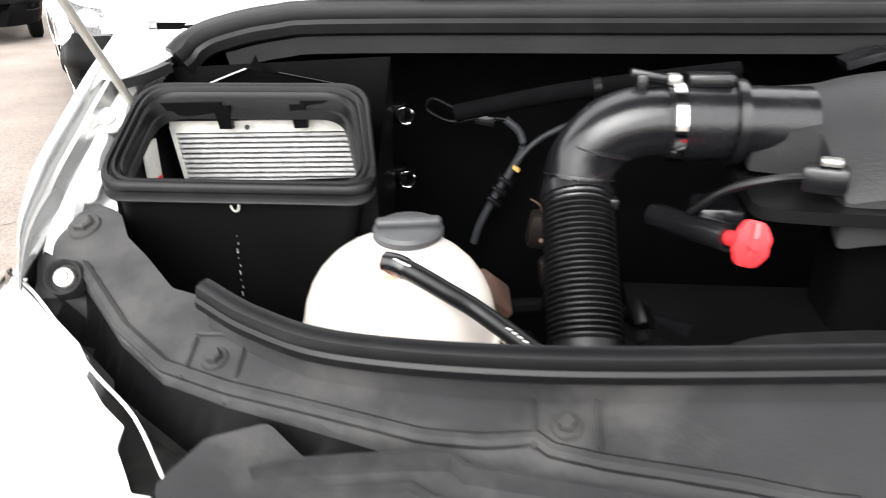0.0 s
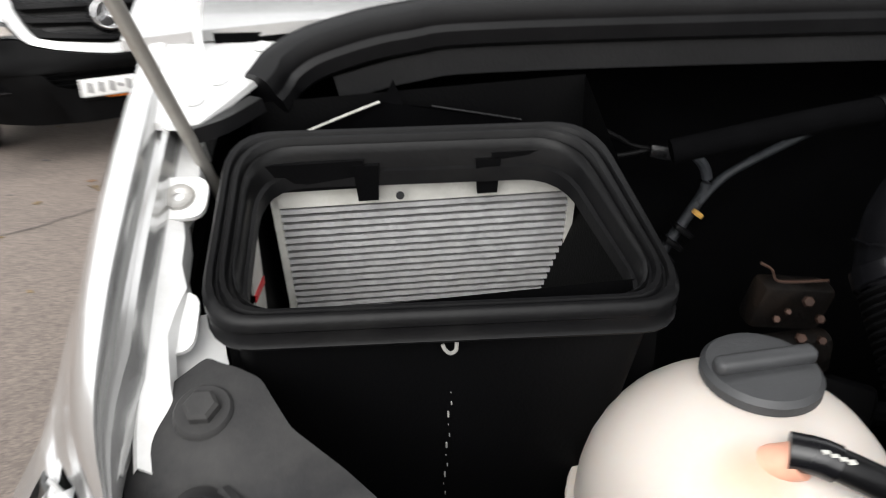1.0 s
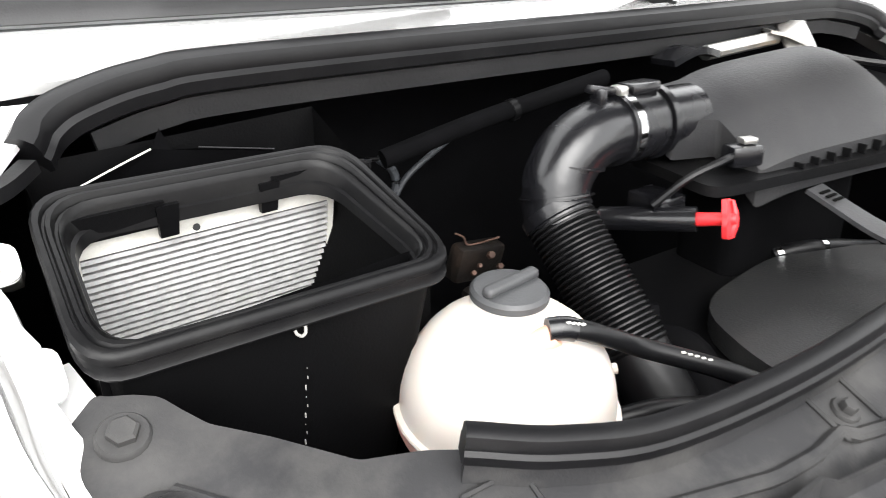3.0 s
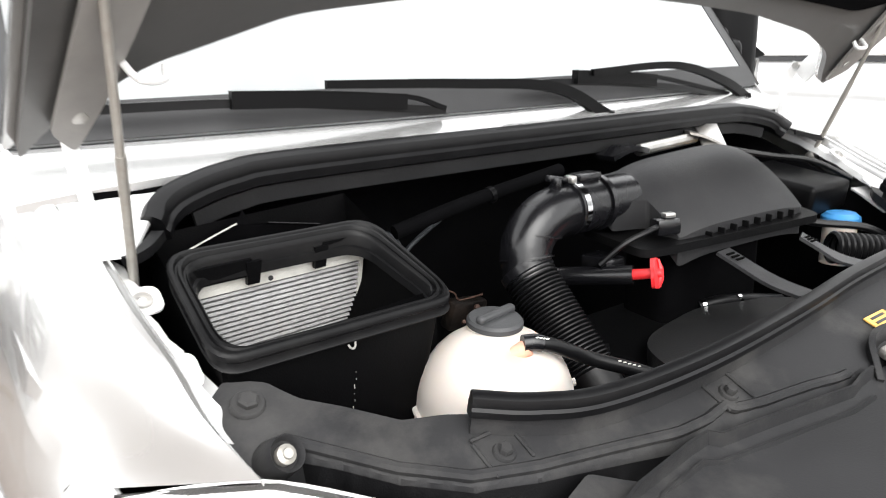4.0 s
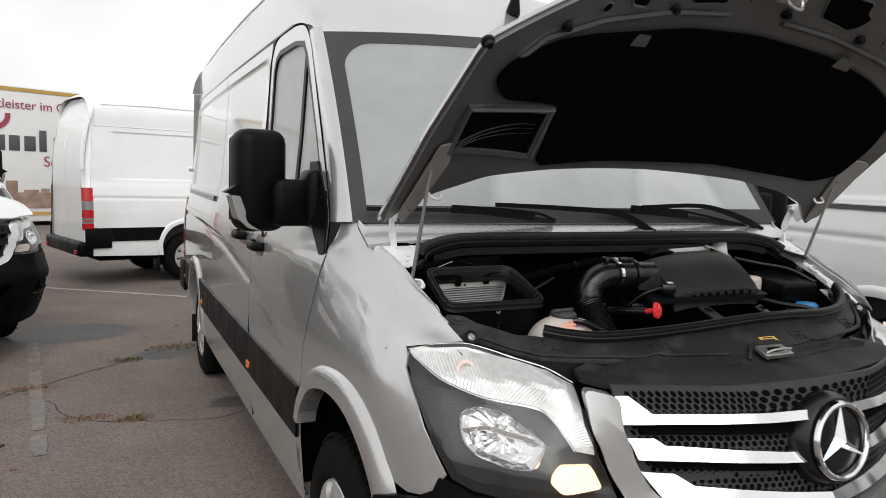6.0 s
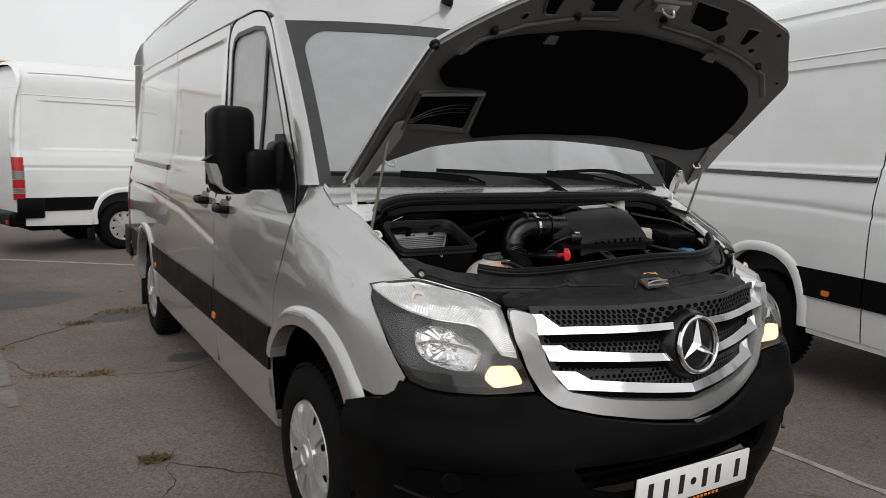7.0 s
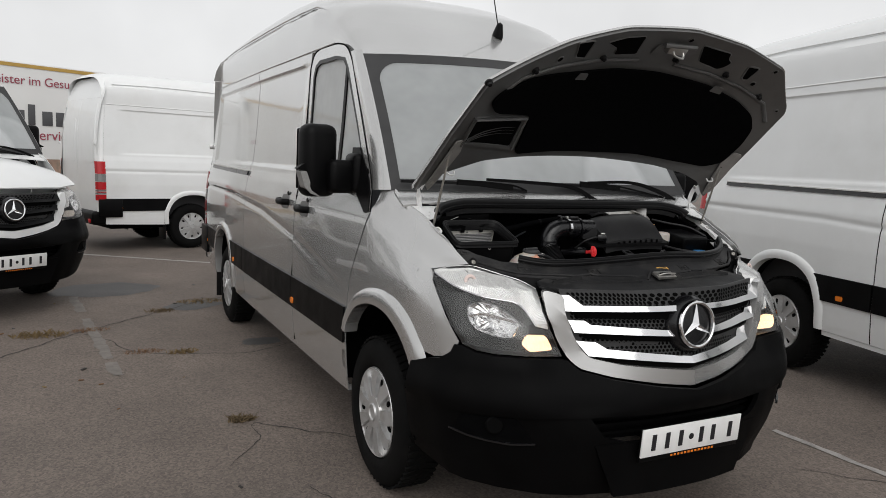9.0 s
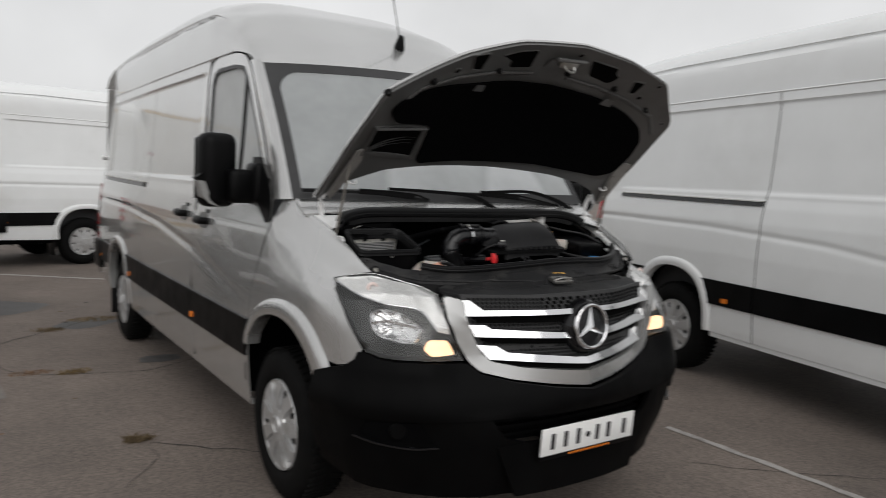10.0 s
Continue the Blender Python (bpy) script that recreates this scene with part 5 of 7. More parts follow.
for s in (-1, 1):
    base, top = (Vector((-0.787, 0.742, 1.215)), Vector((-0.830, 0.508, 1.592))) if s < 0 else (Vector((0.805, 0.725, 1.245)), Vector((0.745, 0.560, 1.580)))
    st = new("gas_strut")
    st.parent = silver_van
    part("cylinder", rod(base, base.lerp(top, 0.55), 0.0055, 12), STRUT, st)
    part("piston", rod(base.lerp(top, 0.54), top, 0.0045, 10), STRUT, st)
    part("ball_socket", lathe([(0, -0.012), (0.012, -0.008), (0.014, 0), (0.012, 0.01), (0, 0.014)], 12, Matrix.Translation(top) @ Matrix.Rotation(radians(90), 4, "Y") @ Matrix.Scale(0.75, 4)), PLASTIC, st)
    part("foot_socket", lathe([(0, -0.012), (0.012, -0.008), (0.014, 0), (0.012, 0.01), (0, 0.014)], 12, Matrix.Translation(base) @ Matrix.Rotation(radians(90), 4, "Y")), STEEL, st)
    inw = 0.0 if s < 0 else 0.052
    brk = part("strut_bracket", patch(rounded([(s * (0.775 - inw), 0.30), (s * (0.79 - inw), 0.38), (s * (0.835 - inw), 0.38), (s * (0.862 - inw), 0.10), (s * (0.835 - inw), 0.06), (s * (0.81 - inw), 0.14)], 0.012), lambda a, b, o=0: hf(a, b, o - 0.034), 0.05, 0.006), BRACKET, hood, "dull silver strut bracket")
    part("bracket_bolt", lathe([(0, 0.006), (0.009, 0.005), (0.010, 0.0)], 6, along(hf(s * (0.836 - inw), 0.12, -0.036), hf(s * (0.836 - inw), 0.12, -0.06))), STEEL, brk)
    part("strut_clip", tube([hf(s * (0.80 - inw), 0.19, -0.036), hf(s * (0.79 - inw), 0.19, -0.062), hf(s * (0.765 - inw), 0.185, -0.064), hf(s * (0.76 - inw), 0.19, -0.05)], 0.004, 8, 4), LEDGE, brk)
    part("ball_stud", rod(hf(s * (0.832 - 1.6 * inw), 0.31, -0.030), top, 0.008, 10), HOLE, brk)
    hg = part("hood_hinge", sweep(curve_points([(s * 0.810, 0.810, 1.335), (s * 0.814, 0.818, 1.385), (s * 0.822, 0.812, 1.43), (s * 0.832, 0.795, 1.468)], 4), rect(0.006, 0.022)), LEDGE, silver_van)
    part("hinge_plate", box(0.008, 0.14, 0.045, Matrix.Translation((s * 0.826, 0.735, 1.485)) @ Matrix.Rotation(radians(-45), 4, "X"), 0.003), LEDGE, hg)
    bm = rod((s * 0.815, 0.71, 1.500), (s * 0.835, 0.71, 1.500), 0.009, 8)
    part("hinge_bolt", rod((s * 0.838, 0.792, 1.462), (s * 0.815, 0.792, 1.462), 0.009, 6, bm), STEEL, hg)

# ------------------------------------------------------------------ wings' inner edges
RIDGE = [(0.885, 0.95, 1.43), (0.866, 0.905, 1.395), (0.851, 0.86, 1.360), (0.842, 0.80, 1.339), (0.830, 0.71, 1.310), (0.822, 0.61, 1.264), (0.813, 0.535, 1.232), (0.804, 0.472, 1.192), (0.778, 0.412, 1.146)]
for s in (-1, 1):
    f = side(s)
    ridge = curve_points([(s * a, b, c) for a, b, c in RIDGE], 4)
    foot = curve_points([f(a, b) for a, b in WING_LOW], 4)
    lap = curve_points([f(a + 0.012, b - 0.035, 0.001) for a, b in WING_LOW], 4)
    rise = curve_points([Vector(f(a - 0.02, b + 0.05)) - Vector(f(a, b)) for a, b in WING_LOW], 4)
    bm = bmesh.new()
    rows = []
    for i, (a, b, up, l0) in enumerate(zip(foot, ridge, rise, lap)):
        q = min(1.0, max(0.12, (len(ridge) - 1 - i) / 7)) * min(1.0, max(0.12, (i - 3) / 5))
        ln = (b - a).length
        fr = min(1.0, (len(ridge) - 1 - i) / 8)
        t0 = (b - a).lerp(up.normalized() * ln * 0.9, fr)
        t1 = (b - a).lerp(Vector((-s * 0.85, 0.05, -0.10)) * ln * 0.7, fr)
        arc = []
        for t in np.linspace(0, 1, 11):
            arc.append(a * (2 * t ** 3 - 3 * t * t + 1) + t0 * (t ** 3 - 2 * t * t + t) + b * (3 * t * t - 2 * t ** 3) + t1 * (t ** 3 - t * t))
        l1 = l0.lerp(a, 0.5)
        rows.append([bm.verts.new(v) for v in (*([l0, l1] if 9 < i < len(ridge) - 6 else [a, a]), *arc, *(b + Vector((-s * 0.55 * e * q, 0, -h * (q if i > 16 else 1.0))) for e, h in ((0.005, 0.004), (0.008, 0.018), (0.016, 0.020), (0.019, 0.012), (0.026, 0.014), (0.029, 0.022), (0.036, 0.030), (0.037, 0.06))))])
    for r, q in zip(rows, rows[1:]):
        for j in range(len(r) - 1):
            bm.faces.new((r[j], r[j + 1], q[j + 1], q[j]))
    rail = part("wing_edge", bm, SILVER, silver_van, "painted wing edge with a channel")
    bm = bmesh.new()
    prev = None
    for i, b in enumerate(ridge[10:-4]):
        wob = 0.004 * math.sin(i * 1.3) + 0.003 * math.sin(i * 2.9)
        row = [bm.verts.new(b + Vector((-s * e, 0, -h))) for e, h in ((0.015, 0.036), (0.018, 0.032), (0.033 + wob, 0.040), (0.036 + wob, 0.055))]
        if prev:
            for j in range(3):
                bm.faces.new((prev[j], prev[j + 1], row[j + 1], row[j]))
        prev = row
    part("inner_flange", bm, LEDGE, rail, "white-silver inner flange")
    for (x, y, z), w, l in (((0.799, 0.66, 1.254), 0.038, 0.038), ((0.796, 0.573, 1.196), 0.044, 0.046), ((0.800, 0.755, 1.31), 0.032, 0.04)):
        m = Matrix.Translation((s * x, y, z)) @ Matrix.Rotation(radians(35), 4, "X")
        b = bmesh.new()
        poly = rounded([(-w * 0.6, -l / 2), (w * 0.55, -l / 2), (w * 0.55, l / 2), (-w * 0.6, l / 2)], 0.014)
        b = patch([(-s * a, c) for a, c in poly], lambda a, c, o=0: m @ Vector((a, c, o + 0.004)), 0.5, 0.004)
        tab = part("flange_tab", b, LEDGE, rail, "white-silver flange tab")
        part("tab_hole", lathe([(0.004, 0.0052), (0.008, 0.0065), (0.011, 0.0065), (0.012, 0.004)], 14, m), STEEL, tab)
    flange = sweep(curve_points([(s * 0.79, 0.60, 1.185), (s * 0.775, 0.55, 1.165), (s * 0.745, 0.50, 1.15)], 4), rect(0.05, 0.004))
    part("lower_flange", flange, LEDGE, rail)

# ------------------------------------------------------------------ the bay's walls
bay = thing("engine_bay_lining", "near-black engine bay walls and floor, deep shade put into their colour", "engine bay")


def wall(name, a, b, c, d, m=BAY, t=0.01):
    """A sheet between four corners with thickness."""
    bm = bmesh.new()
    q = [Vector(p) for p in (a, b, c, d)]
    n = (q[1] - q[0]).cross(q[2] - q[0]).normalized() * t
    u = [bm.verts.new(p) for p in q]
    v = [bm.verts.new(p + n) for p in q]
    bm.faces.new(u)
    bm.faces.new(v[::-1])
    for i in range(4):
        bm.faces.new((u[i], u[(i + 1) % 4], v[(i + 1) % 4], v[i]))
    return part(name, bm, m, bay)


# near-black sheets: the bay's deep shade is put into their colour
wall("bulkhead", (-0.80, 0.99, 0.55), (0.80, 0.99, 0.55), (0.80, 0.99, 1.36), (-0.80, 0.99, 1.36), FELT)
# added sheet that stops light leaking in behind the cowl
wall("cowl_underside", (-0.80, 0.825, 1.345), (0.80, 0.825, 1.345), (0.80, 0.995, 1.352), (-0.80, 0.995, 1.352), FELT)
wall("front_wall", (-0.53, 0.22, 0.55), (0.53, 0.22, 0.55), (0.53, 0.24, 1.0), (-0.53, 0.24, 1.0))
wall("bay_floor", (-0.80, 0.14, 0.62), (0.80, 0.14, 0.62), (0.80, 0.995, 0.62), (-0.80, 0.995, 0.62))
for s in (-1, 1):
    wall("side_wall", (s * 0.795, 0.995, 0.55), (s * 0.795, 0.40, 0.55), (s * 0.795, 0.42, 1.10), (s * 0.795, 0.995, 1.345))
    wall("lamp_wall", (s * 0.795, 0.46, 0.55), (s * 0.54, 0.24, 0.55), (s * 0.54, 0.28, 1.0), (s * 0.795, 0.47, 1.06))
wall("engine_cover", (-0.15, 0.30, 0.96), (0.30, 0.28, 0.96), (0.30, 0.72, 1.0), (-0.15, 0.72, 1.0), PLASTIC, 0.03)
COWLQ = mat("worn_black_shroud", (0.015, 0.015, 0.0155), 0.45, 0, 0.25, 8, 0.2, 300, dirt=(0.048, 0.047, 0.045), dscale=9, damt=0.5)
part("radiator_shroud", patch(rounded([(-0.13, 0.30), (0.36, 0.30), (0.38, 0.50), (0.20, 0.60), (-0.06, 0.56), (-0.13, 0.42)], 0.09, 6), lambda a, b, o=0: (a, b, 1.058 - 0.5 * max(0.0, b - 0.40) ** 2 - 0.25 * (a - 0.12) ** 2 + o), 0.04, 0.03), COWLQ, bay)

# ------------------------------------------------------------------ seals
def seal(pts, name, label, k=1.0):
    """A rubber seal of two bulbs on a clip strip, along the points."""
    line = curve_points(pts, 8)
    sec = [(k * a, k * b) for a, b in ((-0.020, -0.03), (-0.012, -0.030), (0.010, -0.028), (0.018, -0.024), (0.020, -0.012), (0.0165, -0.006), (0.018, 0.0), (0.016, 0.010), (0.008, 0.016), (-0.004, 0.017), (-0.012, 0.010), (-0.014, 0.0), (-0.019, -0.006))]
    root = thing(name, label, "rubber seal")
    part("clip_strip", sweep(line, sec[:6] + [(-0.0165 * k, -0.006 * k), sec[-1]]), RUBBER, root)
    part("bulb", sweep(line, [(0.0165 * k, -0.007 * k)] + sec[6:12] + [(-0.0165 * k, -0.007 * k)]), RUBBER, root)
    return root


COWLP = mat("grey_cowl_plastic", (0.009, 0.009, 0.0095), 0.5, 0, 0.2, 8, 0.08, 300, dirt=(0.018, 0.0178, 0.0175), dscale=9, damt=0.4, spec=0.16)
COWL = [(-0.752, 0.764, 1.316), (-0.735, 0.783, 1.333), (-0.70, 0.797, 1.348), (-0.63, 0.81, 1.362), (-0.52, 0.815, 1.368), (0, 0.815, 1.368), (0.52, 0.815, 1.368), (0.63, 0.81, 1.362), (0.70, 0.797, 1.348), (0.735, 0.783, 1.333), (0.752, 0.764, 1.316)]
seal(COWL, "cowl_seal", "thick black rubber seal along the cowl")
part("cowl_band", sweep(curve_points([(a * 0.985, b - 0.004, c - 0.040) for a, b, c in COWL[2:-2]], 6), rect(0.006, 0.023)), COWLP, bay, "dusty grey plastic band")
for s in (-1, 1):
    corner = [(0.842, 0.92), (0.842, 0.712), (0.79, 0.706), (0.765, 0.745), (0.735, 0.79), (0.70, 0.812), (0.62, 0.828), (0.60, 0.92)]
    pl = part("scuttle_corner", patch([(s * a, b) for a, b in corner], lambda a, b, o=0: (a, b, min(1.350, 1.300 + 0.40 * (b - 0.706) + 0.02 * (0.84 - abs(a))) + o), 0.04, 0.006), LEDGE, silver_van, "white-silver corner plate below the screen")
    for x, y in ((0.785, 0.762), (0.80, 0.735), (0.755, 0.81)):
        m = Matrix.Translation((s * x, y, 1.300 + 0.40 * (y - 0.706) + 0.02 * (0.84 - x) + 0.001)) @ Matrix.Rotation(radians(22), 4, "X")
        part("corner_bolt", lathe([(0, 0.003), (0.004, 0.003), (0.005, 0.0015), (0.008, 0.001), (0.008, 0)], 12, m), LEDGE, pl)
    part("seal_foot", sweep(curve_points([(s * 0.80, 0.702, 1.292), (s * 0.775, 0.715, 1.298), (s * 0.75, 0.742, 1.308)], 4), rect(0.016, 0.012)), RUBBER, bay)


def panel_z(x, y):
    return 1.060 + 0.45 * (y - 0.14 - 0.2 * x * x)


FRONT = [(-0.568, 0.378), (-0.51, 0.345), (-0.43, 0.318), (-0.27, 0.303), (-0.05, 0.308), (0.12, 0.322), (0.28, 0.333), (0.43, 0.345), (0.56, 0.385), (0.66, 0.45), (0.72, 0.52)]
seal([(a, b - 0.006, panel_z(a, b) + 0.034) for a, b in FRONT], "front_seal", "black rubber seal along the front panel", 0.62)

# ------------------------------------------------------------------ front panel with its ribs, screws and latch
left = [(0, 0.185), (-0.30, 0.205), (-0.48, 0.235), (-0.55, 0.245), (-0.578, 0.268), (-0.632, 0.305), (-0.69, 0.360), (-0.752, 0.422), (-0.785, 0.435), (-0.797, 0.475), (-0.790, 0.520), (-0.760, 0.542), (-0.722, 0.520), (-0.70, 0.487), (-0.667, 0.459), (-0.623, 0.417), (-0.58, 0.402), (-0.50, 0.362), (-0.42, 0.337), (-0.27, 0.325), (0, 0.325)]
full = left + [(-a, b + (0.02 if b > 0.3 else 0)) for a, b in left[::-1][1:-1]]
upstand = sweep(curve_points([(a, b - 0.004, panel_z(a, b) + 0.004) for a, b in FRONT], 8), rect(0.007, 0.034))
panel = thing("radiator_cover", "dusty black plastic cover over the radiator", "engine cover")
part("upstand", upstand, DUSTY, panel)
RIB_X = [0.0, 0.085, 0.136, 0.228, 0.269, 0.277, 0.315, 0.363, 0.43, 0.533, 0.598, 0.656, 0.736]
RIB_Y = [0.222, 0.228, 0.237, 0.249, 0.258, 0.266, 0.263, 0.267, 0.284, 0.31, 0.333, 0.375, 0.454]


def pan(a, b, o=0.0):
    """The cover: an upper plane that steps down before the rib line."""
    step = max(0.0, min(1.0, (float(np.interp(abs(a), RIB_X, RIB_Y)) - b) / 0.012))
    rise = 0.010 * max(0, 1 - ((abs(a) - 0.752) ** 2 + (b - 0.496) ** 2) / 0.0016)
    fall = float(np.interp(abs(a), [0.33, 0.45, 0.56, 0.70, 0.75], [0.016, 0.034, 0.055, 0.055, 0.03]))
    wide = fall / 0.016 * 0.55
    step = min(1.0, step * 0.012 / 0.012) if fall < 0.017 else max(0.0, min(1.0, (float(np.interp(abs(a), RIB_X, RIB_Y)) - b) / (0.012 * wide)) if abs(a) < 0.74 else 0.5 * max(0.0, min(1.0, (0.478 - b) / 0.02)))
    return (a, b, panel_z(a, b) - fall * step * step * (3 - 2 * step) + rise + o)


inner_l = [(0, 0.185), (-0.30, 0.205), (-0.36, 0.215), (-0.363, 0.262), (-0.43, 0.279), (-0.533, 0.305), (-0.598, 0.328), (-0.656, 0.370), (-0.736, 0.449), (-0.752, 0.434), (-0.785, 0.435)] + left[9:]
inner = inner_l + [(-a, b + (0.02 if b > 0.3 else 0)) for a, b in inner_l[::-1][1:-1]]
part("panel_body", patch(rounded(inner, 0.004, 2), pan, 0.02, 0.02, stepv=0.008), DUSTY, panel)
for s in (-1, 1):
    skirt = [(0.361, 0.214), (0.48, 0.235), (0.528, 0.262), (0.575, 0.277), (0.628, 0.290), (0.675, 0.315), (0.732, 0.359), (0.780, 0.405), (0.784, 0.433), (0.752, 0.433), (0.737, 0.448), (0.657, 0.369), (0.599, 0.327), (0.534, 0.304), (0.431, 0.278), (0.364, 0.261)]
    # the trough's shade is put into its colour: black, not the cover's grey
    part("side_trough", patch([(s * a, b) for a, b in skirt], pan, 0.02, 0.012, stepv=0.006), PLASTIC, panel, "deep trough beside the lamp, its shade put into its black")
cover = [(0, 0.060), (-0.184, 0.072), (-0.342, 0.104), (-0.470, 0.142), (-0.530, 0.175), (-0.560, 0.225), (-0.541, 0.272), (-0.49, 0.284), (-0.462, 0.262), (-0.44, 0.246), (-0.372, 0.250), (-0.34, 0.250), (-0.329, 0.241), (-0.093, 0.209), (-0.06, 0.214), (-0.025, 0.216), (0, 0.214)]
cover = cover + [(-a, b) for a, b in cover[::-1][1:-1]]
part("front_cover", patch(rounded(cover, 0.006, 2), lambda a, b, o=0: (a, b, max(panel_z(a, b) - 0.004, 1.070 + 0.10 * (b - 0.10)) + o), 0.02, 0.012), DUSTY, panel)
for s in (-1, 1):
    part("rib", sweep([Vector(pan(s * a, b + 0.002, -0.001)) for a, b in zip(np.linspace(0.06, 0.736, 60), np.interp(np.linspace(0.06, 0.736, 60), RIB_X, RIB_Y))], circle(0.0065, 8)), DUSTY, panel)
    lip = [(0.488, 0.236), (0.46, 0.242), (0.44, 0.243), (0.372, 0.247), (0.34, 0.247), (0.329, 0.238), (0.093, 0.206), (0.06, 0.211), (0.025, 0.213)]
    part("lip", sweep([Vector((s * a, b, panel_z(a, b) + 0.002)) for a, b in lip], rect(0.004, 0.020)), DUSTY, panel)
    lip2 = [(0.487, 0.215), (0.441, 0.228), (0.368, 0.232), (0.349, 0.222), (0.121, 0.190), (0.066, 0.190)]
    part("lip", sweep([Vector((s * a, b, panel_z(a, b) - 0.001)) for a, b in lip2], rect(0.003, 0.008)), DUSTY, panel)
    for (x, y), r in (((0.752, 0.496), 0.0115), ((0.553, 0.338), 0.008), ((0.255, 0.276), 0.008), ((0.475, 0.232), 0.006)):
        m = Matrix.Translation(pan(s * x, y, 0.001)) @ Matrix.Rotation(radians(24), 4, "X")
        b = lathe([(0, 0.002), (r * 1.4, 0.002), (r * 1.55, 0.0), (r * 1.6, -0.004)], 20, m)
        part("washer", b, DUSTY, panel)
        b = lathe([(0, 0.009), (r * 0.75, 0.009), (r * 0.95, 0.007), (r * 0.95, 0.001)], 6, m)
        part("screw_head", b, DUSTY, panel)
    for x, y in ((0.553, 0.340), (0.255, 0.278)):
        b = None
        for dx, dy, w, h in ((0.024, 0.0, 0.004, 0.045), (-0.024, 0.0, 0.004, 0.045), (0.0, 0.022, 0.052, 0.004)):
            b = box(w, h, 0.006, Matrix.Translation(pan(s * x + dx, y + dy, 0.001)) @ Matrix.Rotation(radians(24), 4, "X"), 0.002, 1, b)
        part("screw_recess_wall", b, DUSTY, panel)
    # the lower bright bolt in its black cup
    c = Vector((s * 0.743, 0.432, 1.150))
    m = along(c, c + Vector((-s * 0.2, -1, 0.75)))
    part("bolt_cup", lathe([(0.010, -0.008), (0.014, -0.006), (0.017, 0.002), (0.018, 0.003), (0.019, -0.002), (0.022, -0.03)], 24, m), DUSTY, panel)
    part("bolt", lathe([(0, 0.004), (0.005, 0.004), (0.006, 0.002), (0.010, 0.0), (0.010, -0.008)], 14, m), STRUT, panel, "dull steel bolt")
# latch block, sticker
lp = part("latch_plate", box(0.10, 0.05, 0.014, Matrix.Translation((0.063, 0.20, panel_z(0.06, 0.20) + 0.016)) @ Matrix.Rotation(radians(20), 4, "X"), 0.003), STEEL, panel, "worn steel hood latch")
part("latch_slot", box(0.05, 0.018, 0.006, Matrix.Translation((0.063, 0.196, panel_z(0.06, 0.196) + 0.0245)) @ Matrix.Rotation(radians(20), 4, "X"), 0.002), HOLE, lp)
part("latch_bar", tube([(0.015, 0.185, panel_z(0, 0.185) + 0.026), (0.05, 0.18, panel_z(0, 0.18) + 0.036), (0.11, 0.185, panel_z(0, 0.185) + 0.03)], 0.004, 8), STEEL, lp)
part("latch_trough", sweep(curve_points([pan(-0.02, 0.205, 0.006), pan(0.02, 0.235, 0.006), pan(0.07, 0.245, 0.006), pan(0.13, 0.235, 0.006), pan(0.17, 0.20, 0.006)], 5), [(-0.006, -0.01), (-0.004, 0.012), (0.004, 0.012), (0.006, -0.01)]), DUSTY, panel)
part("sticker", box(0.06, 0.03, 0.002, Matrix.Translation((0.117, 0.262, panel_z(0.117, 0.262) + 0.004)) @ Matrix.Rotation(radians(24), 4, "X")), STICKER, panel, "orange and white warning sticker")
for k in range(3):
    part("sticker_bar", box(0.04, 0.004, 0.001, Matrix.Translation((0.117, 0.253 + 0.008 * k, panel_z(0.117, 0.253 + 0.008 * k) + 0.006)) @ Matrix.Rotation(radians(24), 4, "X")), INK, panel)

# ------------------------------------------------------------------ cabin filter housing
house = thing("cabin_filter_housing", "open black plastic cabin filter housing", "filter housing")
HOUSING = mat("black_housing_plastic", (0.0020, 0.0020, 0.0022), 0.45, 0, 0.2, 9, 0.1, 400, spec=0.05, dirt=(0.004, 0.004, 0.004), dscale=8, damt=0.4)
RIMRUBBER = mat("worn_rim_rubber", (0.0038, 0.0038, 0.0042), 0.34, 0, 0.2, 25, 0.05, 250, dirt=(0.010, 0.010, 0.0096), dscale=30, damt=0.5, spec=0.15)


def loop_at(drop, inset, n=6, back=0.0, taper=0.0):
    """The housing's outline, let down and drawn in."""
    c = Vector((-0.605, 0.615, 1.25))
    flat = rounded([(p[0], p[1]) for p in ((-0.763, 0.546), (-0.764, 0.694), (-0.482, 0.695), (-0.445, 0.547))], 0.035, n)
    out = []
    for x, y in flat:
        dx, dy = x - c.x, y - c.y
        k = math.hypot(dx / 0.17, dy / 0.075)
        x, y = x - dx / abs(dx + 1e-9) * inset * min(1, abs(dx) / 0.10), y - dy / abs(dy + 1e-9) * inset * (0.62 if inset > 0 else 1) * min(1, abs(dy) / 0.04)
        x -= taper * max(0.0, min(1.0, dx / 0.10))
        z = 1.215 + (y - 0.55) * 0.56 - drop
        out.append(Vector((x, y + back * max(0.0, min(1.0, (y - 0.60) / 0.05)), z)))
    return out


def stacked(levels, name, m, parent, label="", close=None):
    bm = bmesh.new()
    rings = [[bm.verts.new(p) for p in loop_at(lv[0], lv[1], 6, *lv[2:])] for lv in levels]
    for r, q in zip(rings, rings[1:]):
        for j in range(len(r)):
            bm.faces.new((r[j], r[(j + 1) % len(r)], q[(j + 1) % len(r)], q[j]))
    if close:
        bm.faces.new(rings[-1])
    return part(name, bm, m, parent, label, angle=34)


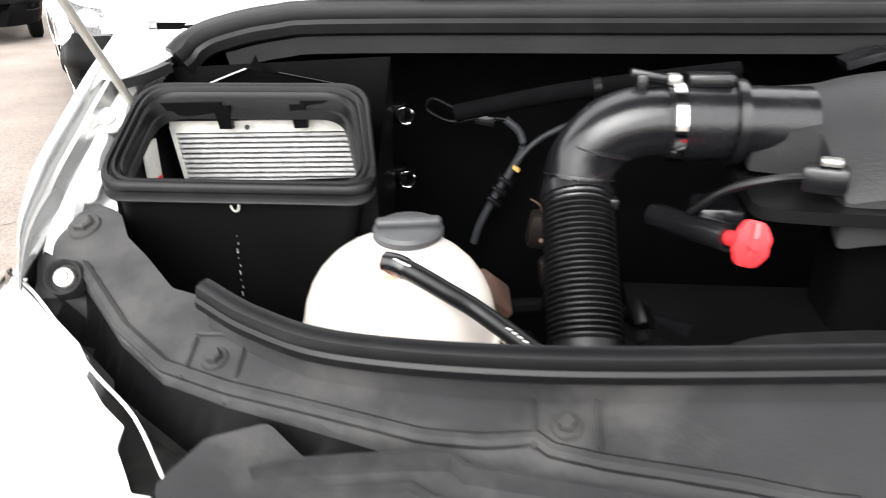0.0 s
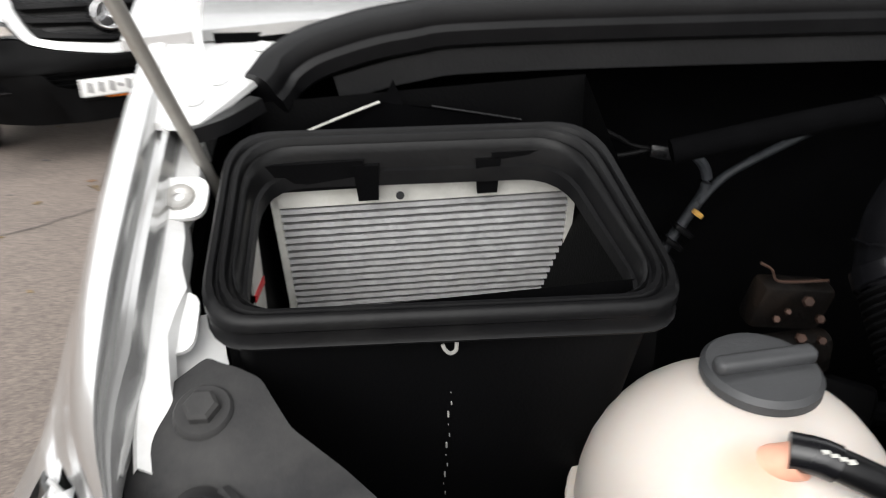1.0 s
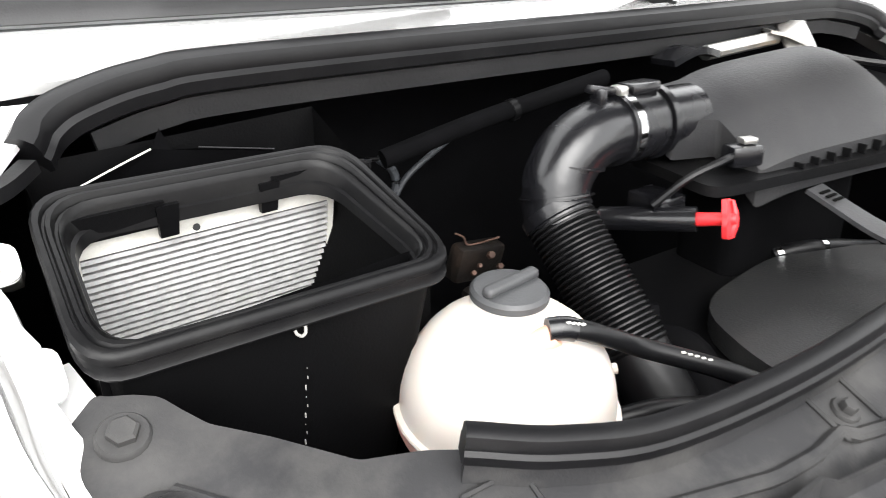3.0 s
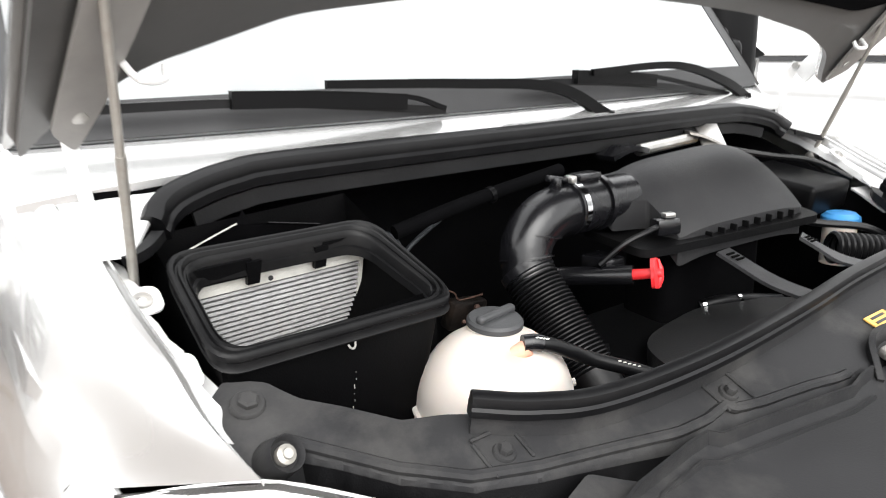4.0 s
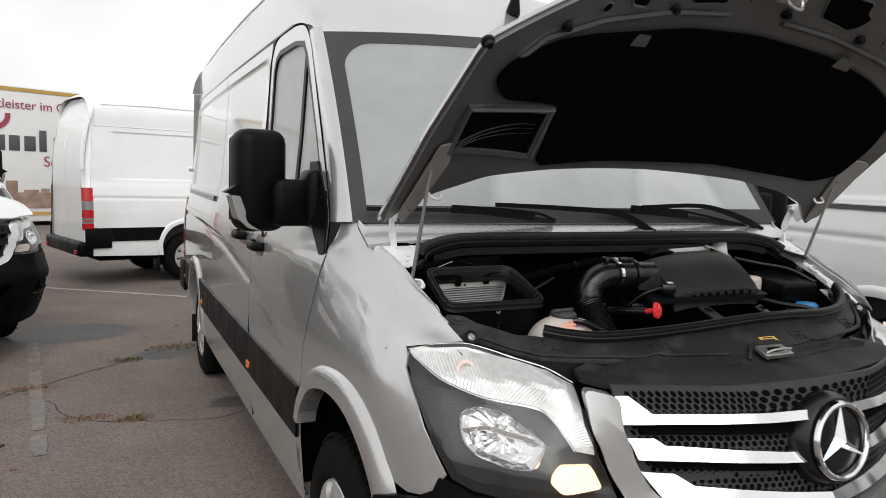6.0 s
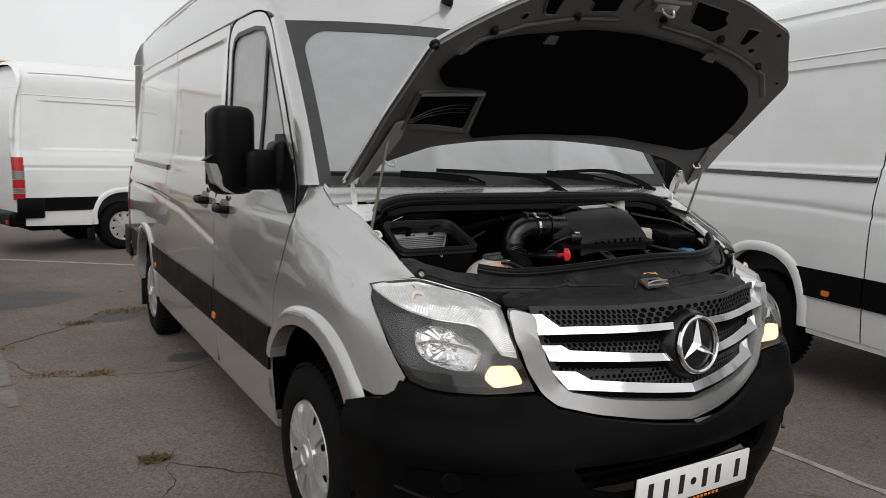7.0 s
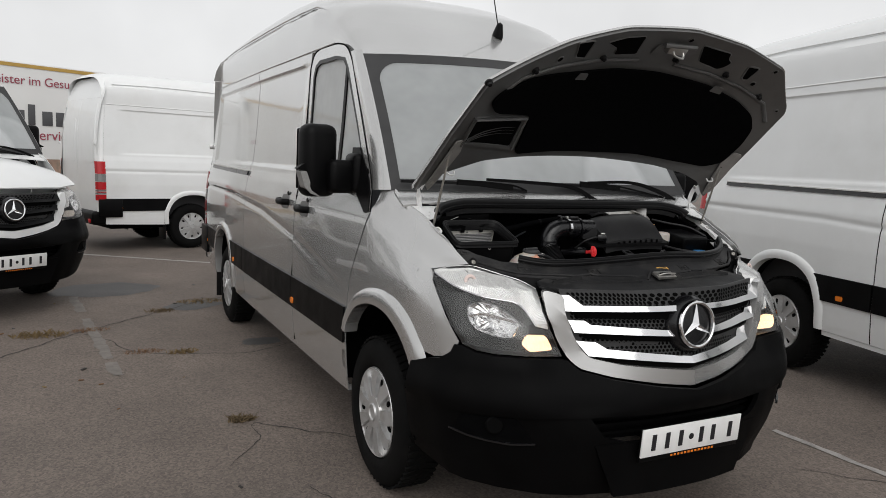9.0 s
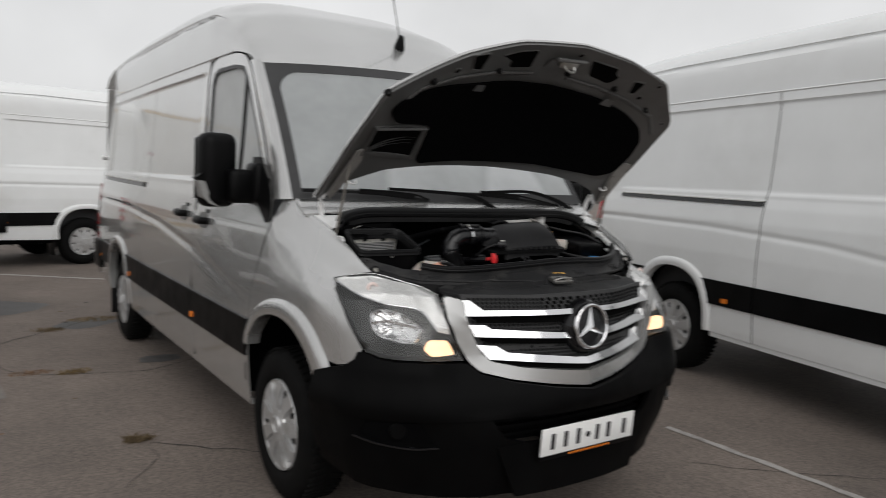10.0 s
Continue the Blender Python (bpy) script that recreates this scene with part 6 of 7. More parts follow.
stacked([(0.022, 0.008), (0.0235, 0.002), (0.022, -0.0015), (0.020, -0.0022), (0.018, -0.001), (0.010, -0.001), (0.008, -0.0025), (0.003, -0.0025), (0.0, -0.0005), (0.0, 0.0035), (0.004, 0.0048), (0.004, 0.0064), (0.0005, 0.0078), (0.0005, 0.0108), (0.0035, 0.012), (0.0065, 0.0125), (0.0065, 0.0145), (0.004, 0.0155), (0.006, 0.0175), (0.010, 0.0185), (0.022, 0.0195), (0.023, 0.0225), (0.034, 0.0230), (0.035, 0.0205)], "rim", RIMRUBBER, house, "grooved black rubber rim")
stacked([(0.024, 0.010), (0.046, 0.011, 0.10, 0.004), (0.20, 0.018, 0.10, 0.034), (0.42, 0.03, 0.08, 0.06)], "body", HOUSING, house)
cav = [(-0.752, 0.565), (-0.452, 0.585), (-0.466, 0.790), (-0.758, 0.766)]
bm = bmesh.new()
lo, hi = [bm.verts.new((x, y, 1.0)) for x, y in cav], [bm.verts.new((x, y, 1.2 + (y - 0.56) * 0.5)) for x, y in cav]
bm.faces.new(lo)
for i in range(4):
    bm.faces.new((lo[i], lo[(i + 1) % 4], hi[(i + 1) % 4], hi[i]))
part("inner_chamber", bm, HOUSING, house, smooth=False)
# the pleated filter leans against the back wall
fil = new("air_filter")
fil.parent = house
fil["label"] = "pleated grey-white cabin air filter"
fx0, fx1 = -0.736, -0.492


def fil_at(x, d, o=0.0):
    """A place on the filter's face: across x, d down from its head, o before it."""
    t = (x - fx0) / (fx1 - fx0)
    return Vector((x, 0.700 + 0.010 * t + 0.27 * d - o, 1.240 + 0.004 * t - d))


bm = bmesh.new()
prev = None
n = 22
for i in range(4 * n + 1):
    d = 0.009 + 0.160 * (i // 4 + (0.0, 0.24, 0.38, 0.86)[i % 4]) / n
    o = (-0.014, -0.012, 0.0035, 0.0055)[i % 4]
    row = [bm.verts.new(fil_at(fx0 + (fx1 - fx0) * j / 24, d, o + 0.0004 * math.sin(j * 2.1 + i * 1.7))) for j in range(25)]
    if prev:
        for j in range(24):
            bm.faces.new((prev[j], prev[j + 1], row[j + 1], row[j]))
    prev = row
part("pleats", bm, PLEAT, fil, smooth=False)
for name, x0, x1, d0, d1, o in (("head_strip", fx0 - 0.002, fx1 + 0.002, -0.007, 0.009, 0.006), ("side_strip", fx0 - 0.004, fx0 + 0.002, 0.0, 0.17, 0.006), ("side_strip", fx1 - 0.002, fx1 + 0.004, 0.0, 0.17, 0.006)):
    bm = patch([(x0, d0), (x1, d0), (x1, d1), (x0, d1)], lambda a, b, q=0: fil_at(a, b, o + q), 0.05, 0.008 if name == "head_strip" else 0.022)
    part(name, bm, FLEECE, fil)
for x in (-0.660, -0.565):
    bm = patch([(x - 0.010, -0.03), (x + 0.010, -0.03), (x + 0.008, 0.001), (x - 0.008, 0.001)], lambda a, b, q=0: fil_at(a, b, 0.020 + q), 0.05, 0.008)
    part("clip", bm, PLASTIC, house)
for a0, a1, b1 in ((-0.752, -0.662, -0.010), (-0.562, -0.478, -0.014)):
    part("shelf", patch([(a0, -0.034), (a1, -0.034), (a1, b1), (a0, b1)], lambda a, b, q=0: fil_at(a, b, 0.017 + q), 0.05, 0.012), PLASTIC, house)
part("dirt_mark", lathe([(0, 0.0008), (0.0035, 0.0008), (0.0035, 0)], 10, Matrix.Translation(fil_at(-0.635, 0.0, 0.0145)) @ Matrix.Rotation(radians(90), 4, "X")), DUSTY, fil)
tag = part("paper_tag", box(0.002, 0.035, 0.09, Matrix.Translation((-0.7495, 0.655, 1.185))), FLEECE, house, "white paper tag")
part("tag_stripe", box(0.003, 0.035, 0.006, Matrix.Translation((-0.749, 0.655, 1.18))), REDCAP, tag)
# clip hole and pale seam on the front wall
CRUMB = mat("dusty_foam_crumb", (0.22, 0.215, 0.20), 0.9, 0, 0.2, 90)
part("clip_hook", tube([(-0.6085, 0.5455, 1.1885), (-0.6070, 0.5445, 1.1850), (-0.6035, 0.5440, 1.1825), (-0.6000, 0.5445, 1.1845), (-0.5992, 0.5455, 1.1900)], 0.0014, 7, 5), CRUMB, house, "pale torn plastic hook")
for k in range(11):
    part("seam_crumb", box(0.0006 + 0.0004 * (k % 3), 0.001, 0.0015 + 0.002 * (k * 7 % 3), Matrix.Translation((-0.604 - 0.0006 * k + 0.001 * math.sin(k * 2.0), 0.5395 + 0.0012 * k * 0.9, 1.155 - 0.0095 * k)), 0.0005, 1), CRUMB, house)
for z in (1.235, 1.144):
    b = lathe([(0.007, 0.0), (0.008, 0.003), (0.011, 0.003), (0.013, 0.0), (0.013, -0.006)], 18, Matrix.Translation((-0.451, 0.800, z)) @ Matrix.Rotation(radians(90), 4, "X") @ Matrix.Rotation(radians(25), 4, "Y"))
    b = box(0.03, 0.02, 0.028, Matrix.Translation((-0.466, 0.812, z)), 0.004, 2, b)
    part("clasp", b, PLASTIC, house)
    part("clasp_ring", lathe([(0.0105, 0.004), (0.0118, 0.0055), (0.0132, 0.004), (0.0138, 0.0)], 18, Matrix.Translation((-0.451, 0.798, z)) @ Matrix.Rotation(radians(90), 4, "X") @ Matrix.Rotation(radians(25), 4, "Y")), CHROME, house)
flap = thing("torn_foil_flap", "torn black foil flap with pale edges", "foil")
bm = bmesh.new()
vs = [bm.verts.new(p) for p in ((-0.715, 0.755, 1.279), (-0.648, 0.752, 1.304), (-0.638, 0.756, 1.322), (-0.630, 0.754, 1.300), (-0.606, 0.752, 1.298), (-0.528, 0.757, 1.283), (-0.52, 0.77, 1.25), (-0.715, 0.77, 1.25))]
bm.faces.new(vs)
part("foil", bm, FELT, flap, smooth=False)
part("pale_edge", tube([(-0.714, 0.750, 1.281), (-0.68, 0.749, 1.294), (-0.650, 0.748, 1.305)], 0.001, 6, 4), FLEECE, flap)
part("pale_edge", tube([(-0.606, 0.748, 1.300), (-0.57, 0.75, 1.293), (-0.529, 0.752, 1.285)], 0.0008, 6, 4), DUSTY, flap)

# ------------------------------------------------------------------ coolant tank
tank = thing("coolant_tank", "cream-white round coolant tank with black cap", "coolant tank")
c = Vector((-0.418, 0.508, 1.068))
R = 0.104
prof = []
for k in range(17):
    a = math.pi / 2 - math.pi * k / 18
    r, z = R * math.cos(a) ** 0.82 if math.cos(a) > 0 else 0, R * 0.98 * math.sin(a)
    if abs(z + 0.022) < 0.006:
        r += 0.004
    prof.append((max(r, 0.0), z))
prof[0] = (0.0, R * 0.98)
tilt = Matrix.Translation(c) @ Matrix.Rotation(radians(6), 4, "X")
part("tank_upper", lathe(prof[:10], 48, tilt), TANK, tank, angle=80)
part("tank_lower", lathe(prof[9:], 48, tilt), TANKLOW, tank, angle=80)
part("weld_seam", lathe([(R * 0.97, 0.001), (R + 0.005, -0.0005), (R + 0.006, -0.003), (R + 0.005, -0.0055), (R * 0.97, -0.007)], 48, tilt), TANK, tank)
neck = tilt @ Matrix.Translation((0.010, 0.021, R * 0.96))
part("neck", lathe([(0.038, -0.012), (0.036, 0.000), (0.034, 0.002)], 32, neck), TANK, tank)
cap = part("cap", lathe([(0, 0.013), (0.027, 0.013), (0.034, 0.0115), (0.0372, 0.008), (0.0372, 0.002), (0.034, 0.0)], 40, neck), CAPMAT, tank, "black screw cap with a grip bar")
part("grip_bar", box(0.069, 0.013, 0.012, neck @ Matrix.Translation((0.001, 0, 0.0155)) @ Matrix.Rotation(radians(8), 4, "Z"), 0.005, 3), CAPMAT, cap)
hp = [(-0.421, 0.452, 1.168), (-0.408, 0.446, 1.168), (-0.390, 0.438, 1.163), (-0.36, 0.432, 1.148), (-0.326, 0.425, 1.130), (-0.27, 0.385, 1.108), (-0.22, 0.345, 1.082), (-0.17, 0.31, 1.05)]
part("nipple", rod((-0.436, 0.468, 1.144), (-0.414, 0.449, 1.163), 0.011, 16), TANKPINK, tank, "orange-stained hose nipple")
hose = thing("coolant_hose", "thin black rubber hose with printed marks", "hose")
part("hose_body", tube(hp, 0.0095, 16, 6), RUBBER, hose)
part("hose_end", tube([hp[0], hp[1], Vector(hp[1]).lerp(Vector(hp[2]), 0.5)], 0.0108, 16, 4), GLOSSY, hose)
for k in range(4):
    p = Vector(hp[1]).lerp(Vector(hp[2]), 0.2 + 0.22 * k) + Vector((-0.004, -0.005, 0.0095))
    part("print_mark", box(0.004, 0.003, 0.001, Matrix.Translation(p)), FLEECE, hose)
for k in range(5):
    p = Vector(hp[4]).lerp(Vector(hp[5]), 0.50 + 0.09 * k) + Vector((-0.002, -0.004, 0.0084))
    part("print_mark", box(0.004, 0.0025, 0.001, Matrix.Translation(p) @ Matrix.Rotation(radians(-35), 4, "Z")), FLEECE, hose)
part("lower_hose", tube([(-0.33, 0.46, 1.03), (-0.28, 0.44, 1.035), (-0.22, 0.43, 1.02), (-0.15, 0.42, 1.0)], 0.012, 12, 5), RUBBER, hose)
part("overflow_nub", rod((-0.305, 0.50, 1.06), (-0.285, 0.49, 1.062), 0.006, 8), TANK, tank)

# ------------------------------------------------------------------ air duct and filter box
duct = thing("air_duct", "black ribbed plastic air intake duct", "air duct")
ctr = [(0.02, 0.672, 1.258), (-0.05, 0.668, 1.260), (-0.12, 0.662, 1.261), (-0.16, 0.660, 1.259), (-0.195, 0.660, 1.244), (-0.216, 0.660, 1.217), (-0.223, 0.655, 1.187), (-0.224, 0.645, 1.165)]
part("elbow", tube(ctr[2:], 0.0415, 28, 6), GLOSSY, duct, "smooth black elbow")
part("sleeve", tube([(-0.063, 0.668, 1.260), (-0.133, 0.662, 1.261)], 0.0455, 28, 3), GLOSSY, duct)
part("sleeve", tube([(0.03, 0.672, 1.258), (-0.068, 0.668, 1.260)], 0.0415, 28, 3), GLOSSY, duct)
part("socket_ring", tube([(-0.045, 0.668, 1.260), (-0.055, 0.668, 1.260)], 0.049, 28, 2), GLOSSY, duct)
part("hose_clamp", lathe([(0.0455, -0.006), (0.0472, -0.006), (0.0472, 0.006), (0.0455, 0.006)], 36, along((-0.121, 0.6625, 1.261), (-0.133, 0.6618, 1.261))), CHROME, duct, "bright steel hose clamp")
part("clamp_screw", box(0.014, 0.02, 0.012, Matrix.Translation((-0.125, 0.655, 1.310)), 0.003), STEEL, duct)
part("sleeve_block", box(0.05, 0.03, 0.014, Matrix.Translation((-0.085, 0.66, 1.309)), 0.003), GLOSSY, duct)
part("sleeve_key", box(0.012, 0.02, 0.02, Matrix.Translation((-0.16, 0.655, 1.306)), 0.003), GLOSSY, duct)
part("clamp_tail", box(0.05, 0.014, 0.010, Matrix.Translation((-0.148, 0.66, 1.312)) @ Matrix.Rotation(radians(10), 4, "Y"), 0.003), GLOSSY, duct)
for p, q in (((-0.201, 0.66, 1.232), (-0.206, 0.66, 1.210)), ((-0.2215, 0.656, 1.195), (-0.223, 0.652, 1.18))):
    part("mould_line", lathe([(0.0415, -0.0012), (0.0455, -0.001), (0.0455, 0.001), (0.0415, 0.0012)], 32, along(p, q)), GLOSSY, duct)
a, b = Vector((-0.224, 0.648, 1.172)), Vector((-0.212, 0.475, 0.99))
ln = (b - a).length
prof = []
for k in range(27):
    z = ln * k / 38
    prof += [(0.0368, z), (0.0425, z + ln / 38 * 0.35), (0.0425, z + ln / 38 * 0.65)]
prof += [(0.040, ln * 27.2 / 38), (0.0395, ln * 30 / 38), (0.0395, ln)]
part("bellows", lathe(prof, 28, along(a, b)), RUBBER, duct, "ribbed black bellows", angle=20)
part("bellows_collar", lathe([(0.041, -0.012), (0.044, -0.01), (0.044, 0.004), (0.040, 0.006)], 28, along(a, b)), GLOSSY, duct)
part("collar_lug", box(0.012, 0.016, 0.014, Matrix.Translation((-0.184, 0.63, 1.172)), 0.003), GLOSSY, duct)

LIDGREY = mat("dusty_lid_plastic", (0.014, 0.014, 0.015), 0.48, 0, 0.2, 9, 0.15, 300, dirt=(0.036, 0.035, 0.034), dscale=6, damt=0.4, spec=0.25)
LITARM = mat("grey_bracket_plastic", (0.032, 0.032, 0.034), 0.45, 0, 0.2, 20, 0.1, 200)
airbox = thing("air_filter_box", "black plastic air filter box with a domed lid", "air filter box")


def lid(x, v, o=0.0):
    """The lid: x across, v from its front edge 0 to its back 1."""
    t = (x - 0.045) / 0.30
    y = (0.553 - 0.05 * t) + v * (0.150 + 0.02 * t)
    z = 1.205 + 0.022 * t + 0.105 * math.sin(min(1, v * 1.02) * 1.45) ** 0.9 - 0.012 * (2 * max(0.0, min(1.0, t)) - 1) ** 4
    return (x, y, z + o)


poly = [(0.042, 0.03), (0.340, 0.0), (0.345, 1.0), (-0.050, 1.0), (-0.035, 0.50), (0.030, 0.44)]
part("lid", patch(rounded(poly, [0.02, 0.02, 0.02, 0.02, 0.01, 0.01], 3), lid, 0.02, 0.05, stepv=0.08), LIDGREY, airbox, "domed black lid")
for k in range(8):
    x = 0.10 + 0.029 * k
    p = Vector(lid(x, 0.02))
    part("lid_rib", box(0.003, 0.018, 0.016, Matrix.Translation(p + Vector((0, -0.004, -0.014))), 0.001, 1), PLASTIC, airbox)
fl = [(-0.045, 0.565), (0.0, 0.552), (0.36, 0.478), (0.385, 0.60), (0.37, 0.70), (-0.045, 0.71)]
part("flange", patch(rounded(fl, 0.02, 3), lambda a, b, o=0: (a, b, 1.190 + 0.06 * (a - 0.045) + 0.12 * (b - 0.5) + o), 0.08, 0.014), PLASTIC, airbox)
# shade below the flange is put into the body's near-black
part("box_body", patch(rounded([(0.08, 0.61), (0.335, 0.575), (0.345, 0.62), (0.335, 0.70), (0.08, 0.71)], 0.02, 3), lambda a, b, o=0: (a, b, 1.18 + o), 0.1, 0.17), FELT, airbox)
part("sensor", box(0.045, 0.03, 0.028, Matrix.Translation((0.022, 0.575, 1.222)) @ Matrix.Rotation(radians(-20), 4, "Z"), 0.005), GLOSSY, airbox)
part("sensor_clip", box(0.02, 0.016, 0.008, Matrix.Translation((0.025, 0.572, 1.241)) @ Matrix.Rotation(radians(-20), 4, "Z"), 0.002), STEEL, airbox)
part("sensor_lead", tube([(0.005, 0.575, 1.224), (-0.03, 0.57, 1.222), (-0.07, 0.585, 1.205), (-0.10, 0.61, 1.17)], 0.005, 8, 6), RUBBER, airbox)
for x0, y0, x1, y1 in ((0.135, 0.535, 0.125, 0.375), (0.335, 0.50, 0.36, 0.395)):
    a, b = Vector((x0, y0, 1.165)), Vector((x1, y1, 1.125))
    mid = a.lerp(b, 0.55) + Vector((0.01, 0, -0.012))
    arm = part("bracket_arm", sweep(curve_points([a, mid, b], 5), rect(0.042, 0.006)), LITARM, airbox)
    for k in range(3):
        part("arm_slot", box(0.022, 0.004, 0.002, Matrix.Translation(a.lerp(b, 0.10 + 0.06 * k) + Vector((0, 0, 0.003))) @ Matrix.Rotation(radians(14), 4, "X")), HOLE, arm)

dip = thing("red_handle", "bright red two-winged handle on a black stem", "handle")
d0 = Vector((-0.056, 0.530, 1.165))
ax = Vector((0.25, -0.87, 0.2)).normalized()
turn_m = along(d0, d0 + ax) @ Matrix.Rotation(radians(75), 4, "Z")
wing = []
for k in range(40):
    a = k * math.tau / 40
    r = 0.0195 + 0.0065 * abs(math.cos(a)) ** 1.4 - 0.0015 * abs(math.cos(4 * a))
    wing.append((r * math.cos(a), r * math.sin(a)))
b = patch(wing, lambda x, y, o=0: turn_m @ Vector((x, y, 0.004 - 7.0 * x * x + o)), 0.008, 0.006)
part("wing", b, REDCAP, dip, "moulded red plastic")
part("wing_rib", sweep([turn_m @ Vector((x, 0, 0.006 - 7.0 * x * x)) for x in np.linspace(-0.022, 0.022, 9)], rect(0.004, 0.005)), REDCAP, dip)
part("hub", lathe([(0, 0.009), (0.006, 0.009), (0.008, 0.005), (0.0085, -0.02), (0.009, -0.045), (0, -0.046)], 18, along(d0, d0 + ax)), REDCAP, dip)
part("stem", rod(d0 - ax * 0.04, d0 - ax * 0.15 + Vector((-0.03, 0, 0.01)), 0.016, 14), GLOSSY, dip)
part("stem_block", box(0.05, 0.06, 0.03, Matrix.Translation(d0 - ax * 0.11 + Vector((0.02, 0, 0.02))), 0.006), GLOSSY, dip)

# ------------------------------------------------------------------ leads and fittings further back
lead = thing("wiring_loom", "taped grey wiring loom with clips", "wiring")
part("loom", tube([(-0.314, 0.92, 1.203), (-0.292, 0.92, 1.183), (-0.287, 0.92, 1.156), (-0.303, 0.92, 1.124), (-0.325, 0.92, 1.086), (-0.351, 0.92, 1.033), (-0.362, 0.92, 0.998)], 0.0062, 10, 5), LOOM, lead)
part("loom_branch", tube([(-0.295, 0.915, 1.140), (-0.270, 0.92, 1.166), (-0.236, 0.92, 1.188), (-0.16, 0.94, 1.215)], 0.0045, 8, 5), LOOM, lead)
part("loom_black", tube([(-0.314, 0.92, 1.203), (-0.37, 0.92, 1.208), (-0.396, 0.92, 1.221), (-0.426, 0.92, 1.234), (-0.436, 0.92, 1.220), (-0.422, 0.92, 1.208), (-0.396, 0.92, 1.199), (-0.36, 0.92, 1.204)], 0.0032, 8, 6), PLASTIC, lead)
part("yellow_tie", box(0.012, 0.010, 0.006, Matrix.Translation((-0.296, 0.912, 1.128)) @ Matrix.Rotation(radians(35), 4, "Y"), 0.001), STICKER, lead)
for p in ((-0.322, 0.912, 1.092), (-0.312, 0.912, 1.108), (-0.330, 0.912, 1.075)):
    part("tie", box(0.024, 0.018, 0.006, Matrix.Translation(p) @ Matrix.Rotation(radians(35), 4, "Y"), 0.001), RUBBER, lead)
part("connector", box(0.030, 0.014, 0.016, Matrix.Translation((-0.345, 0.915, 1.203)) @ Matrix.Rotation(radians(10), 4, "Y"), 0.003), GLOSSY, lead, "black plug connector")
pipe = thing("cowl_hose", "black corrugated hose under the cowl", "hose")
part("hose_body", tube([(-0.38, 0.79, 1.24), (-0.25, 0.775, 1.27), (-0.12, 0.77, 1.29), (-0.02, 0.78, 1.30)], 0.012, 12, 6), FELT, pipe)
part("hose_clip", rod((-0.20, 0.772, 1.277), (-0.19, 0.772, 1.279), 0.0145, 12), PLASTIC, pipe)
bra = thing("cowl_bracket", "bright bent steel bracket under the cowl", "bracket")
part("plate", sweep(curve_points([(0.39, 0.80, 1.335), (0.42, 0.775, 1.325), (0.45, 0.745, 1.305), (0.46, 0.735, 1.29)], 4), rect(0.07, 0.005)), STEEL, bra)
part("fold", box(0.05, 0.11, 0.006, Matrix.Translation((0.428, 0.762, 1.322)) @ Matrix.Rotation(radians(-42), 4, "Z") @ Matrix.Rotation(radians(24), 4, "X"), 0.002), STEEL, bra)
part("bar", rod((0.20, 0.775, 1.315), (0.40, 0.785, 1.322), 0.012, 10), STEEL, bra)
part("grey_cover", sweep(curve_points([(0.10, 0.775, 1.31), (0.15, 0.77, 1.325), (0.20, 0.775, 1.315)], 4), rect(0.05, 0.01)), GLOSSY, bra)
wash = thing("washer_bottle", "pale washer bottle with a blue cap", "bottle")
part("bottle_neck", lathe([(0.035, -0.09), (0.035, 0.0), (0.0, 0.0)], 20, Matrix.Translation((0.66, 0.575, 1.125))), TANK, wash)
part("blue_cap", lathe([(0.0, 0.026), (0.030, 0.024), (0.040, 0.016), (0.042, 0.004), (0.038, 0.0)], 24, Matrix.Translation((0.66, 0.575, 1.125))), BLUE, wash, "blue flip cap")
oil = thing("brake_fluid_tank", "small pale fluid tank with a yellow-ringed cap", "fluid tank")
part("tank_body", box(0.10, 0.07, 0.06, Matrix.Translation((0.52, 0.72, 1.20)), 0.015, 3), TANK, oil)
part("cap", lathe([(0, 0.022), (0.022, 0.022), (0.026, 0.016), (0.026, 0)], 20, Matrix.Translation((0.47, 0.735, 1.245))), GLOSSY, oil)
part("cap_ring", lathe([(0.013, 0.0225), (0.020, 0.0235), (0.022, 0.0225)], 20, Matrix.Translation((0.47, 0.735, 1.2455))), STICKER, oil)
fuse = thing("fuse_box", "black plastic fuse box beside the wing", "fuse box")
part("lid", box(0.17, 0.20, 0.07, Matrix.Translation((0.66, 0.70, 1.19)) @ Matrix.Rotation(radians(8), 4, "X"), 0.012, 3), PLASTIC, fuse)
part("cable", tube([(0.50, 0.76, 1.29), (0.56, 0.70, 1.275), (0.64, 0.64, 1.26), (0.70, 0.58, 1.22)], 0.006, 8, 5), RUBBER, fuse)
part("cable", tube([(0.42, 0.66, 1.18), (0.48, 0.55, 1.16), (0.55, 0.48, 1.15), (0.60, 0.44, 1.12)], 0.008, 8, 5), RUBBER, fuse)
bel = thing("ribbed_hose", "black ribbed hose beside the filter box", "hose")
a, b = Vector((0.46, 0.50, 1.12)), Vector((0.60, 0.40, 1.10))
prof = []
for k in range(14):
    z = (b - a).length * k / 14
    prof += [(0.028, z), (0.033, z + 0.004), (0.033, z + 0.008)]
part("bellows", lathe(prof, 20, along(a, b)), RUBBER, bel)
eng = thing("engine_block_parts", "grimy brown and metal engine parts", "engine")
random.seed(5)
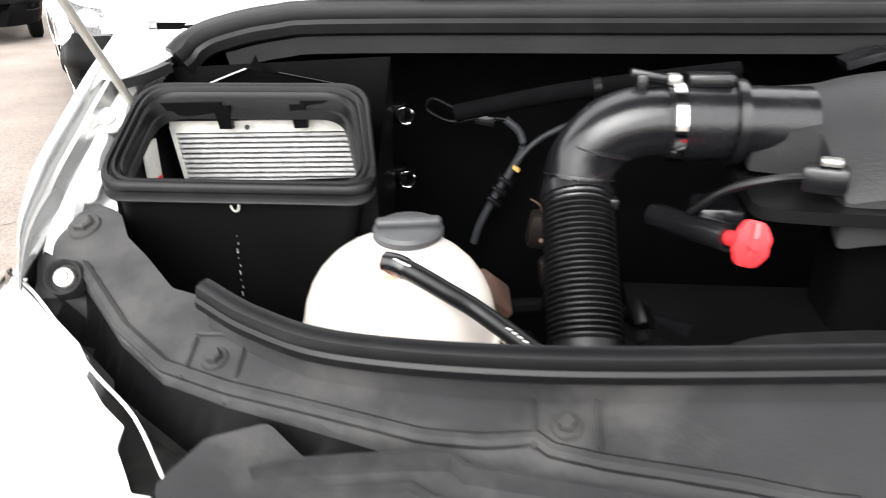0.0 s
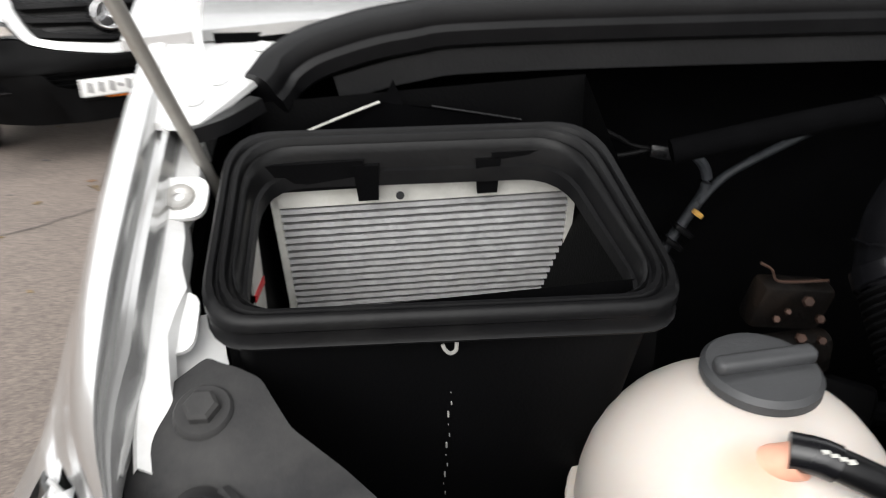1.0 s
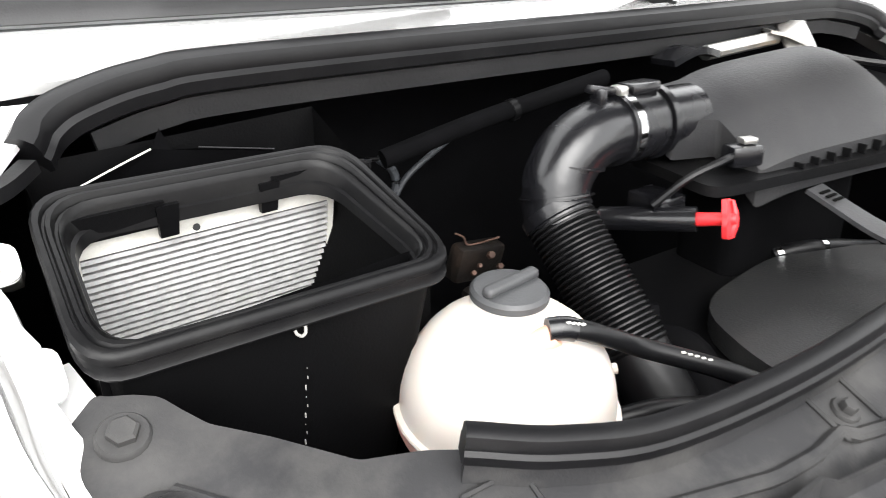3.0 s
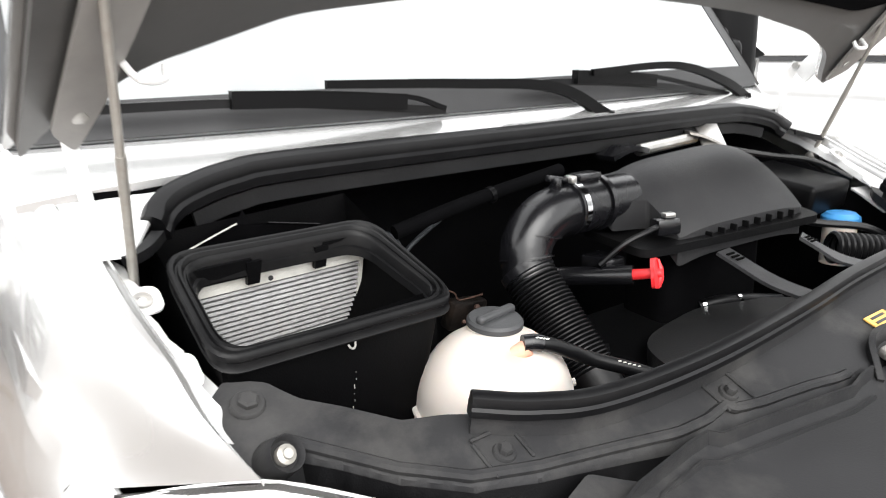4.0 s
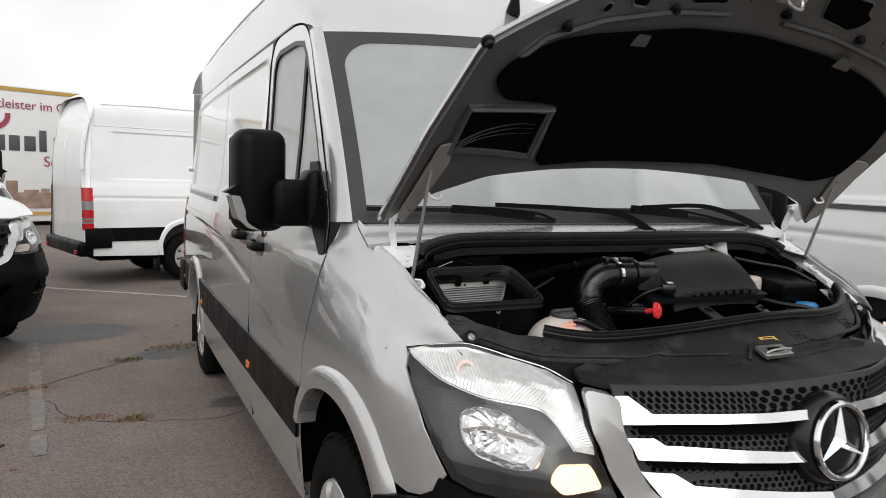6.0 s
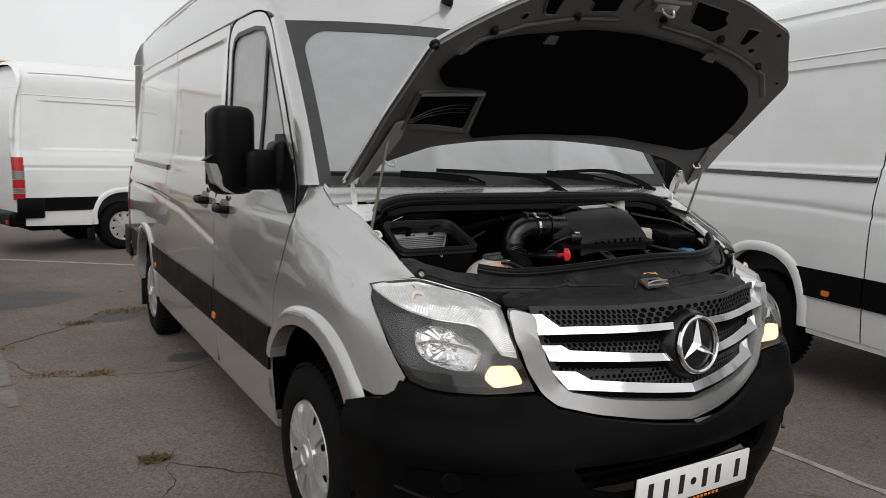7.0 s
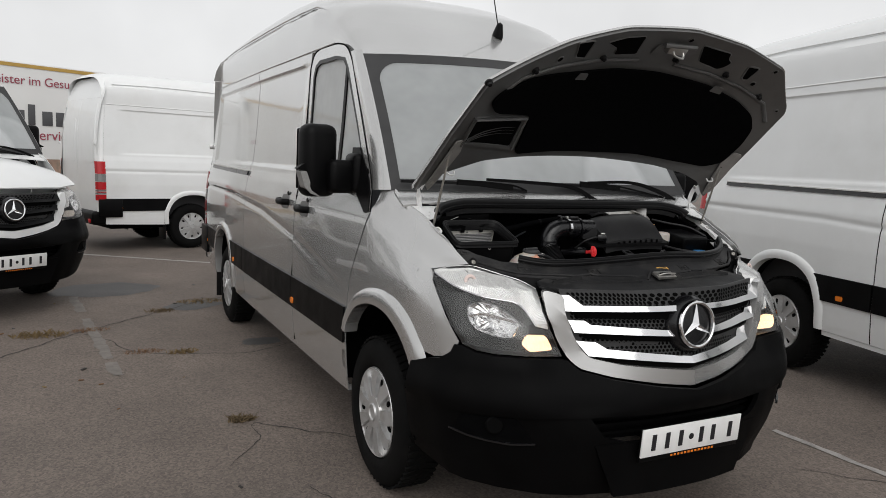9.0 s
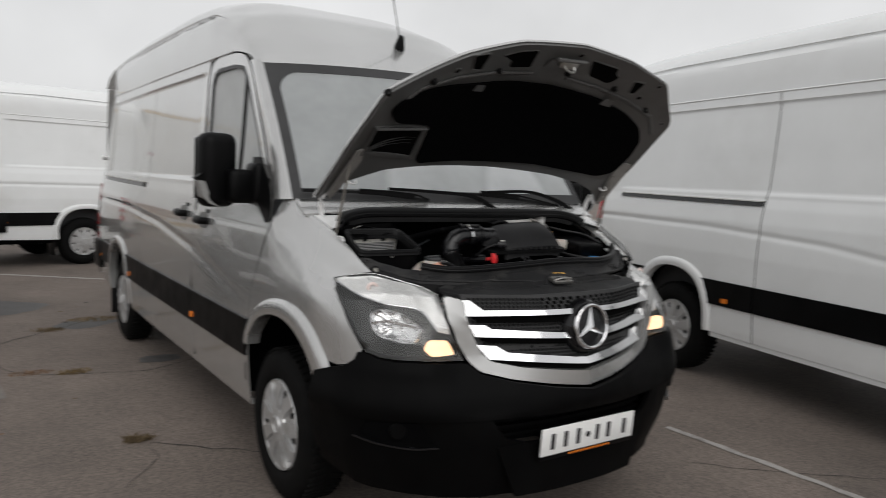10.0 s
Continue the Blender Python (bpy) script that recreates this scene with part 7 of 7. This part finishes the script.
for k in range(16):
    p = Vector((random.uniform(-0.42, -0.10), random.uniform(0.56, 0.74), random.uniform(0.90, 1.04)))
    sz = random.uniform(0.02, 0.06)
    part("casting", box(sz, sz * random.uniform(0.4, 1), sz * random.uniform(0.3, 0.9), Matrix.Translation(p) @ Euler((random.random(), random.random(), random.random())).to_matrix().to_4x4(), sz * 0.12, 2), random.choice((BAY, BAY, GRIME, PLASTIC)), eng)
part("pipe", tube([(-0.46, 0.60, 1.05), (-0.36, 0.68, 1.0), (-0.2, 0.70, 1.0), (-0.08, 0.60, 1.02)], 0.012, 10, 5), BAY, eng)
CLUTTER = mat("oily_casting", (0.012, 0.010, 0.009), 0.5, 0.4, 0.4, 40, 0.4, 120, dirt=(0.05, 0.032, 0.022), dscale=25, damt=0.5)
part("bracket", box(0.085, 0.03, 0.055, Matrix.Translation((-0.235, 0.80, 1.068)) @ Euler((0.2, 0.15, 0.1)).to_matrix().to_4x4(), 0.008, 2), CLUTTER, eng)
part("bracket", box(0.075, 0.03, 0.05, Matrix.Translation((-0.222, 0.79, 1.010)) @ Euler((0.1, -0.1, 0.0)).to_matrix().to_4x4(), 0.010, 2), CLUTTER, eng)
for x, z, r in ((-0.228, 1.083, 0.006), (-0.258, 1.064, 0.004), (-0.247, 1.072, 0.0035), (-0.228, 1.040, 0.006), (-0.205, 1.036, 0.005), (-0.212, 1.062, 0.005)):
    part("nut", lathe([(0, r * 0.8), (r * 0.8, r * 0.8), (r, r * 0.5), (r, -0.004)], 6, along((x, 0.772, z), (x - 0.2, 0.172, z + 0.35))), GRIME, eng)
part("pin_wire", tube([(-0.275, 0.79, 1.120), (-0.262, 0.79, 1.112), (-0.256, 0.79, 1.100), (-0.24, 0.79, 1.097), (-0.20, 0.79, 1.097)], 0.0015, 6, 4), GRIME, eng)
part("manifold", tube([(-0.16, 0.45, 0.98), (-0.13, 0.52, 1.01), (-0.14, 0.60, 0.99)], 0.03, 14, 5), BAY, eng)
lowh = thing("radiator_hose", "black hose with bright clamps", "hose")
part("hose_body", tube([(0.17, 0.60, 1.035), (0.22, 0.58, 1.04), (0.28, 0.56, 1.035), (0.36, 0.54, 1.02)], 0.014, 12, 5), RUBBER, lowh)
for p, q in (((0.18, 0.597, 1.036), (0.19, 0.592, 1.037)), ((0.25, 0.569, 1.038), (0.26, 0.566, 1.037))):
    part("clamp", lathe([(0.0145, -0.004), (0.016, -0.004), (0.016, 0.004), (0.0145, 0.004)], 18, along(p, q)), CHROME, lowh)

# ------------------------------------------------------------------ asphalt: speckle, cracks, lines, stains, weeds
an, al = ASPHALT.node_tree.nodes, ASPHALT.node_tree.links
ap = an["Principled BSDF"]
co, speck, sr, mul = an.new("ShaderNodeTexCoord"), an.new("ShaderNodeTexVoronoi"), an.new("ShaderNodeMapRange"), an.new("ShaderNodeMixRGB")
speck.inputs["Scale"].default_value = 95
sr.inputs[1].default_value, sr.inputs[2].default_value, sr.inputs[3].default_value, sr.inputs[4].default_value = 0.0, 1.0, 0.62, 1.45
mul.blend_type, mul.inputs[0].default_value = "MULTIPLY", 1.0
al.new(co.outputs["Object"], speck.inputs["Vector"])
al.new(speck.outputs["Color"], sr.inputs[0])
al.new(ap.inputs["Base Color"].links[0].from_socket, mul.inputs[1])
al.new(sr.outputs[0], mul.inputs[2])
al.new(mul.outputs[0], ap.inputs["Base Color"])
PAINT = mat("worn_white_road_paint", (0.36, 0.34, 0.32), 0.8, 0, 0.2, 9, 0.6, 120, dirt=(0.13, 0.122, 0.114), dscale=9, damt=1.0)
CRACK = mat("dark_crack", (0.035, 0.032, 0.029), 0.95, 0, 0.3, 20)
OIL = mat("damp_dark_asphalt", (0.06, 0.057, 0.056), 0.6, 0, 0.2, 3, 0.6, 120)
WEED = mat("dry_grass", (0.16, 0.11, 0.05), 0.9, 0, 0.3, 30)
WEED2 = mat("green_grass", (0.12, 0.085, 0.045), 0.9, 0, 0.3, 30)
EARTH = mat("rusty_leaf_litter", (0.17, 0.095, 0.05), 0.95, 0, 0.4, 40, 0.6, 120)


def road_line(a, b, w, gaps, label, paint=PAINT):
    """A worn painted line with broken edges; gaps: share of bare stretches."""
    a, b = Vector((*a, 0.004)), Vector((*b, 0.004))
    d = (b - a).normalized()
    n = Vector((-d.y, d.x, 0))
    k = max(2, int((b - a).length / 0.05))
    bm = bmesh.new()
    prev = None
    for i in range(k + 1):
        p = a.lerp(b, i / k)
        e = [noise.noise(Vector((p.x * 7, p.y * 7, s))) * 0.3 * w for s in (0.0, 5.0)]
        row = [bm.verts.new(p + n * (w / 2 + e[0])), bm.verts.new(p - n * (w / 2 + e[1]))]
        if prev and noise.noise(Vector((p.x * 3.1, p.y * 3.1, 9.0))) * 0.5 + 0.5 > gaps:
            bm.faces.new((prev[0], prev[1], row[1], row[0]))
        prev = row
    bmesh.ops.delete(bm, geom=[v for v in bm.verts if not v.link_faces], context="VERTS")
    ob = part("painted_line", bm, paint)
    return tagged(ob, label, "road marking", "parking lines", "structure")


road_line((-8.0, 14.0), (6.0, 3.5), 0.085, 0.2, "worn white parking bay line")
road_line((-1.90, 3.05), (-2.18, 6.2), 0.085, 0.45, "worn broken white parking line", mat("nearly_worn_off_paint", (0.175, 0.158, 0.142), 0.8, 0, 0.2, 9, 0.6, 120, dirt=(0.115, 0.105, 0.096), dscale=14, damt=1.0))
road_line((1.60, 1.15), (1.62, -2.6), 0.05, 0.36, "worn white parking bay line beside the van")


def crack(pts, w=0.012):
    line = []
    for p in curve_points([(x, y, 0.003) for x, y in pts], 14):
        line.append(p + Vector((noise.noise(p * 6) * 0.04 + noise.noise(p * 25) * 0.012, noise.noise(p * 6 + Vector((9, 0, 0))) * 0.04, 0)))
    bm = bmesh.new()
    prev = None
    for i, p in enumerate(line):
        ww = 0.55 * w * (0.35 + 0.9 * abs(noise.noise(p * 11))) * (0.3 if i in (0, len(line) - 1) else 1)
        q = line[min(i + 1, len(line) - 1)] - line[max(i - 1, 0)]
        n = Vector((-q.y, q.x, 0)).normalized() * ww
        row = [bm.verts.new(p + n), bm.verts.new(p - n)]
        if prev:
            bm.faces.new((prev[0], prev[1], row[1], row[0]))
        prev = row
    tagged(part("crack", bm, CRACK), "thin dark crack in the asphalt", "crack", "asphalt cracks", "structure")


crack([(-3.6, 3.0), (-2.63, 3.98), (-2.33, 4.36), (-1.92, 4.77), (-1.43, 5.24), (-0.87, 5.74), (0.3, 6.6)], 0.016)
crack([(-1.28, 2.0), (-1.09, 1.84), (-0.8, 1.6), (-0.3, 1.4)])
crack([(-2.1, 4.5), (-2.0, 4.41), (-1.77, 3.81), (-1.44, 3.65), (-0.97, 3.52), (-0.62, 3.68), (-0.3, 3.9)])
crack([(-2.3, 3.95), (-1.9, 3.85), (-1.77, 3.81)], 0.008)
crack([(-1.5, 1.45), (-1.30, 1.75), (-1.28, 2.0)], 0.007)
crack([(-1.05, 0.55), (-1.15, 0.75), (-1.2, 1.1)], 0.007)
crack([(1.2, 0.3), (2.0, -0.4), (3.0, -1.0)], 0.008)
crack([(-5.5, 1.0), (-3.6, 3.0)], 0.012)


def blot(x, y, rx, ry, rot, m, label, category):
    bm = bmesh.new()
    vs = []
    for k in range(40):
        a = 2 * math.pi * k / 40
        r = 1 + 0.28 * noise.noise(Vector((math.cos(a) * 2 + x, math.sin(a) * 2 + y, 3)))
        px, py = rx * r * math.cos(a), ry * r * math.sin(a)
        vs.append(bm.verts.new((x + px * math.cos(rot) - py * math.sin(rot), y + px * math.sin(rot) + py * math.cos(rot), 0.002)))
    bm.faces.new(vs)
    tagged(part("ground_stain", bm, m), label, category, "asphalt stains", "structure")


blot(-1.88, 6.55, 0.55, 0.42, 0.2, OIL, "damp dark patch on the asphalt", "stain")
blot(-0.79, 3.83, 0.16, 0.12, 0.2, OIL, "small dark oil stain", "stain")
blot(-1.10, 5.45, 0.30, 0.20, 0.4, OIL, "dark oil stain by the wheel", "stain")
blot(0.86, 0.55, 0.10, 0.06, 0.4, OIL, "small dark oil drip", "stain")


def tuft(x, y, r, n, h, m, label):
    """A tuft of thin blades with dry litter at its foot."""
    random.seed(int(abs(x * 1000 + y * 77)))
    bm = bmesh.new()
    for k in range(n):
        a, q = random.uniform(0, 6.283), r * random.random() ** 0.6
        p = Vector((x + q * math.cos(a) * 1.7, y + q * math.sin(a) * 0.8, 0.0))
        lean = Vector((random.uniform(-1, 1), random.uniform(-1, 1), 0)) * h * 0.9
        w = Vector((random.uniform(-1, 1), random.uniform(-1, 1), 0)).normalized() * 0.003
        hh = h * random.uniform(0.3, 1)
        v = [bm.verts.new(c) for c in (p - w, p + w, p + lean * 0.4 + w * 0.7 + Vector((0, 0, hh * 0.7)), p + lean + Vector((0, 0, hh)))]
        bm.faces.new((v[0], v[1], v[2]))
        bm.faces.new((v[0], v[2], v[3]))
    tagged(part("grass_tuft", bm, m), label, "grass", "weeds in the cracks", "stuff")


tuft(-1.322, 2.05, 0.045, 140, 0.045, WEED2, "small dry grass tuft in a crack")
tuft(-1.43, 3.67, 0.07, 160, 0.03, WEED, "dry brown grass tuft in a crack")
tuft(-1.70, 3.78, 0.09, 160, 0.02, EARTH, "dry leaf litter in a crack")
tuft(-1.43, 5.25, 0.08, 140, 0.035, WEED2, "dull green grass tuft in a crack")
tuft(-1.0, 5.62, 0.16, 220, 0.03, WEED, "dry grass strip in a crack")
tuft(-2.43, 4.52, 0.12, 220, 0.05, WEED, "dry brown weeds in a crack")
tuft(-2.05, 4.62, 0.09, 140, 0.025, EARTH, "dry litter along a crack")
tuft(-0.98, 0.62, 0.10, 120, 0.02, EARTH, "dry litter by the wheel")
random.seed(11)
for k in range(46):
    x, y = random.uniform(-4.5, -0.9), random.uniform(0.2, 7.5)
    r = random.uniform(0.008, 0.025)
    bm = box(r * 2, r, r * 0.4, Matrix.Translation((x, y, r * 0.2)) @ Matrix.Rotation(random.uniform(0, 3), 4, "Z"), r * 0.15, 1)
    tagged(part("leaf_scrap", bm, random.choice((EARTH, WEED, CRACK, OIL))), "dry leaf scrap lying on the asphalt", "leaf", "scraps on the asphalt")

# ------------------------------------------------------------------ lorry trailer with printed side
TRAILER = mat("white_trailer_print", (0.72, 0.72, 0.71), 0.45, 0, 0.03, 2, dirt=(0.6, 0.58, 0.55), dscale=1, damt=0.25)
OCHRE = mat("ochre_stripe", (0.48, 0.30, 0.07), 0.5, 0, 0.08, 3)
WINE = mat("dark_red_print", (0.30, 0.05, 0.08), 0.5)
SLATE = mat("dark_grey_print", (0.07, 0.07, 0.075), 0.5)
BRICK = mat("printed_townscape", (0.30, 0.20, 0.15), 0.6, 0, 0.35, 3.0, 0, 60, dirt=(0.12, 0.13, 0.10), dscale=5, damt=0.8)
trailer = thing("lorry_trailer", "white lorry trailer with printed lettering", "trailer", m=pose(0.14, 24.35, 0, 0, 0, 27.0))


def tpart(name, x0, x1, z0, z1, m, y=-0.012, t=0.01, label="", bevel=0.0):
    return part(name, box(x1 - x0, t, z1 - z0, Matrix.Translation(((x0 + x1) / 2, y, (z0 + z1) / 2)), bevel), m, trailer, label)


tpart("body", -13.6, 0.0, 0.12, 3.90, TRAILER, 1.25, 2.5, "white box body", 0.03)
tpart("roof_stripe", -13.6, -0.03, 3.76, 3.86, OCHRE)
tpart("lower_stripe", -13.6, -0.03, 0.30, 0.40, OCHRE)
tpart("printed_picture", -13.0, -2.3, 0.50, 0.95, BRICK)
random.seed(3)
for k in range(22):
    x = -12.5 + k * 0.46
    tpart("printed_tower", x, x + random.uniform(0.2, 0.42), 0.94, random.uniform(1.0, 1.30), BRICK, -0.014)
tpart("corner_post", -0.10, 0.01, 0.12, 3.92, TRAILER, 0.0, 0.06)


def words(text, x, z, size, m, y=-0.02):
    cu = bpy.data.curves.new("lettering", "FONT")
    cu.body, cu.size, cu.extrude = text, size, 0.002
    ob = new("lettering", cu)
    bpy.context.view_layer.update()
    me = bpy.data.meshes.new_from_object(ob.evaluated_get(bpy.context.evaluated_depsgraph_get()))
    bpy.data.objects.remove(ob)
    bpy.data.curves.remove(cu)
    me.transform(Matrix.Translation((x, y, z)) @ Matrix.Rotation(radians(90), 4, "X"))
    me.materials.clear()
    me.materials.append(m)
    ob = new("lettering", me)
    ob.parent = trailer
    return ob


words("tleister", -4.86, 3.28, 0.36, WINE)
words("im", -3.75, 3.28, 0.36, WINE)
words("Gesun", -3.30, 3.28, 0.36, WINE)
words("Service", -3.68, 1.70, 0.42, WINE)
for k, (w, h) in enumerate(((0.30, 0.42), (0.28, 0.42), (0.30, 0.42), (0.20, 0.60), (0.30, 0.42), (0.26, 0.42))):
    tpart("name_block", -4.98 + 0.40 * k, -4.98 + 0.40 * k + w, 2.12, 2.12 + h, SLATE, -0.014, 0.01, "", 0.002)
part("red_arc", sweep([Vector((-4.95 + 0.36 * math.cos(a), -0.02, 3.10 + 0.36 * math.sin(a))) for a in np.linspace(-1.9, 0.1, 12)], rect(0.13, 0.008), up=(0, 1, 0)), WINE, trailer)
for k in range(3):
    bm = lathe([(0.2, -0.2), (0.42, -0.22), (0.5, -0.16), (0.5, -0.06), (0.42, 0), (0.2, -0.02)], 32, Matrix.Translation((-2.2 - 1.3 * k, 0.12, 0.5)) @ Matrix.Rotation(radians(90), 4, "X"))
    part("wheel", bm, TYRE, trailer)
